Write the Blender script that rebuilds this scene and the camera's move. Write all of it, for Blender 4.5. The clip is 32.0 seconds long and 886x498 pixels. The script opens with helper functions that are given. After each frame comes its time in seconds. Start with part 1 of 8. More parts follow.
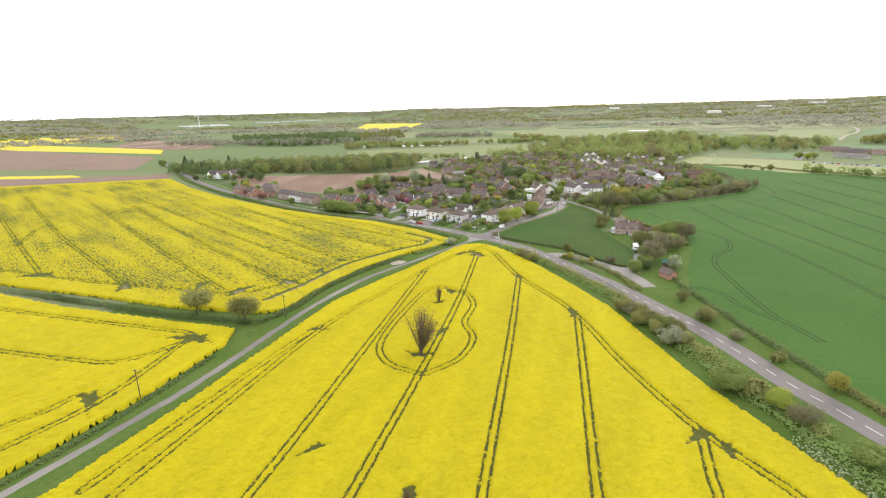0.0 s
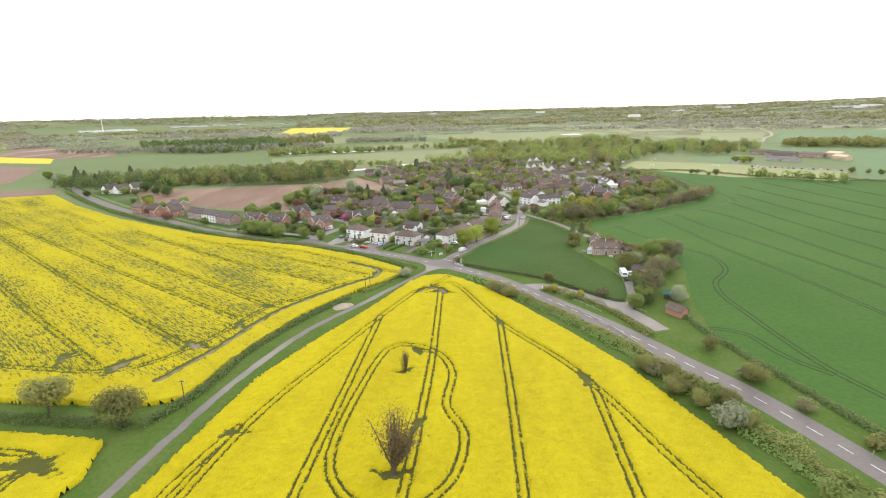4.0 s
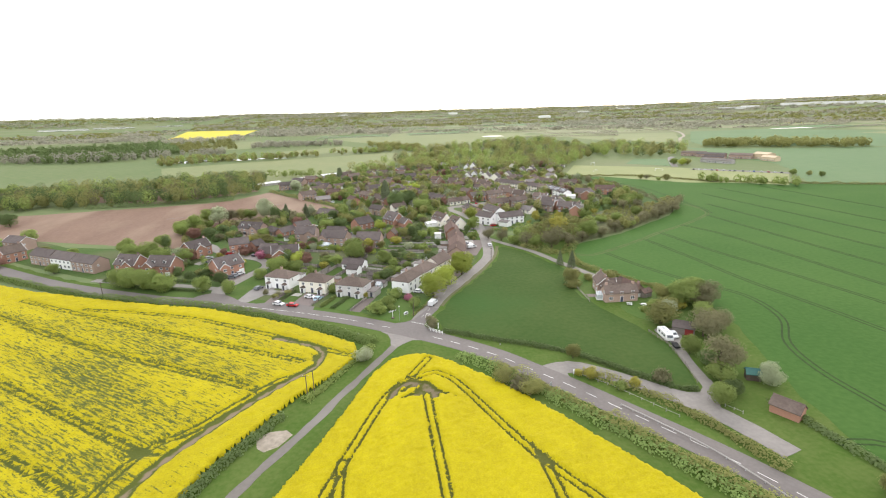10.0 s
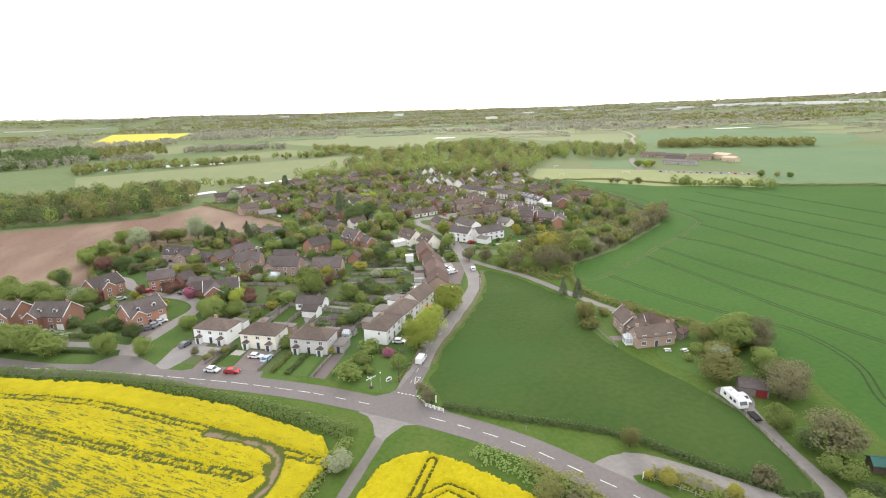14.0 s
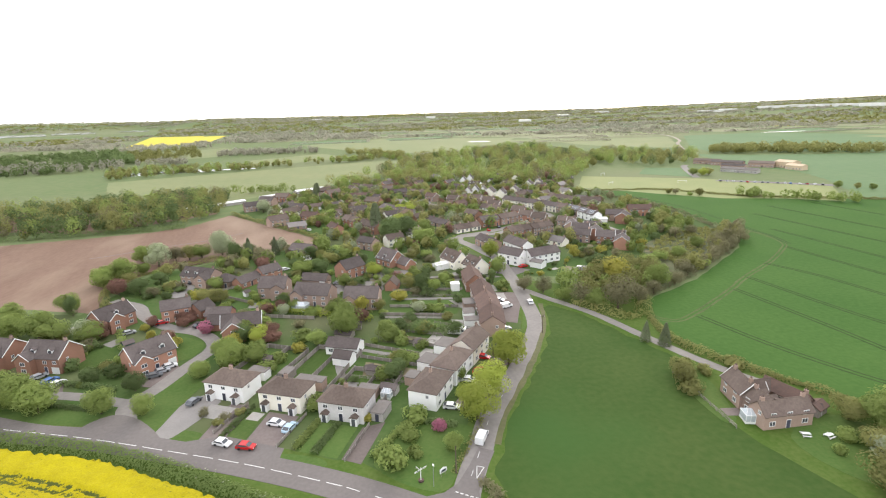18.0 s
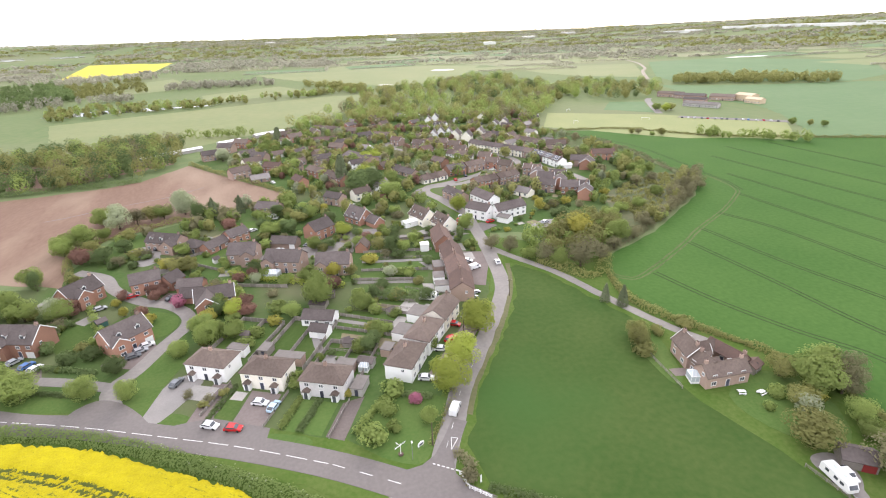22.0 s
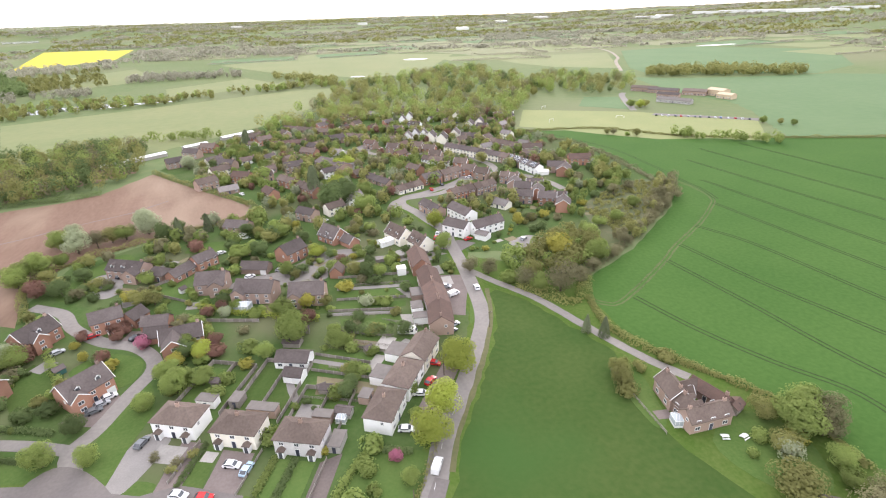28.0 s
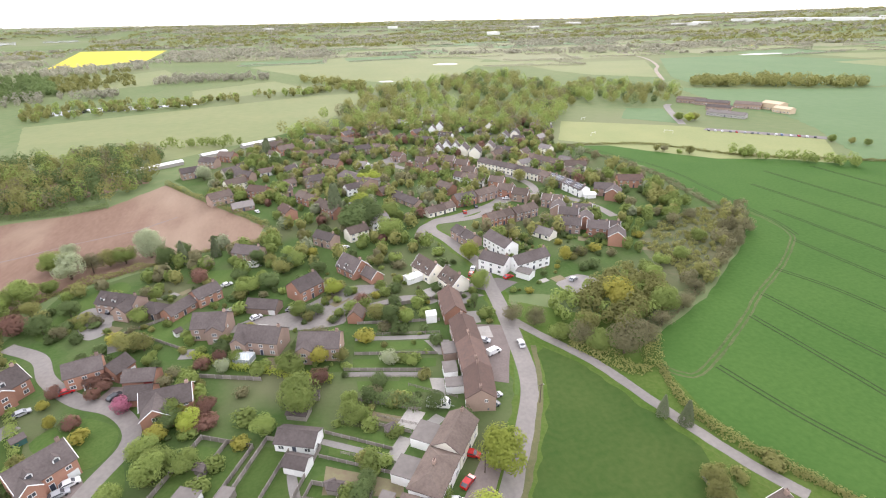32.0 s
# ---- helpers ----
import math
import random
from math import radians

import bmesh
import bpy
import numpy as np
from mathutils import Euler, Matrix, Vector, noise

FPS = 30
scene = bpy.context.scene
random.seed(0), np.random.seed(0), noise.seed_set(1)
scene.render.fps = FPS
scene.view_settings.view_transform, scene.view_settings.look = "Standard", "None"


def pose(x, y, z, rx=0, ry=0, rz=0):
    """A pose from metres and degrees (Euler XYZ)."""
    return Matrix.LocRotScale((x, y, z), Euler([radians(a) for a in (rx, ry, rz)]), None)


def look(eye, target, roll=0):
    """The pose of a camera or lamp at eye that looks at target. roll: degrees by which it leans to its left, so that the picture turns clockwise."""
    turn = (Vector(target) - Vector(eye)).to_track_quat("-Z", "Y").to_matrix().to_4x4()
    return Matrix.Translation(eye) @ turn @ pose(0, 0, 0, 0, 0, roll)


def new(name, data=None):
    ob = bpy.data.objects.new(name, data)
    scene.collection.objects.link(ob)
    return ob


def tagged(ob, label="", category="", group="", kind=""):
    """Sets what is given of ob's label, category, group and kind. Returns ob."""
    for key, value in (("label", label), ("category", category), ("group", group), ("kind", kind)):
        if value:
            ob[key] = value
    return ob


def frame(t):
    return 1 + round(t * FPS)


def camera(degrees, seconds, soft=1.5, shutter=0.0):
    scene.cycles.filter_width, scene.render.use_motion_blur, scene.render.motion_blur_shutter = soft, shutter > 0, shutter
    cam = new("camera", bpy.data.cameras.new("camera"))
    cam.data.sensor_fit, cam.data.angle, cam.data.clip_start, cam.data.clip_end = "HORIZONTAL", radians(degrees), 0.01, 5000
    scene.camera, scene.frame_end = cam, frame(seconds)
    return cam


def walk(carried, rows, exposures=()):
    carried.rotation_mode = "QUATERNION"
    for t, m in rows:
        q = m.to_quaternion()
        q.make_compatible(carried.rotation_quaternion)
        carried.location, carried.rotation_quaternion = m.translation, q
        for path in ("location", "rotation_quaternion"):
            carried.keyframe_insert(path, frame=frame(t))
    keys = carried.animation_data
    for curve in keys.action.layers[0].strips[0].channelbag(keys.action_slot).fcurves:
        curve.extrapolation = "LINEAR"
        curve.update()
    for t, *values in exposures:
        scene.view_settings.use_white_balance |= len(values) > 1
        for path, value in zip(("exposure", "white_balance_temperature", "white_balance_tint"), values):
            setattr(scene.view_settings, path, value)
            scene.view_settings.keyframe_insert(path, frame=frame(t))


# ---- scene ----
# camera: seconds, x, y, z, yaw, pitch, roll
cam = camera(82.06, 32.0, soft=1.1)
PATH = [
    (0.0, 21.03, -66.24, 70.21, 9.12, -15.58, -1.54),
    (0.5, 19.01, -60.28, 69.91, 9.08, -15.51, -1.49),
    (1.0, 16.97, -54.30, 69.68, 6.05, -15.49, -1.40),
    (1.5, 14.90, -48.31, 69.55, 5.77, -15.46, -1.41),
    (2.0, 12.83, -42.33, 69.50, 5.03, -15.44, -1.38),
    (2.5, 10.76, -36.40, 69.50, 2.89, -15.45, -1.34),
    (3.0, 8.75, -30.48, 69.53, 2.45, -15.42, -1.40),
    (3.5, 6.78, -24.56, 69.55, 1.84, -15.36, -1.39),
    (5.5, 0.00, -0.00, 70.25, 0.01, -15.35, -1.59),
    (6.0, -1.56, 6.16, 70.36, -0.24, -15.32, -1.63),
    (6.5, -3.07, 12.29, 70.44, -0.06, -15.29, -1.70),
    (7.0, -4.54, 18.39, 70.48, -0.85, -15.26, -1.80),
    (7.5, -5.96, 24.47, 70.50, -2.59, -15.29, -1.84),
    (8.0, -7.35, 30.54, 70.53, -4.85, -15.35, -1.76),
    (8.5, -8.76, 36.56, 70.57, -6.07, -15.39, -1.70),
    (9.0, -10.18, 42.51, 70.61, -6.88, -15.39, -1.67),
    (9.5, -11.54, 48.40, 70.60, -7.85, -15.43, -1.58),
    (10.0, -12.78, 54.26, 70.52, -8.63, -15.47, -1.45),
    (10.5, -13.87, 60.15, 70.35, -9.50, -15.48, -1.41),
    (11.0, -14.76, 66.10, 70.16, -10.76, -15.54, -1.29),
    (11.5, -15.44, 72.02, 70.06, -11.81, -15.53, -1.29),
    (12.0, -15.95, 77.85, 70.05, -12.86, -15.53, -1.39),
    (12.5, -16.31, 83.61, 70.05, -14.21, -15.57, -1.43),
    (13.0, -16.60, 89.38, 70.02, -15.88, -15.58, -1.38),
    (13.5, -16.87, 95.16, 69.93, -15.68, -15.51, -1.38),
    (14.0, -17.02, 100.90, 69.81, -14.69, -15.48, -1.49),
    (14.5, -17.06, 106.63, 69.71, -14.05, -15.42, -1.58),
    (16.5, -16.22, 128.71, 70.05, -11.88, -15.31, -1.45),
    (17.0, -16.44, 131.40, 70.42, -11.45, -15.19, -1.46),
    (17.5, -16.83, 133.45, 70.90, -11.26, -15.13, -1.50),
    (18.0, -17.31, 134.51, 71.66, -11.32, -15.16, -1.58),
    (18.5, -17.61, 134.72, 72.91, -12.57, -15.22, -1.59),
    (19.0, -17.70, 134.64, 74.60, -14.31, -15.23, -1.65),
    (19.5, -17.58, 134.61, 76.47, -14.60, -15.90, -1.67),
    (20.0, -17.42, 134.77, 78.36, -14.75, -17.31, -1.76),
    (20.5, -17.29, 135.08, 80.23, -14.79, -18.94, -1.81),
    (21.0, -17.27, 135.41, 82.06, -14.84, -20.59, -1.83),
    (21.5, -17.37, 135.61, 83.88, -14.89, -22.17, -1.87),
    (22.0, -17.55, 135.64, 85.71, -15.02, -23.37, -1.89),
    (22.5, -17.70, 135.58, 87.61, -15.14, -24.39, -1.88),
    (23.0, -17.75, 135.51, 89.67, -15.30, -24.80, -1.88),
    (23.5, -17.66, 135.46, 91.82, -15.44, -24.78, -1.88),
    (24.0, -17.52, 135.42, 93.88, -15.60, -24.78, -1.95),
    (24.5, -17.41, 135.47, 95.67, -15.77, -24.74, -1.92),
    (25.0, -17.33, 135.61, 97.13, -16.01, -24.87, -1.88),
    (25.5, -17.22, 135.89, 98.33, -16.28, -25.03, -1.88),
    (27.5, -15.09, 143.25, 98.24, -17.57, -25.13, -1.85),
    (28.0, -14.38, 146.64, 97.97, -17.89, -25.14, -1.73),
    (28.5, -13.68, 150.15, 97.72, -17.97, -25.10, -1.62),
    (29.0, -13.01, 153.88, 97.47, -15.97, -25.01, -1.61),
    (29.5, -12.29, 157.85, 97.28, -15.12, -24.89, -1.47),
    (30.0, -11.57, 162.04, 97.19, -14.93, -24.82, -1.32),
    (30.5, -10.89, 166.52, 97.18, -14.77, -24.72, -1.26),
    (31.0, -10.24, 171.22, 97.22, -14.61, -24.71, -1.19),
    (31.5, -9.61, 176.11, 97.26, -14.77, -24.66, -1.16),
    (32.0, -8.98, 181.07, 97.30, -15.12, -24.66, -1.11),
]
walk(cam, [(t, pose(x, y, z, 90 + pitch, 0, yaw) @ pose(0, 0, 0, 0, 0, roll)) for t, x, y, z, yaw, pitch, roll in PATH],
     exposures=((0, 0.7, 6430, 11), (6, 0.73, 6400, 11), (13, 0.74, 6400, 11), (19.5, 0.77, 6350, 13), (22.5, 1.0, 6250, 17), (32, 0.97, 6250, 17)))

# ---- daylight: bright thin overcast, low sun ahead ----
SUN_AZ, SUN_EL = 24.0, 22.0
world = bpy.data.worlds.new("sky")
world.use_nodes = True
scene.world = world
wn = world.node_tree
sky = wn.nodes.new("ShaderNodeTexSky")
sky.sky_type = "NISHITA"
sky.sun_disc = False
sky.sun_elevation, sky.sun_rotation = radians(SUN_EL), radians(SUN_AZ)
sky.air_density, sky.dust_density, sky.ozone_density = 1.0, 1.0, 1.0
veil = wn.nodes.new("ShaderNodeMix")  # thin white cloud over the whole sky
veil.data_type = "RGBA"
veil.inputs[0].default_value = 0.85
veil.inputs[7].default_value = (8.3, 8.3, 8.3, 1)
wn.links.new(sky.outputs[0], veil.inputs[6])
wn.links.new(veil.outputs[2], wn.nodes["Background"].inputs[0])
wn.nodes["Background"].inputs[1].default_value = 0.15
sun_data = bpy.data.lights.new("sun", "SUN")
sun_data.energy, sun_data.angle, sun_data.color = 0.8, radians(14), (1.0, 0.93, 0.82)
sun = new("sun", sun_data)
sun_from = Vector((math.sin(radians(SUN_AZ)) * math.cos(radians(SUN_EL)), math.cos(radians(SUN_AZ)) * math.cos(radians(SUN_EL)), math.sin(radians(SUN_EL))))
sun.matrix_world = look(sun_from * 300, (0, 0, 0))


# ---- materials ----
def material(name, base, other=None, grain=1.0, patch=0.05, rough=0.9, bump=0.3, bump_scale=None, contrast=0.35, per_object=0.0, spec=0.3, metal=0.0, stretch=(1, 1, 1), third=None):
    """A surface with fine grain and large patches; other: the colour it varies to."""
    m = bpy.data.materials.new(name)
    m.use_nodes = True
    nt = m.node_tree
    b = nt.nodes["Principled BSDF"]
    b.inputs["Roughness"].default_value = rough
    b.inputs["Specular IOR Level"].default_value = spec
    b.inputs["Metallic"].default_value = metal
    other = other or tuple(c * 0.72 for c in base)
    geo = nt.nodes.new("ShaderNodeNewGeometry")
    mp = nt.nodes.new("ShaderNodeMapping")
    mp.inputs["Scale"].default_value = stretch
    nt.links.new(geo.outputs["Position"], mp.inputs["Vector"])

    def noise_at(scale, detail):
        n = nt.nodes.new("ShaderNodeTexNoise")
        n.inputs["Scale"].default_value = scale
        n.inputs["Detail"].default_value = detail
        nt.links.new(mp.outputs[0], n.inputs["Vector"])
        return n

    fine, wide = noise_at(grain, 4), noise_at(patch, 4)
    add = nt.nodes.new("ShaderNodeMath")
    add.operation = "ADD"
    nt.links.new(fine.outputs[0], add.inputs[0])
    nt.links.new(wide.outputs[0], add.inputs[1])
    ramp = nt.nodes.new("ShaderNodeMapRange")
    ramp.inputs[1].default_value, ramp.inputs[2].default_value = 1.0 - contrast, 1.0 + contrast
    nt.links.new(add.outputs[0], ramp.inputs[0])
    mix = nt.nodes.new("ShaderNodeMix")
    mix.data_type = "RGBA"
    mix.inputs[6].default_value, mix.inputs[7].default_value = (*base, 1), (*other, 1)
    nt.links.new(ramp.outputs[0], mix.inputs[0])
    colour = mix.outputs[2]
    if third:
        wider = noise_at(patch * 0.31, 3)
        r2 = nt.nodes.new("ShaderNodeMapRange")
        r2.inputs[1].default_value, r2.inputs[2].default_value = 0.48, 0.66
        nt.links.new(wider.outputs[0], r2.inputs[0])
        m2 = nt.nodes.new("ShaderNodeMix")
        m2.data_type = "RGBA"
        m2.inputs[7].default_value = (*third, 1)
        nt.links.new(r2.outputs[0], m2.inputs[0])
        nt.links.new(colour, m2.inputs[6])
        colour = m2.outputs[2]
    if per_object:
        info = nt.nodes.new("ShaderNodeObjectInfo")
        r3 = nt.nodes.new("ShaderNodeMapRange")
        r3.inputs[3].default_value, r3.inputs[4].default_value = 1 - per_object, 1 + per_object
        nt.links.new(info.outputs["Random"], r3.inputs[0])
        hs = nt.nodes.new("ShaderNodeHueSaturation")
        nt.links.new(r3.outputs[0], hs.inputs["Value"])
        nt.links.new(colour, hs.inputs["Color"])
        colour = hs.outputs[0]
    nt.links.new(colour, b.inputs["Base Color"])
    if bump:
        bn = nt.nodes.new("ShaderNodeBump")
        bn.inputs["Strength"].default_value = bump
        bn.inputs["Distance"].default_value = 0.15
        rel = noise_at(bump_scale or grain, 3)
        nt.links.new(rel.outputs[0], bn.inputs["Height"])
        nt.links.new(bn.outputs[0], b.inputs["Normal"])
    return m


def leafy(name, base, other, vary=0.22, through_light=0.5):
    """Foliage: colour varies leaf clump by clump and tree by tree, and some light passes through."""
    base, other = (tuple((c * 0.93 + (0.3 * v[0] + 0.6 * v[1] + 0.1 * v[2]) * 0.07) * 1.1 for c in v) for v in (base, other))
    m = bpy.data.materials.new(name)
    m.use_nodes = True
    nt = m.node_tree
    b = nt.nodes["Principled BSDF"]
    b.inputs["Roughness"].default_value = 0.8
    b.inputs["Specular IOR Level"].default_value = 0.08
    geo = nt.nodes.new("ShaderNodeNewGeometry")
    mix = nt.nodes.new("ShaderNodeMix")
    mix.data_type = "RGBA"
    mix.inputs[6].default_value, mix.inputs[7].default_value = (*base, 1), (*other, 1)
    tone = nt.nodes.new("ShaderNodeMapRange")
    tone.inputs[3].default_value, tone.inputs[4].default_value = 0.2, 0.8
    nt.links.new(geo.outputs["Random Per Island"], tone.inputs[0])
    nt.links.new(tone.outputs[0], mix.inputs[0])
    info = nt.nodes.new("ShaderNodeObjectInfo")
    r3 = nt.nodes.new("ShaderNodeMapRange")
    r3.inputs[3].default_value, r3.inputs[4].default_value = 1 - vary, 1 + vary
    nt.links.new(info.outputs["Random"], r3.inputs[0])
    hs = nt.nodes.new("ShaderNodeHueSaturation")
    nt.links.new(r3.outputs[0], hs.inputs["Value"])
    nt.links.new(mix.outputs[2], hs.inputs["Color"])
    nt.links.new(hs.outputs[0], b.inputs["Base Color"])
    tr = nt.nodes.new("ShaderNodeBsdfTranslucent")
    nt.links.new(hs.outputs[0], tr.inputs[0])
    ms = nt.nodes.new("ShaderNodeMixShader")
    ms.inputs[0].default_value = through_light
    nt.links.new(b.outputs[0], ms.inputs[1])
    nt.links.new(tr.outputs[0], ms.inputs[2])
    nt.links.new(ms.outputs[0], nt.nodes["Material Output"].inputs[0])
    return m


def crop_material(name, flower, flower_dark, stem, soil, patch_amount, along):
    """Flowering crop; the mesh attribute rut bares stems and soil, and thin places show green."""
    m = bpy.data.materials.new(name)
    m.use_nodes = True
    nt = m.node_tree
    b = nt.nodes["Principled BSDF"]
    b.inputs["Roughness"].default_value = 0.9
    b.inputs["Specular IOR Level"].default_value = 0.15
    geo = nt.nodes.new("ShaderNodeNewGeometry")
    rot = nt.nodes.new("ShaderNodeMapping")
    rot.inputs["Rotation"].default_value = (0, 0, radians(-along))
    nt.links.new(geo.outputs["Position"], rot.inputs["Vector"])
    streak = nt.nodes.new("ShaderNodeMapping")
    streak.inputs["Scale"].default_value = (0.13, 1.0, 1.0)
    nt.links.new(rot.outputs[0], streak.inputs["Vector"])

    def noise_at(src, scale, detail, rough=0.5):
        n = nt.nodes.new("ShaderNodeTexNoise")
        n.inputs["Scale"].default_value = scale
        n.inputs["Detail"].default_value = detail
        n.inputs["Roughness"].default_value = rough
        nt.links.new(src.outputs[0] if src is not geo else geo.outputs["Position"], n.inputs["Vector"])
        return n.outputs[0]

    def maths(op, a, c):
        n = nt.nodes.new("ShaderNodeMath")
        n.operation = op
        for i, v in enumerate((a, c)):
            if isinstance(v, (int, float)):
                n.inputs[i].default_value = v
            else:
                nt.links.new(v, n.inputs[i])
        return n.outputs[0]

    def ranged(v, lo, hi):
        n = nt.nodes.new("ShaderNodeMapRange")
        n.inputs[1].default_value, n.inputs[2].default_value = lo, hi
        nt.links.new(v, n.inputs[0])
        return n.outputs[0]

    def mixed(f, a, c):
        n = nt.nodes.new("ShaderNodeMix")
        n.data_type = "RGBA"
        nt.links.new(f, n.inputs[0])
        for i, v in ((6, a), (7, c)):
            if isinstance(v, tuple):
                n.inputs[i].default_value = (*v, 1)
            else:
                nt.links.new(v, n.inputs[i])
        return n.outputs[2]

    fine = noise_at(geo, 2.6, 5, 0.65)
    mid = noise_at(geo, 0.35, 3)
    broad = noise_at(streak, 0.11, 4)
    wide = noise_at(geo, 0.018, 3)
    tone = maths("ADD", maths("MULTIPLY", fine, 0.75), maths("ADD", maths("MULTIPLY", mid, 0.3), maths("MULTIPLY", broad, 0.35)))
    col = mixed(ranged(tone, 0.52, 0.88), flower, flower_dark)
    if patch_amount:
        rows = noise_at(streak, 1.7, 5, 0.6)
        thin = maths("ADD", maths("MULTIPLY", rows, 0.62), maths("ADD", maths("MULTIPLY", fine, 0.22), maths("MULTIPLY", maths("ADD", wide, broad), 0.2)))
        head = nt.nodes.new("ShaderNodeAttribute")
        head.attribute_name = "headland"
        thin = maths("SUBTRACT", thin, maths("MULTIPLY", head.outputs["Fac"], 0.08))
        col = mixed(ranged(thin, 0.7 - patch_amount, 0.78 - patch_amount), col, stem)
    at = nt.nodes.new("ShaderNodeAttribute")
    at.attribute_name = "rut"
    bare = maths("ADD", at.outputs["Fac"], maths("MULTIPLY", maths("SUBTRACT", fine, 0.5), 1.1))
    col = mixed(ranged(bare, 0.42, 0.6), col, stem)
    col = mixed(ranged(maths("ADD", at.outputs["Fac"], maths("MULTIPLY", maths("SUBTRACT", mid, 0.5), 0.8)), 1.05, 1.3), col, soil)
    nt.links.new(col, b.inputs["Base Color"])
    bn = nt.nodes.new("ShaderNodeBump")
    bn.inputs["Strength"].default_value = 0.8
    bn.inputs["Distance"].default_value = 0.25
    nt.links.new(fine, bn.inputs["Height"])
    nt.links.new(bn.outputs[0], b.inputs["Normal"])
    return m


M = {}
M["pasture"] = material("pasture", (0.12, 0.165, 0.07), (0.165, 0.19, 0.09), 0.12, 0.006, third=(0.19, 0.195, 0.11), bump=0.5, contrast=0.3, spec=0.05)
M["wheat"] = material("young_wheat", (0.046, 0.103, 0.0225), (0.066, 0.126, 0.03), 0.6, 0.02, bump=0.6, contrast=0.3, stretch=(1, 1, 1), spec=0.05)
M["meadow"] = material("meadow_grass", (0.042, 0.079, 0.0185), (0.064, 0.095, 0.026), 0.6, 0.04, bump=0.7, contrast=0.26, third=(0.046, 0.095, 0.024), spec=0.05)
M["cricket"] = material("dry_mown_grass", (0.24, 0.25, 0.1), (0.185, 0.215, 0.08), 0.5, 0.03, bump=0.2)
M["lawn"] = material("lawn_grass", (0.06, 0.108, 0.026), (0.095, 0.135, 0.04), 1.2, 0.08, bump=0.4, per_object=0.2, spec=0.05)
M["verge"] = material("rough_verge_grass", (0.06, 0.108, 0.019), (0.1, 0.135, 0.036), 0.9, 0.09, bump=0.8, contrast=0.3, spec=0.05)
M["garden"] = material("garden_ground", (0.055, 0.1, 0.026), (0.085, 0.122, 0.042), 0.8, 0.07, bump=0.7, contrast=0.3, third=(0.12, 0.128, 0.066), spec=0.05)
M["plough"] = material("ploughed_soil", (0.155, 0.092, 0.062), (0.205, 0.13, 0.09), 0.5, 0.05, bump=0.9, contrast=0.3, stretch=(1.2, 0.4, 1), third=(0.28, 0.205, 0.145))
M["soil"] = material("dark_soil", (0.17, 0.105, 0.075), (0.21, 0.14, 0.1), 0.1, 0.01, bump=0.5)
M["asphalt"] = material("worn_asphalt", (0.135, 0.118, 0.11), (0.175, 0.155, 0.145), 1.2, 0.07, rough=0.8, bump=0.2)
M["lane"] = material("old_lane_tarmac", (0.25, 0.228, 0.208), (0.185, 0.168, 0.155), 0.9, 0.12, rough=0.85, bump=0.3)
M["dirt"] = material("pale_farm_track", (0.36, 0.31, 0.25), (0.2, 0.17, 0.13), 0.7, 0.16, bump=0.5, contrast=0.25)
M["track"] = material("worn_track_tarmac", (0.14, 0.125, 0.11), (0.18, 0.162, 0.145), 0.9, 0.1, rough=0.85, bump=0.4, third=(0.22, 0.2, 0.178))
M["drive"] = material("drive_paving", (0.2, 0.165, 0.15), (0.15, 0.12, 0.11), 1.5, 0.2, bump=0.3, per_object=0.25)
M["gravel"] = material("gravel", (0.27, 0.25, 0.235), (0.21, 0.195, 0.18), 2.5, 0.2, bump=0.4)
M["paint"] = material("road_paint", (0.72, 0.71, 0.68), (0.45, 0.44, 0.42), 2.0, 0.6, rough=0.7, bump=0, contrast=0.3)
M["brick"] = material("red_brick", (0.37, 0.195, 0.135), (0.3, 0.165, 0.118), 3.0, 0.3, bump=0.2, per_object=0.2)
M["brown_brick"] = material("brown_brick", (0.37, 0.265, 0.215), (0.29, 0.21, 0.172), 3.0, 0.3, bump=0.2, per_object=0.25)
M["render_white"] = material("white_render", (0.88, 0.88, 0.87), (0.8, 0.79, 0.77), 0.6, 0.2, bump=0.1, contrast=0.5)
M["render_cream"] = material("cream_render", (0.85, 0.81, 0.71), (0.76, 0.72, 0.62), 0.6, 0.2, bump=0.1, contrast=0.5)
M["render_grey"] = material("grey_pebbledash", (0.62, 0.6, 0.59), (0.52, 0.5, 0.49), 2.0, 0.3, bump=0.2)
M["tile"] = material("brown_roof_tile", (0.105, 0.08, 0.068), (0.16, 0.125, 0.106), 1.6, 0.25, spec=0.12, bump=0.5, per_object=0.22, bump_scale=3.5)
M["slate"] = material("grey_slate", (0.088, 0.072, 0.068), (0.135, 0.114, 0.107), 1.6, 0.25, spec=0.12, bump=0.4, per_object=0.2, bump_scale=3.5)
M["redtile"] = material("red_clay_tile", (0.15, 0.098, 0.08), (0.105, 0.076, 0.066), 1.4, 0.3, spec=0.12, bump=0.5, per_object=0.2, bump_scale=3.5)
# roof tile for far houses, its colour lightened to stand in for haze
M["greytile"] = material("haze_grey_tile", (0.19, 0.17, 0.16), (0.26, 0.235, 0.22), 1.2, 0.2, spec=0.15, bump=0.4, per_object=0.25, bump_scale=3.5)
M["flatroof"] = material("flat_roof_felt", (0.19, 0.17, 0.155), (0.14, 0.125, 0.115), 0.8, 0.3, bump=0.1)
M["white"] = material("white_gloss_paint", (0.8, 0.8, 0.79), (0.7, 0.7, 0.69), 1.5, 0.2, rough=0.4, bump=0, contrast=0.5)
M["black"] = material("black_rubber", (0.02, 0.02, 0.02), (0.03, 0.03, 0.03), 2, 0.5, bump=0)
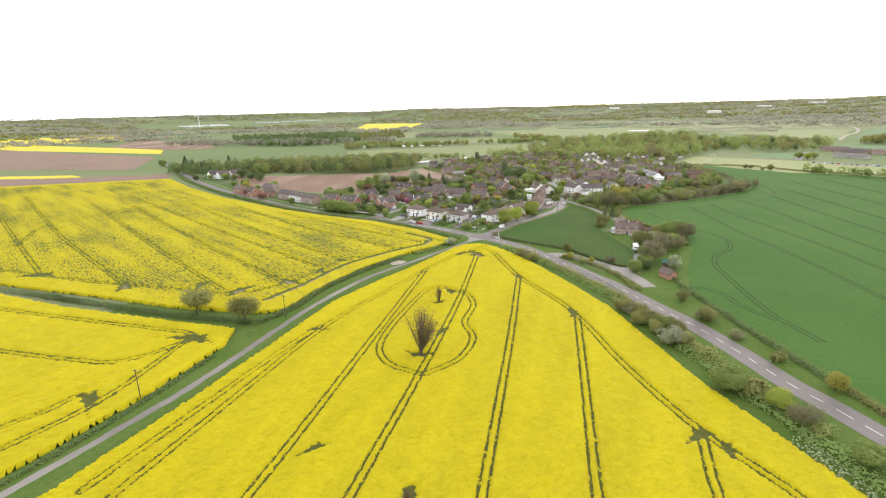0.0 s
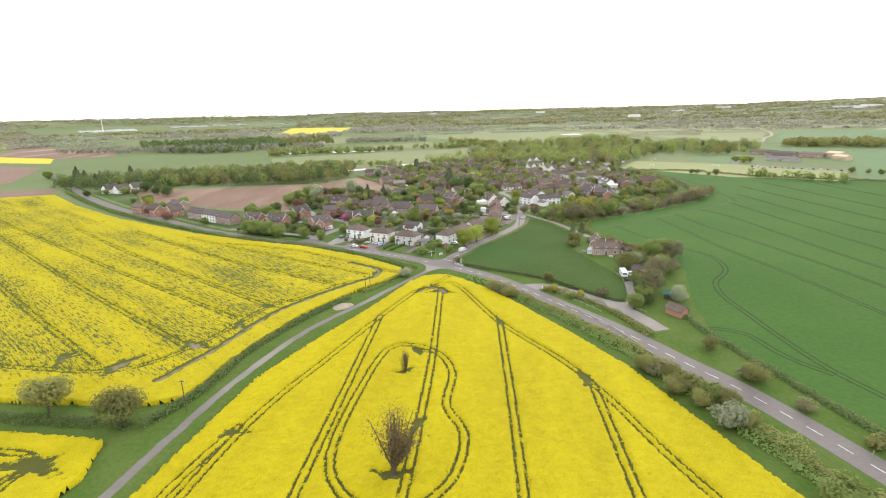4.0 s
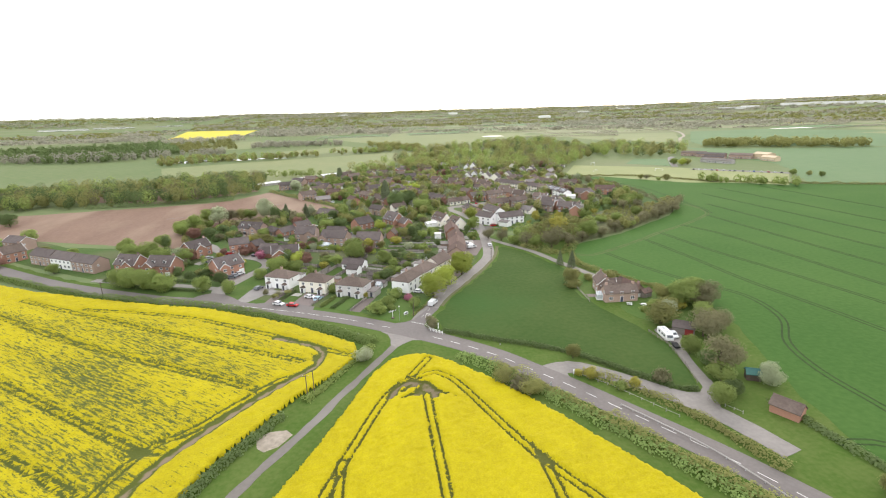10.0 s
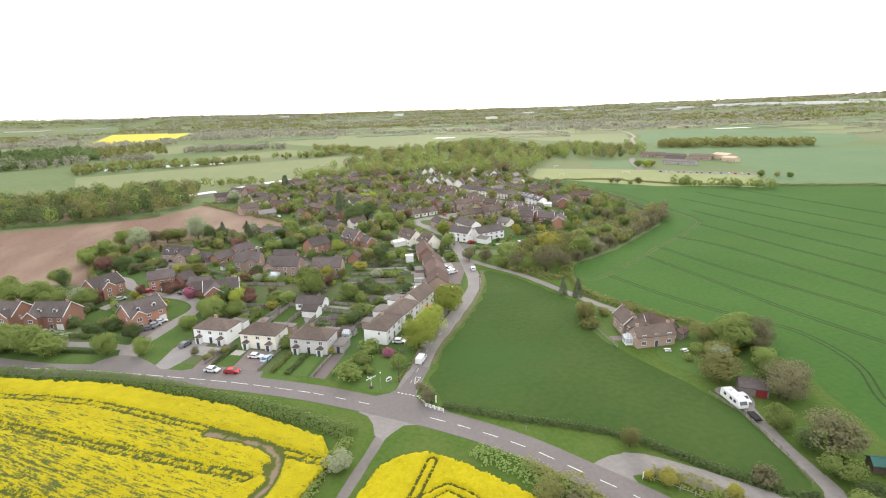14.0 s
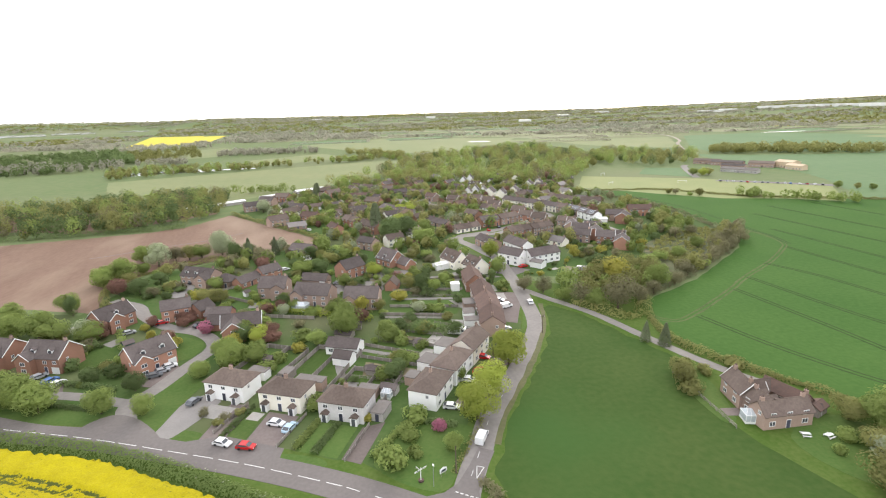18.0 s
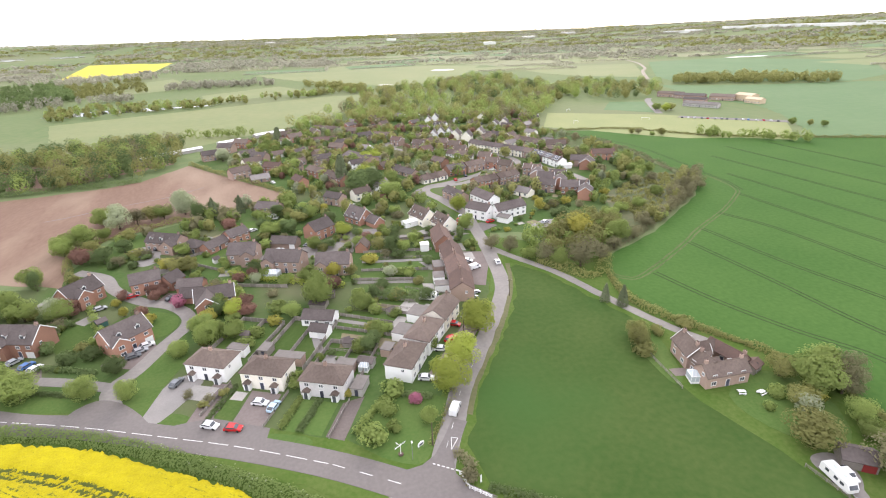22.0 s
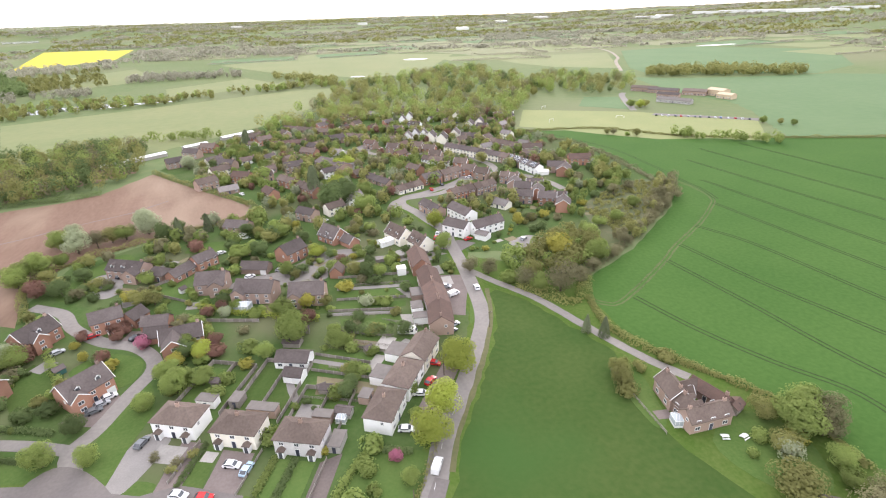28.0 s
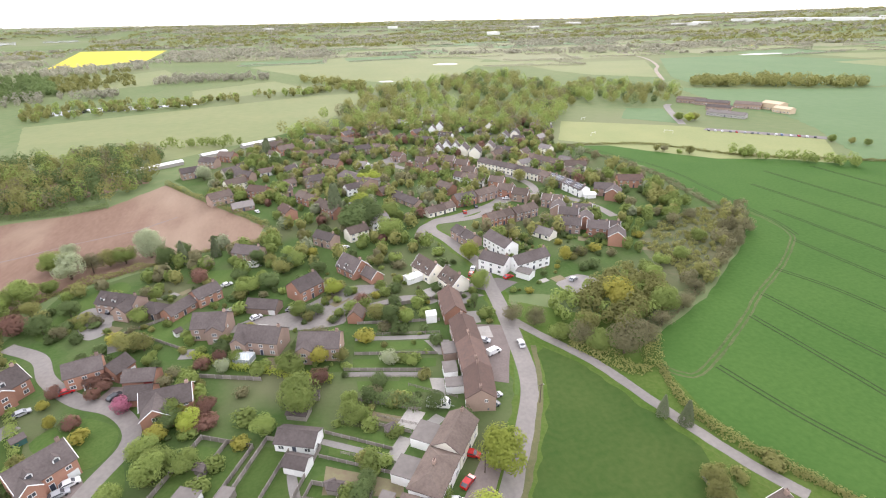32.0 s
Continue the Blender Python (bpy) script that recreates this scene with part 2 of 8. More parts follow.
M["wood"] = material("weathered_fence_wood", (0.28, 0.25, 0.22), (0.2, 0.175, 0.155), 2.5, 0.3, bump=0.3, per_object=0.2)
M["bark"] = material("tree_bark", (0.13, 0.1, 0.075), (0.08, 0.062, 0.048), 3.0, 0.5, bump=0.6)
M["steel"] = material("galvanised_steel", (0.45, 0.46, 0.47), (0.36, 0.37, 0.38), 2, 0.3, rough=0.5, bump=0, metal=0.6)
M["concrete"] = material("concrete", (0.42, 0.4, 0.37), (0.33, 0.31, 0.29), 1.5, 0.3, bump=0.2)
M["door_dark"] = material("painted_door", (0.06, 0.07, 0.1), (0.05, 0.05, 0.07), 1, 0.3, rough=0.5, bump=0, per_object=0.5)
M["door_red"] = material("dark_red_garage_paint", (0.26, 0.035, 0.035), (0.2, 0.03, 0.03), 1, 0.3, rough=0.5, bump=0)
M["teal"] = material("teal_shed_paint", (0.07, 0.17, 0.15), (0.05, 0.13, 0.12), 1, 0.3, bump=0.1)
M["water"] = material("pond_water", (0.06, 0.07, 0.07), (0.05, 0.06, 0.06), 0.3, 0.05, rough=0.12, bump=0, spec=0.8)
M["glass"] = material("window_glass", (0.05, 0.055, 0.065), (0.1, 0.105, 0.115), 0.8, 0.3, rough=0.06, bump=0, spec=0.6)
M["metal_white"] = material("white_sheet_roof", (0.8, 0.79, 0.77), (0.72, 0.71, 0.69), 0.3, 0.02, rough=0.4, bump=0)
M["rape_near"] = crop_material("rapeseed_in_flower", (0.475, 0.4, 0.005), (0.34, 0.28, 0.006), (0.085, 0.09, 0.018), (0.17, 0.135, 0.085), 0.0, 82)
M["rape_thin"] = crop_material("thin_rapeseed_in_flower", (0.46, 0.388, 0.006), (0.31, 0.258, 0.007), (0.085, 0.1, 0.02), (0.22, 0.17, 0.11), 0.088, 142)
M["rape_far"] = material("distant_rapeseed", (0.56, 0.46, 0.03), (0.48, 0.4, 0.03), 0.05, 0.01, bump=0.3)
LEAF = {
    "spring": leafy("spring_leaves", (0.29, 0.35, 0.095), (0.19, 0.25, 0.062)),
    "dark": leafy("dark_leaves", (0.17, 0.225, 0.08), (0.11, 0.155, 0.055)),
    "olive": leafy("olive_buds", (0.29, 0.285, 0.095), (0.21, 0.215, 0.068)),
    "hedge": leafy("hedge_leaves", (0.26, 0.34, 0.1), (0.18, 0.255, 0.07)),
    "lime": leafy("lime_leaves", (0.38, 0.43, 0.07), (0.3, 0.35, 0.055)),
    "gold": leafy("golden_leaves", (0.42, 0.39, 0.07), (0.33, 0.31, 0.06), vary=0.1),
    "grey": leafy("bare_twigs", (0.25, 0.235, 0.125), (0.185, 0.172, 0.09)),
    "twig": leafy("dead_twigs", (0.2, 0.155, 0.08), (0.13, 0.1, 0.055)),
    "pale": leafy("pale_silver_leaves", (0.4, 0.43, 0.27), (0.3, 0.34, 0.2)),
    "conifer": leafy("conifer_needles", (0.14, 0.165, 0.085), (0.1, 0.12, 0.062), through_light=0.25),
    "red": leafy("copper_leaves", (0.27, 0.15, 0.11), (0.19, 0.105, 0.08)),
    "pink": leafy("pink_blossom", (0.5, 0.2, 0.28), (0.4, 0.15, 0.22)),
    "blossom": leafy("white_blossom", (0.46, 0.47, 0.34), (0.27, 0.32, 0.15)),
    # paler and greyer than the other leaves: distance haze put into the colour
    "far": leafy("haze_paled_woodland", (0.37, 0.355, 0.27), (0.29, 0.28, 0.21), vary=0.2),
}


# ---- building helpers ----
def mesh_of(name, verts, faces, mats, index=None):
    me = bpy.data.meshes.new(name)
    me.from_pydata([tuple(v) for v in verts], [], [tuple(f) for f in faces])
    for m in mats if isinstance(mats, (list, tuple)) else [mats]:
        me.materials.append(m)
    if index is not None:
        me.polygons.foreach_set("material_index", index)
    me.update()
    return me


class Shape:
    """Collects boxes, prisms and rods into one mesh."""

    def __init__(self):
        self.v, self.f = [], []

    def add(self, verts, faces, m=None):
        n = len(self.v)
        self.v += [tuple(m @ Vector(p)) if m else tuple(p) for p in verts]
        self.f += [tuple(i + n for i in f) for f in faces]
        return self

    def box(self, x0, y0, z0, x1, y1, z1, m=None):
        v = [(x0, y0, z0), (x1, y0, z0), (x1, y1, z0), (x0, y1, z0), (x0, y0, z1), (x1, y0, z1), (x1, y1, z1), (x0, y1, z1)]
        return self.add(v, [(0, 3, 2, 1), (4, 5, 6, 7), (0, 1, 5, 4), (1, 2, 6, 5), (2, 3, 7, 6), (3, 0, 4, 7)], m)

    def rod(self, a, b, r0, r1=None, n=6):
        a, b = Vector(a), Vector(b)
        q = (b - a).to_track_quat("Z", "Y").to_matrix()
        r1 = r0 if r1 is None else r1
        v = [a + q @ Vector((math.cos(6.2832 * i / n) * r0, math.sin(6.2832 * i / n) * r0, 0)) for i in range(n)]
        v += [b + q @ Vector((math.cos(6.2832 * i / n) * r1, math.sin(6.2832 * i / n) * r1, 0)) for i in range(n)]
        f = [(i, (i + 1) % n, n + (i + 1) % n, n + i) for i in range(n)] + [tuple(range(n, 2 * n)), tuple(reversed(range(n)))]
        return self.add(v, f)

    def prism(self, outline, y0, y1, m=None):
        """An outline in x and z, drawn out along y."""
        n = len(outline)
        v = [(x, y0, z) for x, z in outline] + [(x, y1, z) for x, z in outline]
        f = [tuple(range(n)), tuple(reversed(range(n, 2 * n)))] + [(i, n + i, n + (i + 1) % n, (i + 1) % n) for i in range(n)]
        return self.add(v, f, m)

    def mesh(self, name, mats):
        return mesh_of(name, self.v, self.f, mats)


def part(name, me, parent, label="", m=None):
    ob = new(name, me)
    ob.parent = parent
    if m is not None:
        ob.matrix_basis = m
    return tagged(ob, label)


def empty(name, m, label, category, group="", kind=""):
    ob = new(name)
    ob.empty_display_size = 0.5
    ob.matrix_world = m
    return tagged(ob, label, category, group, kind)


def smooth_line(pts, step=2.0):
    """A curve through the points, at even steps."""
    p = [Vector(q) for q in pts]
    p = [p[0] * 2 - p[1]] + p + [p[-1] * 2 - p[-2]]
    out = []
    for i in range(1, len(p) - 2):
        a, b, c, d = p[i - 1:i + 3]
        n = max(1, int((c - b).length / step))
        for k in range(n):
            t = k / n
            out.append(0.5 * (2 * b + (c - a) * t + (2 * a - 5 * b + 4 * c - d) * t * t + (3 * b - a - 3 * c + d) * t ** 3))
    return out + [p[-2]]


def normals(line):
    res = []
    for i in range(len(line)):
        d = (line[min(i + 1, len(line) - 1)] - line[max(i - 1, 0)]).normalized()
        res.append(Vector((-d.y, d.x)))
    return res


def ribbon(name, pts, width, z, m, label="", category="road", step=2.0, kind="structure", ragged=0.0, parent=None):
    line = smooth_line(pts, step)
    nn = normals(line)
    v, f = [], []
    for i, (p, q) in enumerate(zip(line, nn)):
        w = width / 2
        a, b = p + q * (w + ragged * (noise.noise((p.x * 0.2, p.y * 0.2, 1)))), p - q * (w + ragged * noise.noise((p.x * 0.2, p.y * 0.2, 7)))
        v += [(a.x, a.y, z), (b.x, b.y, z), (a.x, a.y, z - 0.06), (b.x, b.y, z - 0.06)]
        if i:
            k = 4 * i
            f += [(k - 4, k, k + 1, k - 3)[::-1], (k - 2, k + 2, k, k - 4)[::-1], (k - 3, k + 1, k + 3, k - 1)[::-1]]
    ob = new(name, mesh_of(name, v, f, m))
    if parent:
        ob.parent = parent
        return ob
    return tagged(ob, label, category, kind=kind)


def sheet(name, pts, z, m, label, category="field", kind="structure", ragged=0.0, parent=None, depth=0.04, soft=False):
    """A flat piece of ground with a thin edge; its outline wavers a little when ragged."""
    line = []
    pts = [Vector(p) for p in pts]
    if soft:
        n = len(pts)
        pts = [0.5 * (2 * pts[i] + (pts[(i + 1) % n] - pts[i - 1]) * t + (2 * pts[i - 1] - 5 * pts[i] + 4 * pts[(i + 1) % n] - pts[(i + 2) % n]) * t * t + (3 * pts[i] - pts[i - 1] - 3 * pts[(i + 1) % n] + pts[(i + 2) % n]) * t ** 3) for i in range(n) for t in (0, 0.25, 0.5, 0.75)]
    for a, b in zip(pts, pts[1:] + pts[:1]):
        n = max(1, int((b - a).length / 4)) if ragged else 1
        for k in range(n):
            p = a.lerp(b, k / n)
            line.append((p.x + ragged * noise.noise((p.x * 0.11, p.y * 0.11, 3)), p.y + ragged * noise.noise((p.x * 0.11, p.y * 0.11, 9))))
    area = sum(a[0] * b[1] - b[0] * a[1] for a, b in zip(line, line[1:] + line[:1]))
    if area < 0:
        line.reverse()
    n = len(line)
    v = [(x, y, z) for x, y in line] + [(x, y, z - depth) for x, y in line]
    f = [tuple(range(n))] + [(i, n + i, n + (i + 1) % n, (i + 1) % n) for i in range(n)]
    ob = new(name, mesh_of(name, v, f, m))
    if parent:
        ob.parent = parent
        return ob
    return tagged(ob, label, category, kind=kind)


def inside(x, y, poly):
    res = np.zeros(np.shape(x), bool)
    for (x0, y0), (x1, y1) in zip(poly, poly[1:] + poly[:1]):
        if y0 != y1:
            res ^= ((y0 > y) != (y1 > y)) & (x < (x1 - x0) * (y - y0) / (y1 - y0) + x0)
    return res


def distance_to(x, y, line):
    best = np.full(np.shape(x), 1e9)
    for a, b in zip(line, line[1:]):
        dx, dy = b[0] - a[0], b[1] - a[1]
        t = np.clip(((x - a[0]) * dx + (y - a[1]) * dy) / (dx * dx + dy * dy + 1e-9), 0, 1)
        best = np.minimum(best, np.hypot(x - a[0] - t * dx, y - a[1] - t * dy))
    return best


def crop(name, poly, m, label, step=0.5, height=1.15, trams=(), single=(), bare=(), seed=1):
    """A standing crop as a fine uneven sheet; wheel ruts sink in it. trams: pairs of ruts; single: (line, width); bare: (x, y, radius, strength)."""
    rng = np.random.default_rng(seed)
    xs = np.arange(min(p[0] for p in poly) - 2, max(p[0] for p in poly) + 2, step)
    ys = np.arange(min(p[1] for p in poly) - 2, max(p[1] for p in poly) + 2, step)
    X, Y = np.meshgrid(xs, ys)
    X = X + rng.uniform(-0.35, 0.35, X.shape) * step
    Y = Y + rng.uniform(-0.35, 0.35, Y.shape) * step
    inn = inside(X, Y, [tuple(p) for p in poly])
    rut = np.zeros(X.shape)
    for line in trams:
        d = distance_to(X, Y, [tuple(p) for p in smooth_line(line, 3)])
        rut = np.maximum(rut, np.clip(1.3 - np.abs(d - 0.9) / max(0.4, step * 0.75), 0, 0.9))
    for line, w in single:
        d = distance_to(X, Y, [tuple(p) for p in smooth_line(line, 3)])
        rut = np.maximum(rut, np.clip(1.2 * (1.4 - d / w * 1.4) + 0.3 * np.sin(X * 0.9) * np.sin(Y * 0.8), 0, 1.35))
    for bx, by, r, s in bare:
        th = np.arctan2(Y - by, X - bx)
        d = np.hypot(X - bx, Y - by) * (1 + 0.35 * np.sin(2 * th + bx) + 0.25 * np.sin(5 * th + by) + 0.2 * np.sin(X * 1.7) * np.sin(Y * 1.9))
        rut = np.maximum(rut, s * np.clip(1.5 - d / r, 0, 1))
    Z = height + 0.07 * np.sin(X * 0.21 + 1.3 * np.sin(Y * 0.13)) * np.sin(Y * 0.17) + rng.uniform(-0.2, 0.2, X.shape)
    Z = np.where(inn, Z * (1 - 0.75 * np.clip(rut, 0, 1)), 0.02)
    ring = [tuple(p) for p in poly]
    best = np.full(X.shape, 1e9)
    EX, EY = X.copy(), Y.copy()
    for (ax, ay), (bx, by) in zip(ring, ring[1:] + ring[:1]):
        ux, uy = bx - ax, by - ay
        k = np.clip(((X - ax) * ux + (Y - ay) * uy) / (ux * ux + uy * uy), 0, 1)
        d = np.hypot(X - ax - k * ux, Y - ay - k * uy)
        near_it = d < best
        best = np.where(near_it, d, best)
        EX, EY = np.where(near_it, ax + k * ux, EX), np.where(near_it, ay + k * uy, EY)
    wob = 0.25 * np.sin(EX * 0.9 + EY * 0.6) * np.sin(EX * 0.23)
    X, Y = np.where(inn, X, EX + wob), np.where(inn, Y, EY + wob)
    keep = inn.copy()
    keep[1:] |= inn[:-1]
    keep[:-1] |= inn[1:]
    keep[:, 1:] |= inn[:, :-1]
    keep[:, :-1] |= inn[:, 1:]
    cell = keep[:-1, :-1] & keep[1:, :-1] & keep[:-1, 1:] & keep[1:, 1:]
    ids = np.arange(X.size).reshape(X.shape)
    quads = np.stack([ids[:-1, :-1][cell], ids[:-1, 1:][cell], ids[1:, 1:][cell], ids[1:, :-1][cell]], 1)
    used, inv = np.unique(quads, return_inverse=True)
    me = bpy.data.meshes.new(name)
    me.vertices.add(len(used))
    me.vertices.foreach_set("co", np.stack([X.ravel()[used], Y.ravel()[used], Z.ravel()[used]], 1).ravel())
    me.loops.add(quads.size)
    me.loops.foreach_set("vertex_index", inv.ravel())
    me.polygons.add(len(quads))
    me.polygons.foreach_set("loop_start", np.arange(0, quads.size, 4))
    me.polygons.foreach_set("loop_total", np.full(len(quads), 4))
    me.polygons.foreach_set("use_smooth", np.ones(len(quads), bool))
    at = me.attributes.new("rut", "FLOAT", "POINT")
    edge = np.where(inn, rut, 0.5)
    at.data.foreach_set("value", edge.ravel()[used].astype(np.float32))
    hd = np.clip(1.0 - (best - 9.0) / 6.0, 0, 1)
    h_at = me.attributes.new("headland", "FLOAT", "POINT")
    h_at.data.foreach_set("value", hd.ravel()[used].astype(np.float32))
    me.materials.append(m)
    me.update(calc_edges=True)
    return tagged(new(name, me), label, "crop field", kind="stuff")


def leaves(centres, sizes, rng, flat=0.5, out=None):
    """Small leaf sprays: one bent quad at each centre; out: the way each one faces, roughly."""
    n = len(centres)
    nrm = rng.normal(size=(n, 3))
    nrm[:, 2] = np.abs(nrm[:, 2]) + flat
    if out is not None:
        nrm = 0.42 * nrm / np.linalg.norm(nrm, axis=1)[:, None] + out / (np.linalg.norm(out, axis=1)[:, None] + 1e-9)
    nrm /= np.linalg.norm(nrm, axis=1)[:, None]
    a = np.cross(nrm, rng.normal(size=(n, 3)))
    a /= np.linalg.norm(a, axis=1)[:, None] + 1e-9
    b = np.cross(nrm, a)
    s = np.asarray(sizes).reshape(-1, 1)
    p = np.stack([centres - a * s, centres - b * s * 0.7 + nrm * s * 0.25, centres + a * s, centres + b * s * 0.7 + nrm * s * 0.25], 1)
    return p.reshape(-1, 3)


def leaf_mesh(name, pts, m):
    me = bpy.data.meshes.new(name)
    n = len(pts)
    me.vertices.add(n)
    me.vertices.foreach_set("co", np.asarray(pts, float).ravel())
    me.loops.add(n)
    me.loops.foreach_set("vertex_index", np.arange(n))
    me.polygons.add(n // 4)
    me.polygons.foreach_set("loop_start", np.arange(0, n, 4))
    me.polygons.foreach_set("loop_total", np.full(n // 4, 4))
    me.materials.append(m)
    me.update(calc_edges=True)
    return me


def hedge(name, pts, width, height, leaf, label, dense=44, size=0.29, uneven=0.45, seed=3, kind="", category="hedge", ends=True):
    rng = np.random.default_rng(seed)
    line = [tuple(p) for p in smooth_line(pts, 1.0)]
    n = int(len(line) * dense)
    k = rng.integers(0, len(line), n)
    base = np.array(line)[k] + rng.uniform(-0.6, 0.6, (n, 2))
    ang = rng.uniform(0, math.pi, n)
    lump = np.array([1 + uneven * noise.noise((x * 0.16, y * 0.16, seed)) + 0.5 * uneven * noise.noise((x * 0.5, y * 0.5, seed + 4)) for x, y in base])
    nn = np.array([tuple(q) for q in normals([Vector(p) for p in line])])[k]
    rr = rng.uniform(0.75, 1.05, n)
    c = np.zeros((n, 3))
    c[:, :2] = base + nn * (np.cos(ang) * rr * width / 2 * lump)[:, None]
    c[:, 2] = np.maximum(0.15, np.abs(np.sin(ang)) ** 0.7 * rr * height * lump)
    away = np.zeros((n, 3))
    away[:, :2] = nn * np.cos(ang)[:, None]
    away[:, 2] = np.abs(np.sin(ang)) + 0.2
    me = leaf_mesh(name, leaves(c, rng.uniform(0.6, 1.3, n) * size, rng, out=away), LEAF[leaf])
    return tagged(new(name, me), label, category, kind=kind)

# ---- the land ----
def land_height(x, y):
    r = math.hypot(x, y - 150)
    bear = math.degrees(math.atan2(x, y - 150))
    low = min(1.0, max(0.0, (bear + 46) / 4)) * min(1.0, max(0.0, (-12 - bear) / 4))  # the lake basin
    t = min(1.0, max(0.0, (r - 2200 - 1850 * low) / (2300 - 1850 * low)))
    roll = 10 * noise.noise((x * 0.0009, y * 0.0009, 2)) + 7 * noise.noise((x * 0.003, y * 0.003, 5))
    east = min(1.0, max(0.0, (bear - 28) / 30))
    return t * t * (3 - 2 * t) * (46 + roll + 45 * east) + 13 * max(0.0, (r - 4400) / 5000)


radii = [0, 60, 120, 200, 300, 420, 560, 720, 900, 1100, 1350, 1600, 1900, 2200] + [2200 + 110 * k for k in range(1, 23)] + [5100, 5800, 6600, 7500, 8500, 9500]
gv, gf, seg = [(0, 150, -0.01)], [], 128
for ri, r in enumerate(radii[1:]):
    for k in range(seg):
        a = 2 * math.pi * k / seg
        x, y = r * math.sin(a), 150 + r * math.cos(a)
        gv.append((x, y, land_height(x, y) - 0.01))
        j = 1 + ri * seg
        if ri == 0:
            gf.append((0, j + (k + 1) % seg, j + k))
        else:
            gf.append((j - seg + k, j - seg + (k + 1) % seg, j + (k + 1) % seg, j + k))
ground = tagged(new("ground", mesh_of("ground", gv, gf, M["pasture"])), "rolling green farmland reaching to the horizon", "ground", kind="structure")

MAIN = [(-520, 640), (-379, 491), (-313, 423), (-250, 366), (-200, 328), (-150, 290), (-102, 262), (-80, 253), (-59, 243), (-40, 233.5), (-21, 222.5), (-5, 211), (10, 199), (22, 187), (30, 176), (37, 166), (47, 150), (58, 132), (69, 110), (76, 97), (83, 79), (89, 61), (95, 48), (108, 14), (124, -40)]
STREET = [(-1, 208), (4, 219), (8.5, 227.5), (14, 238.5), (25, 254), (38, 274), (45.5, 289), (50, 311), (53, 332), (55, 350), (57, 366), (54, 381), (51, 396), (47, 410), (52, 420), (66, 424), (90, 436), (104, 452)]
LANE = [(53.5, 321), (58, 311), (68, 292), (73, 276), (78.5, 258), (83, 246), (88, 236)]
TRACK = [(-2, 206.5), (-12, 190), (-21, 175), (-29, 161), (-44, 136), (-53, 110), (-58, 88), (-65, 46), (-72, 20), (-82, -12), (-92, -45)]
LAYBY = [(33, 174.5), (38, 176.3), (43, 175), (47.3, 171.3), (52.5, 165.8), (57.2, 160.8), (61.3, 155), (64.8, 149.5), (68, 142), (71, 132)]
CARAVAN_TRACK = [(81, 191.5), (78.2, 185), (74.4, 172.9), (72, 162), (70, 156.5), (66, 151.5)]
CUL = [(-70, 249), (-73, 258), (-75.5, 266), (-71, 273), (-66, 285), (-61.5, 295), (-62.5, 302.5), (-69, 311), (-80, 318), (-92, 331), (-99, 344), (-112, 354)]
WEST_DRIVE = [(-76, 267), (-89, 273.5), (-113, 282.5), (-135, 292)]

M["fieldA"] = material("pale_pasture", (0.155, 0.185, 0.072), (0.2, 0.21, 0.09), 0.12, 0.012, bump=0.3)
M["fieldB"] = material("deep_green_wheat", (0.085, 0.15, 0.055), (0.11, 0.17, 0.068), 0.12, 0.012, bump=0.3)
M["fieldC"] = material("olive_pasture", (0.165, 0.18, 0.085), (0.205, 0.205, 0.105), 0.12, 0.012, bump=0.3)
sheet("green_field", [(87, 284), (92, 297), (128, 314), (181, 351), (204, 377), (216, 477), (195, 545), (256, 528), (298, 478), (360, 440), (620, 330), (900, 200), (900, -160), (140, -160), (122, 0), (104, 62), (93, 100), (86, 128), (90, 150), (97, 172), (104, 190), (106, 212), (101, 226), (90, 246), (85, 265)], 0.02, M["wheat"], "large field of young green wheat", ragged=0.8)
sheet("meadow", [(9, 221), (23, 247), (38, 268), (47, 282), (52, 300), (57, 303), (70, 283), (77, 259), (73, 247), (67, 234), (68, 215), (73, 197), (73.6, 191), (74.9, 183.5), (72.2, 171), (69, 161), (66, 157.5), (62, 159), (49, 175), (41, 186), (26, 196), (10, 207)], 0.02, M["meadow"], "triangular green meadow between the roads", ragged=0.6)
sheet("ploughed_field", [(-112, 340), (-140, 352), (-260, 405), (-300, 470), (-170, 486), (-140, 491), (-122, 500), (-99, 536), (-73, 497), (-34, 441), (-37, 421), (-65, 415), (-110, 391), (-121, 372)], 0.03, M["plough"], "bare ploughed field of reddish-brown soil", ragged=1.5)
sheet("sports_ground", [(239, 642), (334, 580), (400, 496), (346, 437), (315, 461), (276, 476), (246, 510), (217, 550), (198, 568)], 0.04, M["cricket"], "pale mown sports ground", ragged=0.8)
sheet("village_ground", [(-112, 275), (-60, 250), (-20, 229), (-2, 216), (6, 226), (48, 300), (52, 340), (85, 330), (125, 320), (178, 355), (200, 380), (212, 476), (190, 560), (230, 650), (120, 720), (10, 730), (-60, 640), (-95, 545), (-70, 500), (-32, 441), (-35, 418), (-63, 412), (-108, 388), (-118, 340), (-180, 360), (-330, 480), (-345, 465), (-250, 378), (-180, 325)], 0.01, M["garden"], "rough ground of gardens and verges", "ground", ragged=1.0)
sheet("west_field", [(-285, 805), (-131, 866), (18, 925), (84, 923), (51, 806), (8, 712), (-30, 672), (-61, 646), (-114, 602), (-218, 619)], 0.02, M["fieldA"], "long pale green field behind the village", ragged=1.5)
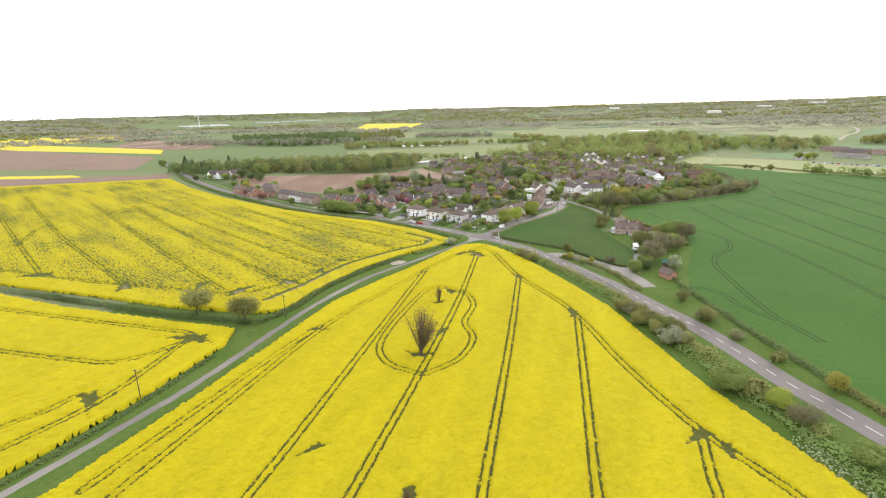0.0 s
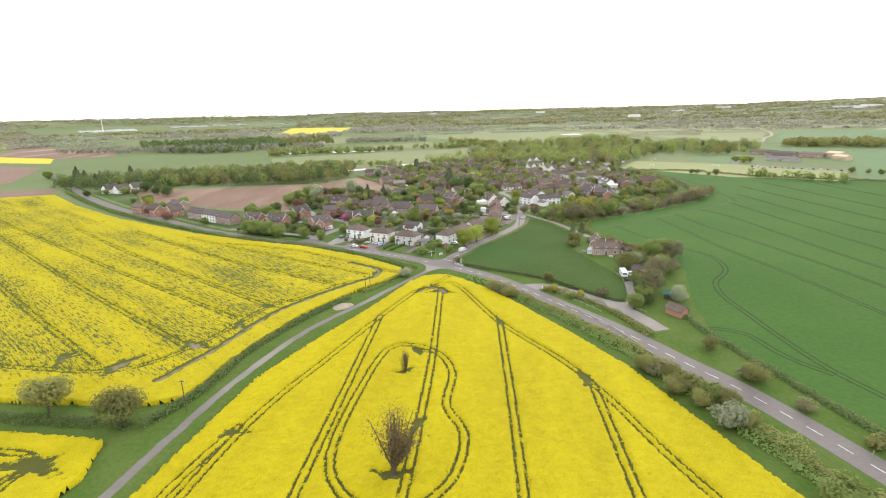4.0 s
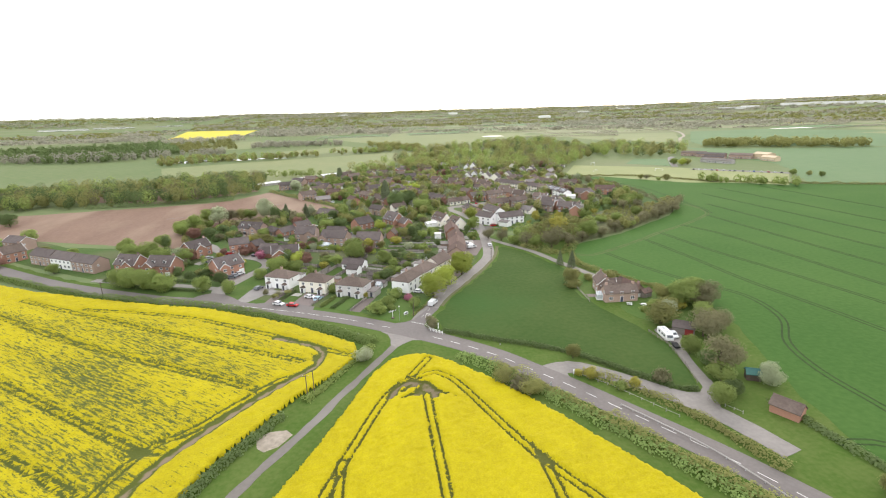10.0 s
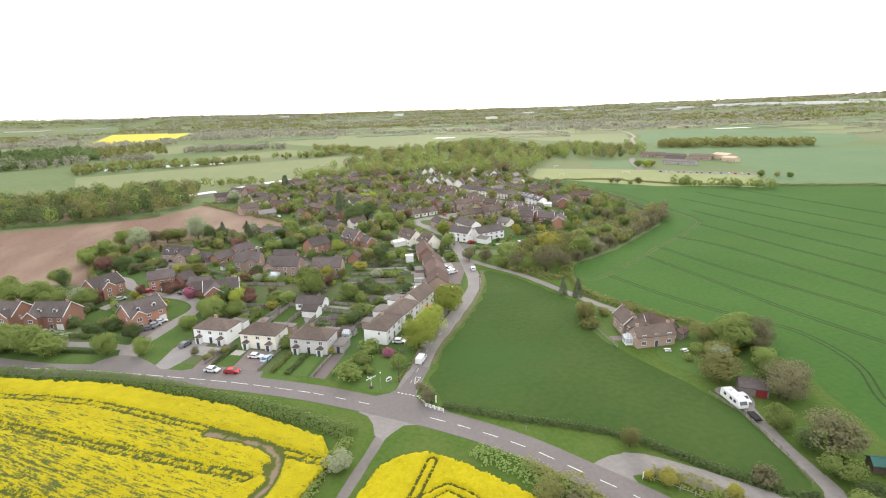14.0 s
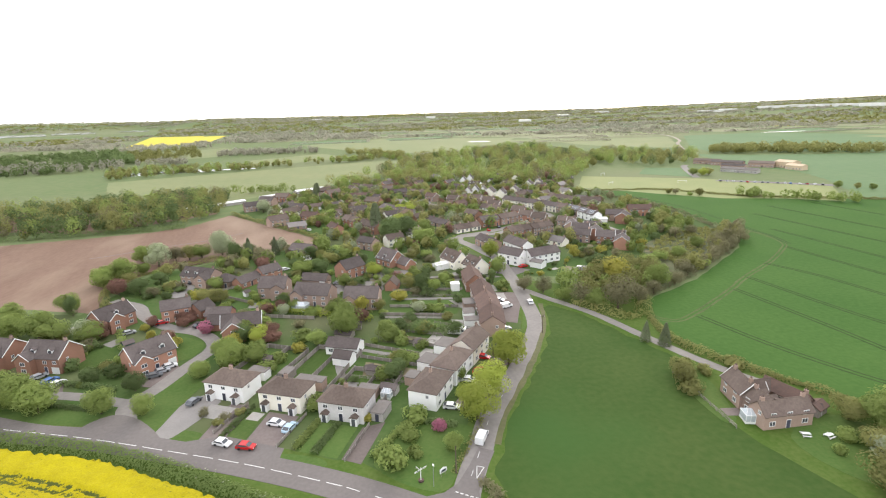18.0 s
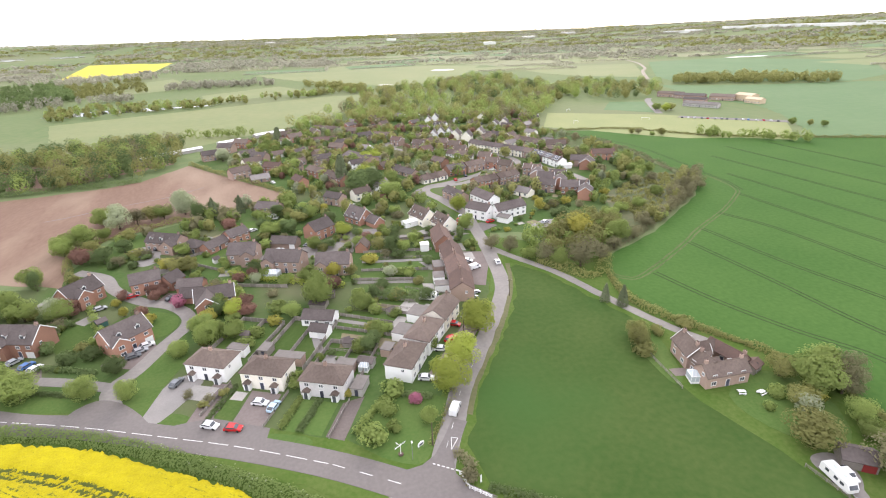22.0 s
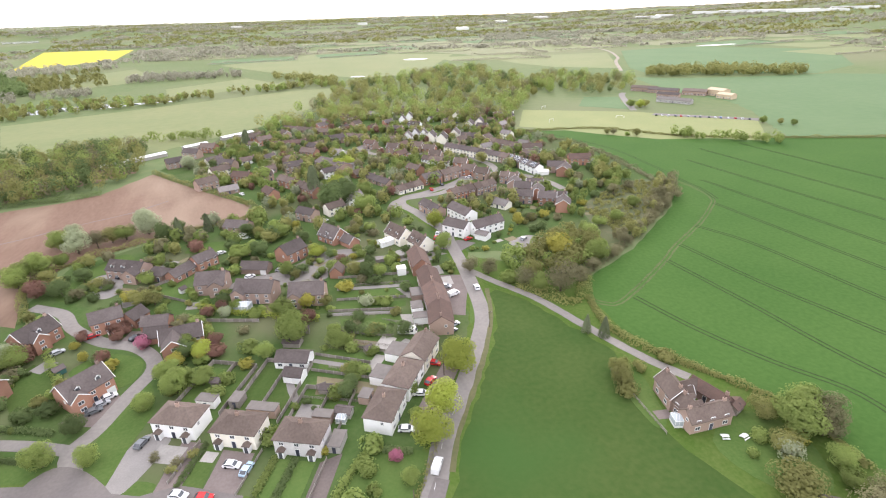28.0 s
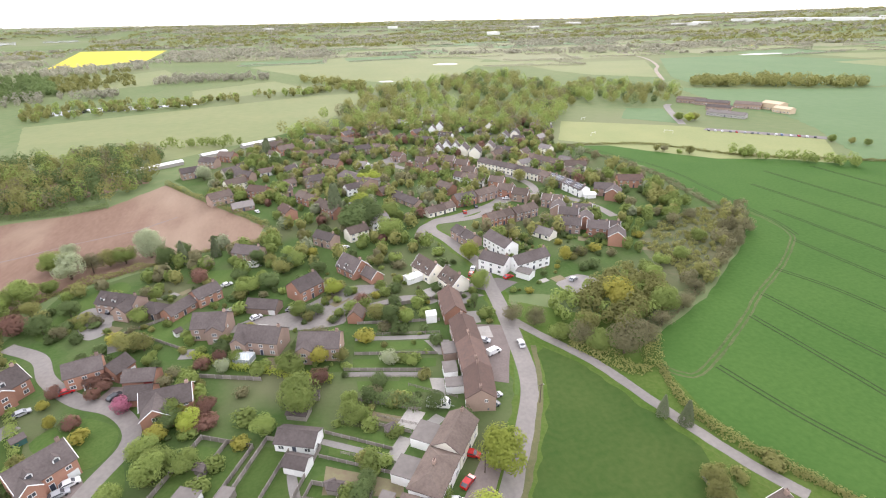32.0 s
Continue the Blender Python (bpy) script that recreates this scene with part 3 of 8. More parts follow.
for i, (pts, kind_of, text) in enumerate((
    ([(-600, 372), (-525, 393), (-372, 452), (-400, 494), (-595, 454), (-760, 420)], "soil", "strip of bare brown soil"),
    ([(-719, 561), (-495, 547), (-600, 730), (-1189, 972), (-1300, 800)], "soil", "dark ploughed field"),
    ([(-921, 990), (-1089, 1309), (-711, 1069), (-610, 920), (-692, 892)], "plough", "pinkish bare field"),
    ([(-330, 560), (-180, 500), (-110, 545), (-140, 610), (-240, 600)], "soil", "strip of dark soil beside the wood"),
    ([(-800, 455), (-601, 459), (-495, 469), (-532, 492), (-632, 485), (-800, 478)], "rape_far", "distant yellow field of rapeseed"),
    ([(-1283, 1055), (-1259, 1125), (-719, 910), (-640, 797), (-864, 865), (-1167, 953)], "rape_far", "distant yellow field of rapeseed"),
    ([(-1825, 1528), (-1527, 1681), (-1078, 1307), (-1259, 1125), (-1309, 1078)], "rape_far", "distant yellow field of rapeseed"),
    ([(-553, 1600), (-740, 2420), (-441, 2353), (-388, 1784)], "rape_far", "distant yellow field of rapeseed"),
    ([(-104, 1430), (264, 1740), (258, 1538), (430, 1398), (241, 1030), (133, 1032), (-2, 1209)], "fieldA", "broad pale pasture beyond the village"),
    ([(500, 812), (548, 769), (626, 733), (760, 700), (1150, 420), (900, 260), (620, 340), (370, 442), (406, 497), (433, 532), (458, 587), (452, 655)], "fieldB", "broad green field beside the school"),
    ([(584, 925), (790, 1230), (1000, 1226), (1141, 980), (890, 760), (746, 712), (660, 772), (556, 852)], "fieldB", "broad green field beyond the strip of wood"),
    ([(-160, 1044), (-44, 1132), (8, 1011), (-140, 930)], "fieldA", "pale field beyond the tree belt"),
    ([(-410, 1260), (-277, 1464), (-222, 1285), (-225, 1174), (-346, 1091)], "fieldA", "pale field below the yellow one"),
    ([(457, 1245), (737, 1210), (560, 920), (480, 1003), (455, 1095)], "fieldA", "pale field behind the tall trees"),
    ([(312, 1742), (881, 1650), (755, 1290), (470, 1310)], "fieldC", "wide field towards the horizon"),
    ([(341, 685), (375, 667), (337, 592), (302, 635)], "fieldB", "green playing field beside the school"),
    ([(900, 1550), (1080, 1500), (1120, 1540), (930, 1600)], "rape_far", "distant yellow strip of rapeseed"),
    ([(1300, 1500), (1500, 1430), (1540, 1470), (1320, 1550)], "rape_far", "distant yellow strip of rapeseed"),
)):
    sheet("field", pts, 0.05, M[kind_of], text, ragged=3)

sheet("roadside_grass", [(-130, -150), (150, -150), (130, 60), (100, 150), (114, 200), (110, 240), (96, 304), (60, 332), (48, 310), (0, 230), (-130, 290)], 0.003, M["verge"], "rough grass under the field edges", "verge")
sheet("cottage_ground", [(66, 252), (86, 252), (102, 228), (106, 208), (98, 172), (90, 150), (86, 128), (72, 126), (64, 146), (70, 160), (73, 180), (75, 196), (68, 214), (66, 232)], 0.012, M["verge"], "rough ground around the cottages", "ground", ragged=0.6)
sheet("roadside_grass", [(30, 178), (44, 181), (66, 160), (70, 150), (88, 128), (106, 62), (124, 0), (150, -60), (112, -60), (95, 45), (69, 107), (45, 150)], 0.006, M["verge"], "rough grass beside the main road", "verge", ragged=0.6)
sheet("roadside_grass", [(-6, 206), (10, 198), (31, 175), (58, 131), (83, 78), (96, 45), (118, -40), (92, -40), (74, 35), (58, 82), (40, 131), (15, 175), (-2, 189), (-10, 190)], 0.007, M["verge"], "rough grass between crop and main road", "verge", ragged=0.6)
sheet("roadside_grass", [(-16, 206), (-6, 206), (-14, 186), (-30, 157), (-50, 118), (-60, 82), (-72, 20), (-98, -50), (-106, -50), (-82, 10), (-72, 62), (-70, 86), (-60, 120), (-36, 170), (-20, 190)], 0.0065, M["verge"], "rough grass beside the farm lane", "verge", ragged=0.6)

# patchwork of distant fields
rng = np.random.default_rng(11)
field_edges = []
for gy in range(9):
    for gx in range(-8, 12):
        cx, cy = gx * 230 + 115 * (gy % 2) + rng.uniform(-40, 40), 930 + gy * 155 + rng.uniform(-30, 30)
        if abs(cx + 480) < 300 and abs(cy - 1950) < 520 or cx < -420 and cy < 1700 or 0 < cx < 460 and cy < 1450 or 480 < cx < 1100 and cy < 1300 or -430 < cx <= 0 and cy < 1450:
            continue
        w, h, sk = rng.uniform(85, 112), rng.uniform(55, 75), rng.uniform(-30, 30)
        quad = [(cx - w, cy - h + sk), (cx + w, cy - h - sk), (cx + w + rng.uniform(-15, 15), cy + h - sk), (cx - w, cy + h + sk)]
        sheet("field", quad, 0.06, M[("fieldA", "fieldB", "fieldC", "fieldA", "fieldC")[rng.integers(0, 5)]], "distant hedged farm field", ragged=4)
        field_edges += [[quad[0], quad[1]], [quad[1], quad[2]]]

# ---- roads ----
ribbon("verge", MAIN, 13.5, 0.035, M["verge"], "grassy road verge", "verge", ragged=1.2)
ribbon("verge", STREET, 9.5, 0.036, M["verge"], "grassy verge along the village street", "verge", ragged=1.5)
ribbon("verge", LANE, 8, 0.037, M["verge"], "grassy verge along the lane", "verge", ragged=1.2)
ribbon("verge", TRACK, 9.5, 0.034, M["verge"], "rough grass beside the farm lane", "verge", ragged=1.6)
main_road = ribbon("road", MAIN, 7.4, 0.08, M["asphalt"], "grey asphalt main road with white centre dashes")
street = ribbon("street", STREET, 5.6, 0.072, M["lane"], "worn pale-grey village street")
ribbon("lane", LANE, 3.4, 0.066, M["lane"], "narrow pale tarmac lane", "lane", ragged=0.3)
ribbon("farm_lane", TRACK, 2.3, 0.062, M["track"], "worn grey single-track farm lane", "lane", ragged=0.4)
ribbon("layby", LAYBY, 5.6, 0.064, M["lane"], "old grey tarmac lay-by beside the main road", "lay-by", ragged=0.4)
ribbon("caravan_track", CARAVAN_TRACK, 3.0, 0.06, M["lane"], "pale concrete access track", "track", ragged=0.2)
ribbon("cul_de_sac", CUL, 4.6, 0.068, M["lane"], "winding tarmac access road", "road")
ribbon("west_drive", WEST_DRIVE, 3.6, 0.058, M["lane"], "narrow tarmac shared drive", "drive")
sheet("road_mouth", [(-10.5, 210.2), (-8.4, 207.6), (-7.7, 204), (-7.9, 200), (-6.4, 197.4), (-4.2, 199.4), (-1, 201.6), (3.2, 200.8), (3, 204), (-4, 210)], 0.076, M["lane"], "flared worn mouth of the farm lane", "road")
sheet("road_mouth", [(-10, 217), (-5.5, 216), (-2, 216.3), (1.2, 218.2), (4.5, 222.5), (8.2, 228), (11.2, 226), (7, 219.3), (4.7, 215), (4.2, 212), (5.4, 209.2), (10.5, 204), (0, 208)], 0.077, M["asphalt"], "flared tarmac mouth of the village street", "road")
sheet("road_mouth", [(27, 182.5), (33, 177.6), (36.5, 177.6), (41, 179), (45, 177.2), (44.5, 171), (41, 172.2), (38.6, 172.4), (38.3, 169), (34, 171)], 0.071, M["lane"], "worn tarmac entrance of the lay-by", "road")
sheet("road_mouth", [(61, 160.2), (64.5, 157.4), (67.4, 157), (69.4, 158.8), (70.6, 162), (73.8, 162), (73, 158), (71, 155), (68.5, 151), (66, 147), (61, 152)], 0.0665, M["lane"], "worn tarmac junction of track and lay-by", "road")
sheet("track_apron", [(76, 191.5), (77.2, 184), (80, 184.5), (82.6, 188), (82.5, 193), (78, 194)], 0.058, M["lane"], "grey hard standing beside the caravan", "drive", soft=True)
sheet("roadside_grass", [(25, 189), (31, 179), (36, 173), (47, 178), (60, 163), (63, 159.5), (50, 176), (41, 186.6), (27, 196), (12, 206), (11, 203)], 0.033, M["verge"], "mown grass between road and meadow hedge", "verge", ragged=0.3)
sheet("road_mouth", [(-83, 256), (-78, 262), (-70, 258), (-62, 247), (-70, 247)], 0.077, M["asphalt"], "flared tarmac mouth of the access road", "road", soft=True)


def dashes(road, pts, mark, gap, width, z, offset=0.0, skip=()):
    line = smooth_line(pts, 0.5)
    nn = normals(line)
    dist, start = 0.0, None
    for i in range(1, len(line)):
        dist += (line[i] - line[i - 1]).length
        on = dist % (mark + gap) < mark and not any(a < line[i].x < b for a, b in skip)
        if on and start is None:
            start = i
        if start is not None and (not on or i == len(line) - 1):
            a, b = line[start], line[i - 1]
            if (b - a).length > 0.5:
                na, nb, w = nn[start], nn[i - 1], width / 2
                v = []
                for p, q in ((a, na), (b, nb)):
                    p = p + q * offset
                    v += [(*(p + q * w), z), (*(p - q * w), z)]
                v += [(x, y, z - 0.02) for x, y, _ in v]
                part("road_marking", mesh_of("road_marking", v, [(1, 3, 2, 0), (4, 6, 7, 5), (0, 2, 6, 4), (1, 5, 7, 3), (0, 4, 5, 1), (2, 3, 7, 6)], M["paint"]), road)
            start = None


dashes(main_road, MAIN[6:11], 5.6, 1.0, 0.2, 0.086)
dashes(main_road, MAIN[10:], 4.0, 2.6, 0.2, 0.086, skip=((-7, 4),))
dashes(street, STREET[1:5], 2.6, 3.4, 0.1, 0.078)
for k in range(8):
    part("give_way_mark", Shape().box(-0.32, -0.15, 0, 0.32, 0.15, 0.02).mesh("give_way_mark", M["paint"]), street, m=pose(0.4 + k * 0.85, 215.8 - k * 0.62, 0.066, 0, 0, -36))
tri = Shape()
for a, b in (((-0.75, -1.8), (0.75, -1.8)), ((0.75, -1.8), (0, 1.8)), ((0, 1.8), (-0.75, -1.8))):
    tri.rod((*a, 0), (*b, 0), 0.12, n=4)
part("give_way_triangle", tri.mesh("give_way_triangle", M["paint"]), street, m=pose(6.0, 220.2, 0.05, 0, 0, 152))

# ---- the yellow crops ----
crop("rapeseed_field", [(-76, -24), (-68, 4), (-61.5, 34), (-54, 75), (-49, 104), (-40, 125), (-26, 153), (-14, 181), (-9, 188), (-4, 190.5), (2, 190), (7, 186), (16, 175), (27, 157.5), (41, 131), (52, 108), (60, 82), (68, 56), (77, 35), (85, 15), (98, -24)], M["rape_near"], "bright yellow rapeseed field in full flower with wheel tracks", trams=(
    [(-58, -20), (-50, 40), (-43, 84), (-31, 118), (-19, 150), (-9, 172), (0, 178), (7, 175), (20, 139), (38, 105), (49, 67), (60, 38), (73, 15), (82, -20)],
    [(-62, 4), (-50, 64), (-45, 82)],
    [(-33, -20), (-29, 8), (-25, 75), (-21, 146)],
    [(-13, -20), (-10, 9), (-6, 53), (-2, 110), (-0.5, 168)],
    [(13, -20), (14.5, 12), (18, 80), (20, 138)],
    [(34, -20), (35.5, 15), (38, 60), (40, 98)],
    [(56, -20), (57, 15), (60, 36)],
    [(-4, 177.6), (2.2, 187.2)],
    [(-6, 55), (-16, 60), (-21.5, 72), (-20, 96), (-15.5, 120), (-8, 123), (0, 117), (4, 106), (2.5, 90), (6.5, 79), (4, 65), (-4, 55)],
), single=(([(-10, 168.5), (-7.4, 173.4), (-4.1, 175.2), (-0.6, 174.2), (1.6, 171), (1.4, 167.5)], 1.5),), bare=((-3.2, 173.8, 1.6, 1.3), (0.9, 170, 1.5, 1.3), (-8, 66, 1.7, 1.1), (-9, 107, 1.4, 1.0), (-6, 119, 1.8, 1.0), (0, 171, 2.0, 1.3), (-2.5, 169.5, 1.5, 1.2), (-4, 83, 1.8, .9), (60, 36, 2.0, 0.9), (64, 32, 1.6, .9), (-46, 80, 1.8, .8), (-22, 22, 1.4, 1.0), (1, 11, 1.6, 1.0), (20, 140, 2.0, .8), (39, 102, 2.2, .8)), seed=2)
crop("rapeseed_field", [(-525, 392), (-368, 450), (-300, 385), (-228, 328), (-152, 279), (-106, 256), (-72, 242), (-40, 221), (-19, 202), (-17.5, 193), (-24, 184), (-33, 174), (-48, 151), (-58, 122), (-64, 95), (-72, 92), (-88, 93), (-107, 94), (-148, 102), (-200, 111), (-380, 150), (-600, 200)], M["rape_thin"], "thin patchy yellow rapeseed field with green rows", step=0.8, trams=(
    [(-120, 252), (-80, 236), (-48, 215), (-31, 202), (-20, 193.5)], [(-37, 184), (-40, 182), (-55, 164), (-64, 156), (-75, 126), (-90, 110), (-120, 112), (-197, 124), (-380, 165)],
    [(-64, 157), (-100, 185), (-160, 232), (-240, 300)], [(-78, 124), (-150, 180), (-285, 290)], [(-99, 113), (-190, 185), (-330, 300)], [(-144, 114), (-269, 205), (-426, 330)], [(-197, 125), (-330, 225), (-480, 340)],
    [(-34, 193), (-90, 228), (-150, 268)], [(-45, 180), (-110, 222), (-190, 284)], [(-72, 146), (-180, 226), (-330, 340)],
    [(-262, 172), (-290, 230), (-235, 320)],
), single=(([(-44, 211), (-38.3, 207.6), (-30.9, 202.1), (-28.1, 195.6), (-29.6, 189.9), (-36, 183), (-47, 170), (-60, 150), (-68, 124), (-76, 104)], 2.0),), bare=((-76, 125, 2.6, 1.3), (-92, 113, 3.2, 1.2), (-144, 113, 3.2, 1.2), (-112, 118, 2.6, 1.2), (-197, 125, 4, 1.0), (-64, 157, 1.8, 1.0), (-30, 194, 1.5, 1.0), (-68, 140, 2.0, 1.2)), seed=3)
crop("rapeseed_field", [(-192, 101), (-150, 90), (-101, 82), (-73, 78), (-70, 66), (-75, 34), (-80, 14), (-88, -12), (-98, -40), (-420, -40), (-420, 140)], M["rape_near"], "yellow rapeseed field in flower beside the farm lane", step=0.7, trams=(
    [(-200, 90), (-150, 82), (-100, 75), (-85, 72), (-84, 62), (-84, 34), (-92, 10), (-110, -30)], [(-85, 66), (-92, 55), (-110, 52), (-200, 62)], [(-92, 34), (-96, 24), (-112, 18), (-200, 30)],
), bare=((-83, 70, 3.5, 1.0), (-88, 34, 2.6, .9)), seed=4)
# wheel tracks in the green field
M["tramline"] = material("wheel_track_soil", (0.03, 0.055, 0.018), (0.046, 0.07, 0.026), 0.6, 0.1, bump=0.6, spec=0.05)
M["footpath"] = material("trodden_path_soil", (0.125, 0.14, 0.064), (0.058, 0.09, 0.03), 0.6, 0.05, bump=0.4, spec=0.03)
def wheel_track(order, line):
    """Two dark ruts side by side through the wheat."""
    curve = smooth_line(line, 4)
    for side in (-0.9, 0.9):
        ribbon("wheel_track", [p + q * side for p, q in zip(curve, normals(curve))], 0.62, 0.028 + 0.004 * order, M["tramline"], "dark wheel track through the wheat", "wheel track", step=3)


wheel_track(0, [(102.4, 279.2), (108, 255), (116.3, 233.1), (125.8, 214.0), (122.4, 193.1), (110.0, 176.7), (105.1, 160.5), (104.7, 144.1), (104.3, 130.1), (104.5, 115.6), (105.4, 104.4), (108.0, 94.7), (109.9, 87.0)])
wheel_track(1, [(82.7, 133.6), (90.3, 132.2), (96.0, 127.5), (97.2, 117.5), (100.3, 108.8), (104.5, 103.0)])
wheel_track(2, [(210, 350), (215, 366), (217, 385), (222, 420), (224, 470), (208, 530)])
wheel_track(3, [(134, 299), (137, 261), (138.5, 228), (145, 184), (150, 120), (150, 0)])
wheel_track(4, [(150, 310), (154, 270), (160, 240), (168, 190), (176, 100)])
wheel_track(5, [(172, 325), (180, 300), (183, 255), (186, 205), (196, 120)])
wheel_track(6, [(204, 346), (207, 270), (212, 200), (222, 100)])
wheel_track(7, [(228, 380), (232, 273), (237, 240), (250, 150)])
wheel_track(8, [(252, 420), (258, 330), (264, 240)])
wheel_track(9, [(282, 440), (288, 330), (296, 220)])
wheel_track(10, [(320, 440), (326, 330), (336, 200)])
for s_off in (-0.85, 0.85):
    curve = smooth_line([(86, 284), (92, 277.5), (102.5, 281.5), (118, 290.5), (134, 300.3), (148, 310), (177, 327), (198, 342), (208, 351), (212.5, 364), (213, 380), (206, 394)], 3)
    ribbon("footpath", [p + q * s_off for p, q in zip(curve, normals(curve))], 0.8, 0.03, M["footpath"], "trodden pale path across the wheat", "footpath", ragged=0.3)

# ---- kit: houses ----
def opening(name, w, h):
    """A window: white frame with a glazing bar, and the pane behind it; it faces -y, its sill at z = 0."""
    key = (name, w, h)
    if key not in OPENINGS:
        xs, zs = (-w / 2, -w / 2 + 0.1, -0.045, 0.045, w / 2 - 0.1, w / 2), (-0.05, 0.08, h - 0.1, h)
        v = [(x, y, z) for y in (-0.08, 0.03) for z in zs for x in xs]
        solid_cells = {(i, j) for i in range(5) for j in range(3) if j != 1 or i in (0, 2, 4)}
        f = []
        for i, j in sorted(solid_cells):
            a, b, c, d = j * 6 + i, j * 6 + i + 1, (j + 1) * 6 + i + 1, (j + 1) * 6 + i
            f += [(a, b, c, d), (d + 24, c + 24, b + 24, a + 24)]
            for (di, dj), (p, q) in (((0, -1), (b, a)), ((1, 0), (c, b)), ((0, 1), (d, c)), ((-1, 0), (a, d))):
                if (i + di, j + dj) not in solid_cells:
                    f.append((p, q, q + 24, p + 24))
        s = Shape().add(v, f)
        OPENINGS[key] = (s.mesh("window", M["white"]), Shape().box(-w / 2 + 0.08, -0.03, 0.08, w / 2 - 0.08, 0.02, h - 0.08).mesh("pane", M["glass"]))
    return OPENINGS[key]


OPENINGS = {}


def house(x, y, ang, L, D, wall="brick", roof="tile", eaves=4.9, rise=2.6, hip=False, label="", chimneys=1, storeys=2, trim=False, dormers=0, wing=None, near=True, name="house", windows=True, porch=False, garage="", category="house", group=""):
    """A house with its ridge along x; ang turns it. wing: (offset, length, width) of a front gable."""
    h = empty(name, pose(x, y, 0, 0, 0, ang), label, category, group)
    over, th = 0.35, 0.18
    a, b = L / 2, D / 2
    w = Shape()
    if hip:
        w.box(-a, -b, -0.3, a, b, eaves)
    else:
        w.prism([(-b, -0.3), (b, -0.3), (b, eaves), (0, eaves + rise * 0.97), (-b, eaves)], -a, a, Matrix(((0, 1, 0, 0), (1, 0, 0, 0), (0, 0, 1, 0), (0, 0, 0, 1))))
    if wing:
        off, wl, ww = wing
        wr = rise * ww / D
        w.prism([(off - ww / 2, -0.3), (off + ww / 2, -0.3), (off + ww / 2, eaves - 0.05), (off, eaves + wr * 0.96), (off - ww / 2, eaves - 0.05)], -b - wl, -b + 0.5)
    part("wall", w.mesh("wall", M[wall]), h)
    r = Shape()
    k = rise / b
    if hip:
        zt, zo, e = eaves + rise, eaves - over * k * 0.4, min(a - 0.4, b * 0.95)
        A, B = a + over, b + over
        v = [(-A, -B, zo), (A, -B, zo), (A, B, zo), (-A, B, zo), (-a + e, 0, zt), (a - e, 0, zt), (-A, -B, zo - th), (A, -B, zo - th), (A, B, zo - th), (-A, B, zo - th)]
        r.add(v, [(0, 1, 5, 4), (1, 2, 5), (2, 3, 4, 5), (3, 0, 4), (0, 6, 7, 1), (1, 7, 8, 2), (2, 8, 9, 3), (3, 9, 6, 0), (6, 9, 8, 7)])
    else:
        for s in (-1, 1):
            zo = eaves - over * k
            v = [(-a - 0.25, s * (b + over), zo), (a + 0.25, s * (b + over), zo), (a + 0.25, 0, eaves + rise), (-a - 0.25, 0, eaves + rise)]
            v += [(p[0], p[1], p[2] + th) for p in v]
            f = [(0, 1, 2, 3), (7, 6, 5, 4), (0, 4, 5, 1), (1, 5, 6, 2), (2, 6, 7, 3), (3, 7, 4, 0)]
            r.add(v, f if s > 0 else [tuple(reversed(q)) for q in f])
        r.rod((-a - 0.25, 0, eaves + rise + 0.12), (a + 0.25, 0, eaves + rise + 0.12), 0.14, n=5)
    part("roof", r.mesh("roof", M[roof]), h)
    if wing:
        r2 = Shape()
        back = -b + min(b * 0.98, wr / k)
        for s in (-1, 1):
            v = [(off + s * (ww / 2 + 0.25), -b - wl - 0.3, eaves - 0.2), (off + s * (ww / 2 + 0.25), -b + 0.3, eaves - 0.2), (off, back, eaves + wr + 0.03), (off, -b - wl - 0.3, eaves + wr + 0.03)]
            v += [(p[0], p[1], p[2] + th) for p in v]
            f = [(0, 1, 2, 3), (7, 6, 5, 4), (0, 4, 5, 1), (1, 5, 6, 2), (2, 6, 7, 3), (3, 7, 4, 0)]
            r2.add(v, f if s < 0 else [tuple(reversed(q)) for q in f])
        part("gable_roof", r2.mesh("gable_roof", M[roof]), h)
        if trim:
            for s in (-1, 1):
                part("bargeboard", Shape().rod((off + s * (ww / 2 + 0.25), -b - wl - 0.36, eaves - 0.12), (off, -b - wl - 0.36, eaves + wr + 0.14), 0.13, n=4).mesh("bargeboard", M["white"]), h, "white bargeboard")
    if trim and not hip:
        for e in (-1, 1):
            for s in (-1, 1):
                part("bargeboard", Shape().rod((e * (a + 0.31), s * (b + over), eaves - over * k + 0.08), (e * (a + 0.31), 0, eaves + rise + 0.1), 0.13, n=4).mesh("bargeboard", M["white"]), h, "white bargeboard")
    for c in range(chimneys):
        cx = (0 if chimneys == 1 else (-a + 1.0 if c == 0 else a - 1.0)) if hip or chimneys > 1 else a - 0.9
        ch = part("chimney", Shape().box(-0.45, -0.3, eaves + rise - 0.9, 0.45, 0.3, eaves + rise + 1.0).mesh("chimney", M["brown_brick"]), h, m=pose(cx, 0.1, 0))
        if near:
            for q in (-0.2, 0.2):
                part("chimney_pot", Shape().rod((q, 0, eaves + rise + 1.0), (q, 0, eaves + rise + 1.4), 0.13, 0.11, 6).mesh("chimney_pot", M["redtile"]), ch)
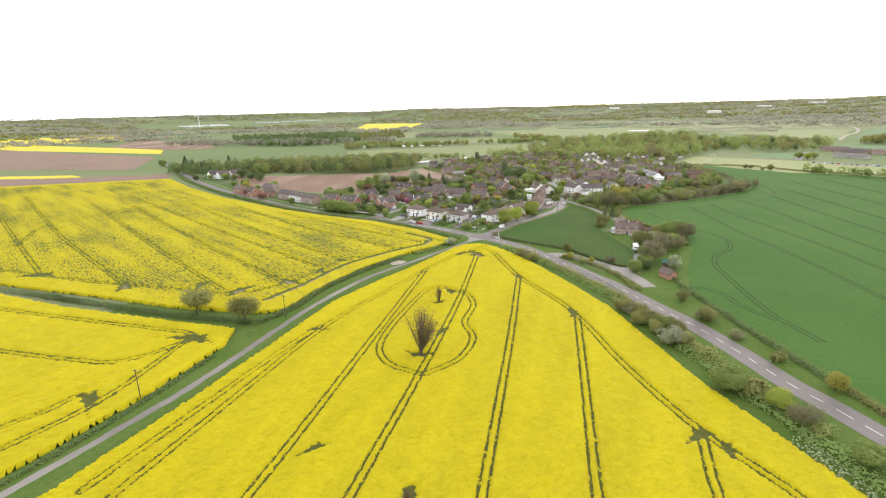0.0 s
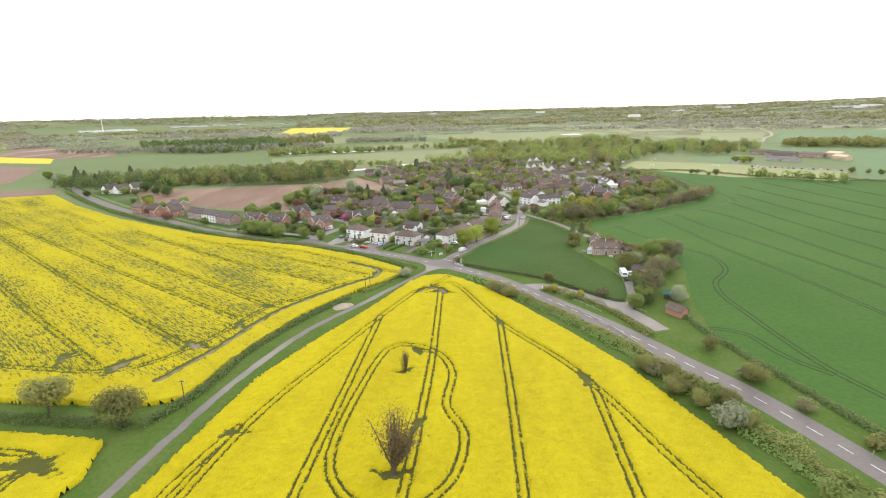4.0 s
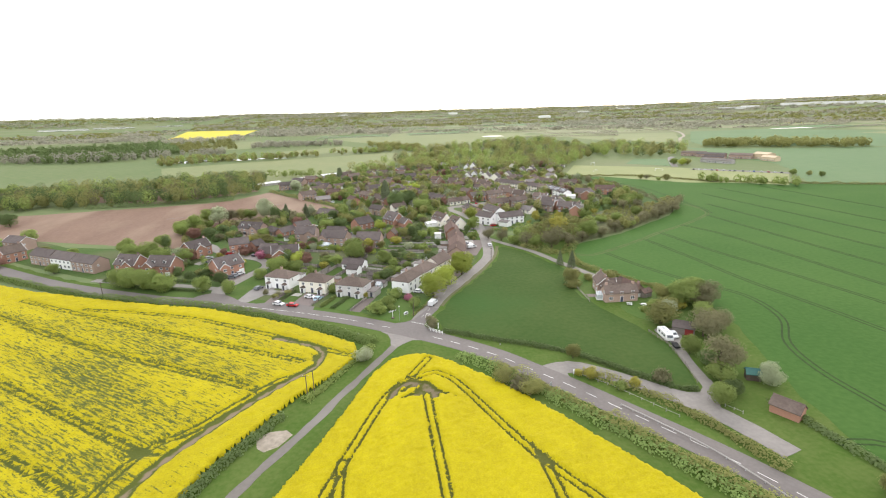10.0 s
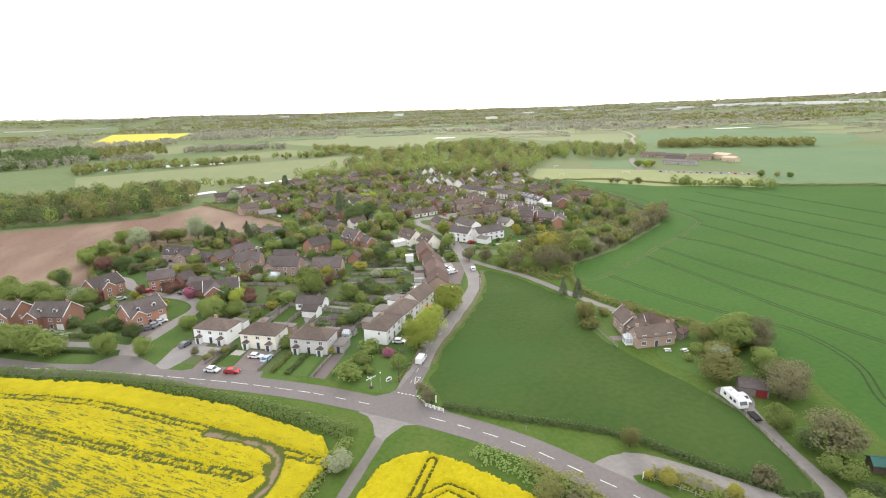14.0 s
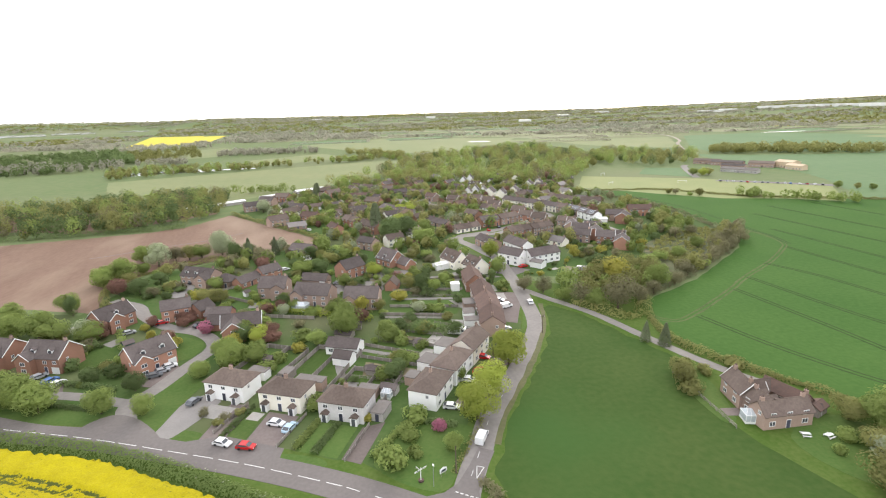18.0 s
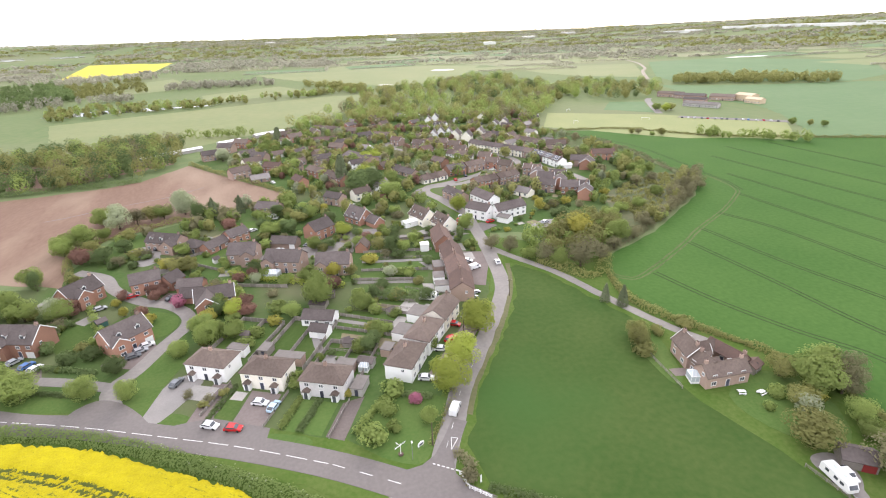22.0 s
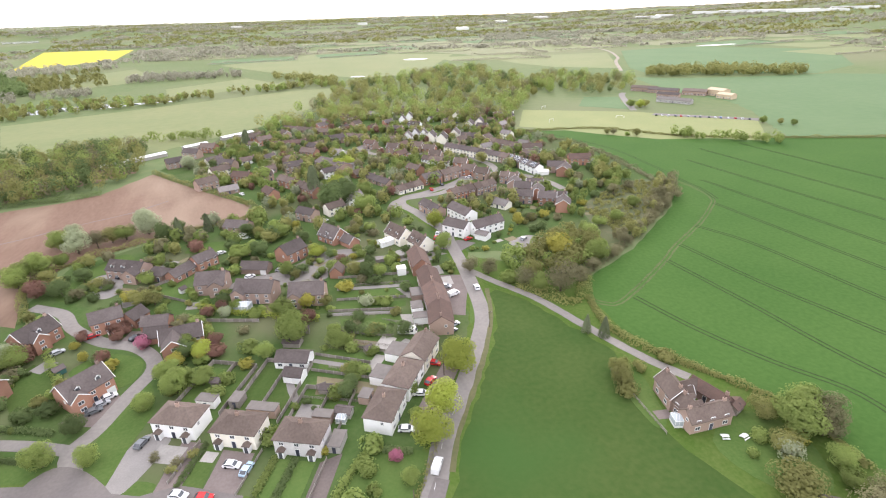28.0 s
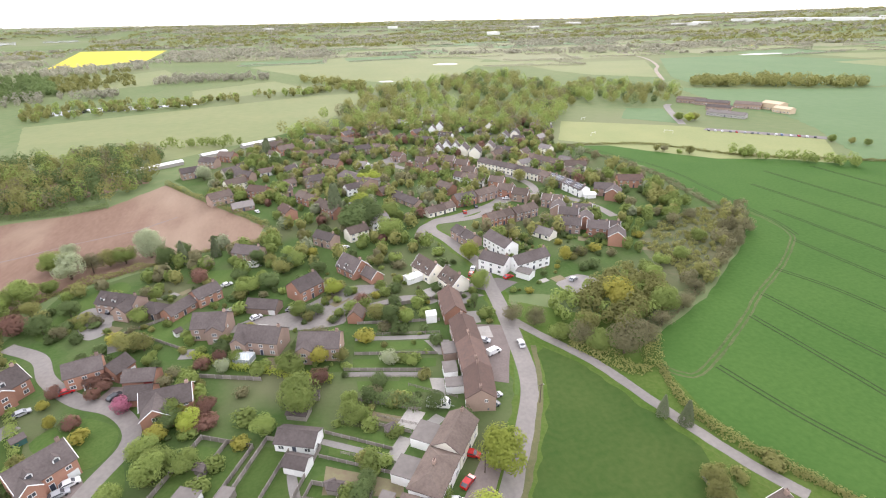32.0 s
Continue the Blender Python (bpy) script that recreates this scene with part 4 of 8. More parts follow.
    if windows:
        rows = (0.9, 3.1) if storeys == 2 else (0.9,)
        n = max(2, int(L / 3.1))
        for sy in (-1, 1):
            if sy > 0 and not near:
                continue
            for zi in rows:
                for q in range(n):
                    wx = -a + L * (q + 0.5) / n
                    if wing and sy < 0 and abs(wx - wing[0]) < wing[2] / 2 + 0.5:
                        continue
                    if zi < 1 and q == n // 2 and sy < 0:
                        d = part("door", Shape().box(-0.48, -0.08, 0, 0.48, 0.02, 2.05).mesh("door", M["door_dark"]), h, m=pose(wx, -b, 0))
                        if near:
                            part("door_frame", Shape().box(-0.58, -0.05, 0, -0.48, 0.02, 2.12).box(0.48, -0.05, 0, 0.58, 0.02, 2.12).box(-0.58, -0.05, 2.12, 0.58, 0.02, 2.22).mesh("door_frame", M["white"]), d)
                        continue
                    fr, pane = opening("w", 1.5 if zi < 1 else 1.3, 1.2 if zi < 1 else 1.05)
                    o = part("window", fr, h, m=pose(wx, sy * b, zi, 0, 0, 0 if sy < 0 else 180))
                    part("pane", pane, o)
        if wing:
            for zi in rows:
                fr, pane = opening("g", 1.6, 1.15)
                o = part("window", fr, h, m=pose(off, -b - wl, zi))
                part("pane", pane, o)
        if near:
            for e in (-1, 1):
                fr, pane = opening("s", 0.9, 0.95)
                o = part("window", fr, h, m=pose(e * a, -b * 0.35, rows[-1], 0, 0, 90 * e))
                part("pane", pane, o)
    for q in range(dormers):
        dx = -a + L * (q + 0.6) / (dormers + 0.2)
        dy, dz = -b * 0.62, eaves + rise * 0.3
        d = part("dormer", Shape().prism([(-0.75, -0.4), (0.75, -0.4), (0.75, 0.9), (0, 1.5), (-0.75, 0.9)], -0.6, 1.6).mesh("dormer", M["white"]), h, "white gabled dormer", m=pose(dx, dy, dz))
        dr = Shape()
        for s in (-1, 1):
            v = [(s * 0.95, -0.8, 0.82), (s * 0.95, 1.8, 0.82), (0, 1.8, 1.6), (0, -0.8, 1.6)]
            v += [(p[0], p[1], p[2] + 0.1) for p in v]
            f = [(0, 1, 2, 3), (7, 6, 5, 4), (0, 4, 5, 1), (1, 5, 6, 2), (2, 6, 7, 3), (3, 7, 4, 0)]
            dr.add(v, f if s < 0 else [tuple(reversed(g)) for g in f])
        part("dormer_roof", dr.mesh("dormer_roof", M[roof]), d)
        part("pane", Shape().box(-0.5, -0.65, 0, 0.5, -0.58, 0.85).mesh("pane", M["glass"]), d)
    if porch:
        for px in (-L / 4 - 0.9, L / 4 + 0.9) if porch == 2 else (0,):
            po = part("porch", Shape().box(-0.85, -1.3, -0.2, 0.85, 0.05, 2.2).mesh("porch", M["white"]), h, "white porch", m=pose(px, -b, 0))
            part("porch_roof", Shape().prism([(-1.1, 2.15), (1.1, 2.15), (0, 2.95)], -1.5, 0.02).mesh("porch_roof", M[roof]), po)
            part("porch_door", Shape().box(-0.45, -1.36, 0, 0.45, -1.31, 1.95).mesh("porch_door", M["glass"]), po)
    if garage:
        g = part("garage_door", Shape().box(-1.2, -0.1, 0, 1.2, 0.02, 2.1).mesh("garage_door", M[garage]), h, m=pose(a - 1.6, -b - (wing[1] if wing and abs(a - 1.6 - wing[0]) < wing[2] / 2 else 0), 0))
    return h


def lean_to(parent_pose, L, D, hgt, wall, roofm, label, name="outbuilding", category="outbuilding"):
    """A flat-roofed extension or outbuilding."""
    o = empty(name, parent_pose, label, category)
    part("wall", Shape().box(-L / 2, -D / 2, -0.2, L / 2, D / 2, hgt).mesh("wall", M[wall]), o)
    part("roof", Shape().box(-L / 2 - 0.15, -D / 2 - 0.15, hgt, L / 2 + 0.15, D / 2 + 0.15, hgt + 0.18).mesh("roof", M[roofm]), o)
    part("door", Shape().box(-0.45, -D / 2 - 0.06, 0, 0.45, -D / 2 + 0.02, min(2.0, hgt - 0.1)).mesh("door", M["door_dark"]), o)
    return o


# ---- kit: trees ----
def tree_mesh(seed, leaf, height, spread, n, size, start=0.25, style="round"):
    """Crown and trunk of a tree: limbs carry lobes, and each lobe many leaf sprays."""
    rng = np.random.default_rng(seed)
    t = Shape()
    bend = rng.normal(0, 0.03, 2) * height
    top = (bend[0], bend[1], height * (0.6 if style == "round" else 0.95))
    t.rod((0, 0, -0.3), (bend[0] * 0.4, bend[1] * 0.4, height * 0.32), height * 0.028, height * 0.02, 7)
    t.rod((bend[0] * 0.4, bend[1] * 0.4, height * 0.32), top, height * 0.02, height * 0.006, 6)
    cs, ways = [], []
    if style == "cone":
        z = start * height + (1 - start) * height * rng.uniform(0, 1, n) ** 0.85
        rad = spread * (1 - (z / height)) ** 0.8 * (0.75 + 0.3 * rng.uniform(0, 1, n)) + 0.08
        a = rng.uniform(0, 6.2832, n)
        cs = np.stack([rad * np.cos(a), rad * np.sin(a), z - 0.12 * rad], 1)
    elif style == "fan":
        for k in range(16):
            a, tip = rng.uniform(0, 6.2832), height * rng.uniform(0.72, 1.0)
            reach = spread * math.sqrt(rng.uniform(0.05, 1.0))
            end = np.array((reach * math.cos(a), reach * math.sin(a), tip))
            low = np.array((0, 0, height * rng.uniform(0.03, 0.12)))
            t.rod(tuple(low), tuple(end), height * 0.012, height * 0.003, 5)
            v = rng.uniform(0.25, 1.05, (n // 16, 1))
            cs.append(low + (end - low) * v + rng.normal(size=(n // 16, 3)) * v * spread * 0.22)
        cs = np.concatenate(cs)
    elif style == "column":
        z = height * (0.04 + 0.96 * rng.uniform(0, 1, n))
        rad = spread * np.sin(np.clip(z / height, 0.03, 1) ** 0.6 * math.pi * 0.97) ** 0.5 * rng.uniform(0.75, 1.05, n)
        a = rng.uniform(0, 6.2832, n)
        cs = np.stack([rad * np.cos(a), rad * np.sin(a), z], 1)
    else:
        lobes = int(rng.integers(15, 20))
        mid = start + (1 - start) * 0.48
        per = n // lobes
        for k in range(lobes):
            d = rng.normal(size=3)
            d /= np.linalg.norm(d)
            c = np.array([d[0] * spread * 0.55, d[1] * spread * 0.55, height * (mid + d[2] * (1 - start) * 0.28)])
            r = spread * rng.uniform(0.4, 0.56)
            t.rod((bend[0] * 0.5, bend[1] * 0.5, height * rng.uniform(0.2, 0.45)), tuple(c), height * 0.008, height * 0.002, 4)
            u = rng.normal(size=(per, 3))
            u /= np.linalg.norm(u, axis=1)[:, None]
            u *= (rng.uniform(0.6, 1.0, per) ** 0.6 + 0.07 * rng.normal(size=per))[:, None]
            u[:, 2] *= 0.85
            cs.append(c + u * r)
            ways.append(u + 0.5 * d)
        ways = np.concatenate(ways)
        cs = np.concatenate(cs)
    cs[:, 2] = np.maximum(cs[:, 2], 0.3)
    if style != "round":
        ways = cs * (1, 1, 0) + (0, 0, 0.35)
    return t.mesh("trunk", M["bark"]), leaf_mesh("crown", leaves(cs, rng.uniform(0.6, 1.35, len(cs)) * size, rng, out=ways), LEAF[leaf])


TREES = {}


def tree(x, y, kind_of, height, spread=1.0, label="", group=""):
    """A tree of a kind; its crown is shared with others of the kind and scaled."""
    leaf, style, base_h, base_s, n, size, start, word = KINDS[kind_of]
    rngv = int(abs(x * 7.3 + y * 3.1)) % 4
    key = (kind_of, rngv)
    if key not in TREES:
        TREES[key] = tree_mesh(hash_of(kind_of) + rngv, leaf, base_h, base_s, n, size, start, style)
    k = height / base_h
    o = empty("tree" if base_h > 3 else "bush", Matrix.LocRotScale((x, y, 0), Euler((0, 0, (x * 13 + y * 7) % 6.28)), (k * spread, k * spread, k)), label or word, "tree" if base_h > 3 else "bush", group)
    part("trunk", TREES[key][0], o)
    part("crown", TREES[key][1], o)
    return o


def hash_of(word):
    return sum(ord(c) * (i + 3) for i, c in enumerate(word))


KINDS = {
    "spring": ("spring", "round", 9.0, 3.9, 4400, 0.22, 0.04, "broad tree in fresh spring leaf"),
    "dark": ("dark", "round", 9.0, 3.9, 4400, 0.22, 0.03, "broad dark green leafy tree"),
    "olive": ("olive", "round", 9.0, 3.9, 3000, 0.22, 0.06, "tree with olive-brown opening buds"),
    "oak": ("olive", "round", 9.0, 4.4, 3000, 0.22, 0.3, "spreading field tree in opening leaf on a short trunk"),
    "lime": ("lime", "round", 9.0, 4.3, 5200, 0.21, 0.05, "bright yellow-green round tree beside the street"),
    "gold": ("gold", "round", 7.0, 2.8, 2300, 0.22, 0.05, "golden-leaved tree in a garden"),
    "grey": ("grey", "round", 9.0, 3.8, 2600, 0.19, 0.06, "nearly bare grey-brown twiggy tree"),
    "bare": ("twig", "fan", 9.0, 2.9, 4600, 0.1, 0.16, "half-dead tree with bare spreading branches"),
    "pale": ("pale", "round", 9.0, 4.0, 3000, 0.24, 0.05, "pale silvery-green leafy tree"),
    "fir": ("conifer", "cone", 10.0, 2.4, 1600, 0.28, 0.05, "dark conical fir tree"),
    "cypress": ("conifer", "column", 9.0, 1.5, 1600, 0.28, 0.0, "tall dark columnar conifer"),
    "red": ("red", "round", 6.0, 2.8, 1500, 0.24, 0.08, "small copper-red leaved tree"),
    "pink": ("pink", "round", 4.0, 2.2, 1100, 0.22, 0.05, "pink flowering shrub tree"),
    "blossom": ("blossom", "round", 5.0, 2.8, 1500, 0.24, 0.08, "tree covered in white blossom"),
    "bush": ("spring", "round", 2.5, 1.7, 700, 0.2, 0.0, "rounded green garden bush"),
    "darkbush": ("dark", "round", 2.5, 1.7, 700, 0.2, 0.0, "dense dark green bush"),
    "olivebush": ("olive", "round", 2.5, 1.7, 650, 0.2, 0.0, "olive-brown scrubby rounded bush"),
    "greybush": ("grey", "round", 2.5, 1.7, 600, 0.18, 0.0, "bare grey twiggy bush"),
    "goldbush": ("gold", "round", 2.5, 1.7, 650, 0.2, 0.0, "small yellow-leaved garden bush"),
}

# ---- houses near the junction ----
house(-49.3, 265.8, -28, 11.8, 7.6, "render_white", "tile", hip=True, label="white rendered semi-detached pair with hipped brown roof", porch=2, rise=2.3)
house(-34.5, 257.0, -27, 11.8, 7.6, "render_cream", "tile", hip=True, label="cream rendered semi-detached pair with hipped brown roof", porch=2, rise=2.3)
house(-19.6, 248.8, -27, 11.8, 7.6, "render_grey", "tile", hip=True, label="grey pebbledashed semi-detached pair with hipped brown roof", porch=2, rise=2.3)
house(1.9, 250.8, 57, 11.8, 7.6, "render_white", "tile", hip=True, label="white rendered semi-detached pair at the street corner", rise=2.3)
house(9.9, 261.6, 53, 12.2, 7.6, "render_white", "tile", hip=True, label="white rendered street house with brown tiled roof", rise=2.3)
house(17.6, 271.4, 52, 12, 7.6, "render_cream", "tile", label="pale rendered street house with brown gabled roof", rise=2.4)
for (x, y, a, L, text) in ((29.4, 287.5, 76, 12.5, "end"), (31.8, 300.2, 82, 12.8, "middle"), (33.6, 313.5, 83, 13.2, "middle")):
    house(x, y, a, L, 8.0, "brown_brick", "redtile", label="brown-brick terrace %s house with mottled red roof" % text, chimneys=2, group="street terrace", eaves=4.6, rise=2.7)
house(34.6, 332, 84, 15, 7.5, "brick", "redtile", label="long brick cottage with reddish tiled roof", eaves=4.2, rise=3.0)
lean_to(pose(4.2, 266.4, 0, 0, 0, 54), 6, 5, 2.9, "render_white", "flatroof", "white flat-roofed rear extension")
lean_to(pose(11.2, 275.6, 0, 0, 0, 52), 6.5, 5.5, 2.9, "render_white", "flatroof", "white flat-roofed rear extension")
lean_to(pose(-1.8, 259.3, 0, 0, 0, 57), 4, 3, 2.5, "brown_brick", "flatroof", "small flat-roofed brick outhouse")
lean_to(pose(24.3, 299, 0, 0, 0, 82), 5, 4, 2.7, "render_white", "flatroof", "white rear extension of the terrace")
lean_to(pose(23.6, 292, 0, 0, 0, 80), 4, 5, 2.7, "render_white", "flatroof", "white rear extension of the terrace")
lean_to(pose(26.6, 308, 0, 0, 0, 83), 6, 4, 2.8, "brown_brick", "flatroof", "brick rear extension of the terrace")
lean_to(pose(26.2, 329, 0, 0, 0, 84), 3.5, 3.5, 3.0, "render_white", "metal_white", "small white outbuilding with pale roof")
lean_to(pose(-11.6, 245.6, 0, 0, 0, -27), 3.2, 5.5, 2.3, "concrete", "flatroof", "grey concrete garage with flat roof", "garage", "garage")
lean_to(pose(-43.6, 272.8, 0, 0, 0, -28), 5.4, 3.0, 2.6, "render_white", "flatroof", "flat-roofed rear extension of a semi")
lean_to(pose(-29.0, 263.6, 0, 0, 0, -27), 8.0, 3.0, 2.7, "brown_brick", "flatroof", "flat-roofed rear extension of a semi")
lean_to(pose(-14.0, 255.4, 0, 0, 0, -27), 5.0, 2.8, 2.6, "brown_brick", "flatroof", "flat-roofed rear extension of a semi")
lean_to(pose(-35.8, 270.6, 0, 0, 0, -27), 3.0, 4.2, 2.3, "wood", "flatroof", "timber garden store with pale roof", "garden_shed", "shed")
house(-19.5, 283.6, -24, 10.2, 6.2, "render_white", "slate", eaves=2.7, rise=1.8, storeys=1, chimneys=0, label="white garden building with grey pitched roof", name="outbuilding", category="outbuilding")
house(-19.9, 275.6, -29, 5.6, 4.2, "render_white", "slate", eaves=2.6, rise=1.5, storeys=1, chimneys=0, label="small white garage with dark pitched roof", name="garage", windows=False, category="garage", garage="white")

# ---- the close of red-brick houses ----
house(-122.5, 302.0, -22, 11, 9, "brick", "slate", trim=True, dormers=2, wing=(3, 1.5, 5), label="red-brick house with dark roof and white bargeboards", rise=3.6)
house(-106, 296.0, -19, 12.5, 9, "brick", "slate", trim=True, dormers=2, wing=(-4.0, 1.8, 5), label="red-brick house with dark roof and white dormers", rise=3.6, garage="white")
house(-100.4, 324.3, 53, 12, 8.5, "brick", "slate", trim=True, dormers=1, wing=(-2, 1.8, 5), label="red-brick house with steep dark roof and gable", rise=3.4)
house(-77.0, 288.4, 42, 12, 9, "brick", "slate", trim=True, dormers=2, wing=(-4, 1.6, 4.6), label="red-brick house with dark roof above parked cars", rise=3.5, garage="white")
house(-79.9, 327.4, 15, 9.8, 7.6, "brick", "slate", label="square red-brick house with slate roof", porch=1, rise=2.6)
house(-71.3, 327.6, 55, 6.6, 6.2, "brick", "slate", eaves=3.4, rise=2.4, storeys=1, chimneys=0, label="small red-brick garage wing", garage="white", name="garage", category="garage")
house(-63.7, 322.0, -11, 9, 6, "brick", "slate", eaves=2.5, rise=2.2, storeys=1, chimneys=0, label="low brick garage block with dark red doors", garage="door_red", name="garage", category="garage", windows=False)
house(-53.5, 307.0, 5, 12.5, 8, "brick", "slate", trim=True, wing=(-2.2, 4.0, 7.0), label="red-brick gabled house with brown-grey roof", rise=3.0, eaves=4.2)
house(-62.0, 313.4, -9, 7.5, 6, "brick", "slate", eaves=2.6, rise=2.4, storeys=1, chimneys=0, label="low brick wing with dark roof", name="garage", category="garage", windows=False)
house(-81.0, 369.6, -30, 16, 8, "brown_brick", "slate", dormers=3, wing=(5.5, 3, 6), label="long brown-brick house with dormers and gable", rise=2.9, eaves=4.2)
house(-69.0, 362.5, -30, 8, 6.5, "brown_brick", "slate", eaves=3.0, rise=2.6, storeys=1, chimneys=0, label="brown-brick wing with pyramid roof", hip=True)
house(-52, 367.7, 38, 9.5, 7, "brick", "slate", label="red-brick house among garden trees", eaves=4.0, rise=2.4)
house(-60.4, 360.8, 50, 11, 6, "brick", "slate", eaves=2.6, rise=2.2, storeys=1, chimneys=0, label="low red-brick cottage with slate roof")
house(-46.5, 343.5, -12, 11, 9.5, "brown_brick", "slate", wing=(3, 2.5, 5.5), label="large brown-brick detached house", rise=3.2)
house(-30.0, 330.0, -24, 14.5, 9, "brown_brick", "slate", wing=(-5, 1.8, 5), label="large brown-brick house with a white conservatory", rise=3.2)
house(-11.8, 321.0, -15, 12.8, 9, "brown_brick", "slate", wing=(-4, 1.8, 5), label="large brown-brick house with bay windows", rise=3.1)
house(-15.5, 361.0, 37, 11, 8.5, "brick", "slate", label="red-brick detached house with dark roof", rise=3.2)
house(-30.5, 353.9, -24, 11.6, 6, "brown_brick", "slate", eaves=2.5, rise=2.2, storeys=1, chimneys=0, label="brick garage block with dark roof", garage="white", name="garage", category="garage", windows=False)
house(1.2, 337.5, 70, 6, 5, "brick", "tile", eaves=2.6, rise=2.4, storeys=1, chimneys=0, label="small brick garage beside the close", name="garage", category="garage", windows=False)
house(-38.4, 401.6, -30, 12.3, 8, "brown_brick", "slate", label="grey-roofed house beside the ploughed field", eaves=4.4, rise=2.4)
house(4.4, 374.3, -58, 11.5, 9, "brick", "slate", label="red-brick chalet house with steep grey roof", eaves=3.2, rise=4.4, trim=True, dormers=1)
house(11, 366, -62, 7, 6, "brick", "slate", eaves=2.4, rise=2.6, storeys=1, chimneys=0, label="small brick garage with steep roof", name="garage", category="garage", trim=True, windows=False)
house(33.5, 362, -68, 12, 8, "render_cream", "tile", label="cream gabled house with steep brown roof", eaves=4.0, rise=3.8, trim=True, dormers=2)
house(40.5, 349.5, -72, 10, 8, "render_cream", "tile", label="cream house with steep brown roof", eaves=4.0, rise=3.6, trim=True, dormers=2)
house(28, 360, 20, 10, 4, "render_white", "metal_white", eaves=2.6, rise=0.7, storeys=1, chimneys=0, label="low white outbuilding with pale roof", windows=False, name="outbuilding", category="outbuilding")
house(62.0, 359.5, -52, 12, 8, "render_white", "slate", label="white painted inn with slate roof", chimneys=2, eaves=5.0, rise=2.4)
house(75.8, 357.2, 15, 17, 7, "render_white", "slate", label="white painted inn wing with slate roof", eaves=4.6, rise=2.6)
house(70.5, 376, -74, 16, 7.5, "render_white", "slate", label="white village house with grey slate roof", eaves=5.2, rise=2.6)
house(71, 349.5, -52, 6, 5, "render_white", "flatroof", label="small white inn annexe", eaves=2.8, rise=0.8, storeys=1, chimneys=0, windows=False)

# ---- cottages at the end of the lane ----
house(76.7, 230.6, 78, 8.6, 5.6, "brown_brick", "tile", label="old brown-brick farmhouse with tiled roof and white gables", chimneys=2, eaves=4.2, rise=2.6, wing=(-2, 1.2, 3.4), trim=True)
house(76.0, 223.6, 90, 5.8, 5.0, "brown_brick", "tile", label="brown-brick middle wing with dormers", chimneys=1, eaves=3.8, rise=2.4, dormers=2)
house(78.4, 220.6, -4, 12.2, 5.2, "brown_brick", "tile", label="pinkish brick cottage range with weathered roof", eaves=3.6, rise=2.3, chimneys=2)
house(86.0, 226.9, -76, 10.5, 4.2, "brown_brick", "redtile", label="low brick farm range with tiled roof", eaves=2.8, rise=1.9, storeys=1, chimneys=1)
house(81.7, 230.8, -1, 6.0, 4.2, "brown_brick", "tile", label="low tiled link between the farm wings", eaves=2.8, rise=1.9, storeys=1, chimneys=0, windows=False)
house(89.3, 221.4, 20, 4.2, 3.0, "wood", "redtile", label="small shed with red roof behind the cottages", eaves=2.1, rise=0.9, storeys=1, chimneys=0, windows=False, name="shed", category="shed")
sheet("patio", [(69, 228.4), (68.6, 225.3), (72.6, 224.4), (73.2, 227.6)], 0.07, M["drive"], "brown paved terrace beside the farmhouse", "patio")
house(84.6, 190.0, -36, 6.4, 5, "wood", "slate", eaves=2.3, rise=1.3, storeys=1, chimneys=0, garage="door_red", label="timber garage with red doors beside the caravan", windows=False, name="shed", category="shed")
house(80.8, 144.6, -62, 6.2, 3.8, "brick", "tile", eaves=2.2, rise=1.6, storeys=1, chimneys=0, label="old brick field barn with tiled roof", windows=False, name="barn", category="barn")
house(84.6, 160.2, -27, 3.4, 2.6, "bark", "teal", eaves=2.0, rise=0.9, storeys=1, chimneys=0, label="small dark shed with teal-green roof under trees", windows=False, name="shed", category="shed")

# ---- houses along the western road ----
for k, (x, y) in enumerate(((-172, 328), (-158, 319), (-144, 310))):
    house(x, y, -32, 15.5, 8, ("brown_brick", "render_white", "brown_brick")[k], "slate", label="low terrace house with grey pitched roof", group="western terrace", chimneys=0)
house(-205.5, 364, -30, 14, 9, "brown_brick", "slate", label="grey-roofed detached house on the west side", trim=True)
house(-194.3, 338, 55, 10, 8, "brick", "tile", label="red-brick gabled house on the west side", trim=True, rise=3.2)
house(-212, 343, -29, 14, 8, "brick", "tile", label="red-brick house half hidden by trees", trim=True)
house(-228, 354, -29, 13, 8, "brick", "tile", label="red-brick house beside the western road")
for x, y in ((-321, 460), (-309, 458), (-302, 471)):
    house(x, y, 62, 12, 9, "render_white", "slate", label="white gabled house beneath tall conifers", rise=4.0, eaves=4.2, group="white gabled houses")

# ---- school and farm beyond the sports ground ----
M["timber"] = material("new_tan_timber", (0.6, 0.48, 0.34), (0.5, 0.39, 0.27), 0.8, 0.1, bump=0.2)
for x, y, a, L, D, wl, rf, e in ((440, 668, -53, 34, 14, "brown_brick", "slate", 4.0), (462, 640, -53, 26, 18, "brown_brick", "tile", 4.6), (478, 622, -79, 20, 14, "timber", "timber", 6.5), (470, 602, -79, 18, 10, "timber", "timber", 4.5), (424, 640, -53, 24, 12, "brown_brick", "slate", 3.4), (403, 606, -61, 36, 10, "concrete", "flatroof", 3.6), (430, 690, -53, 30, 12, "brown_brick", "tile", 4.5)):
    house(x, y, a, L, D, wl, rf, eaves=e, rise=1.8, storeys=1, chimneys=0, label="long low school building with pitched roof", near=False, name="school_building", category="building")


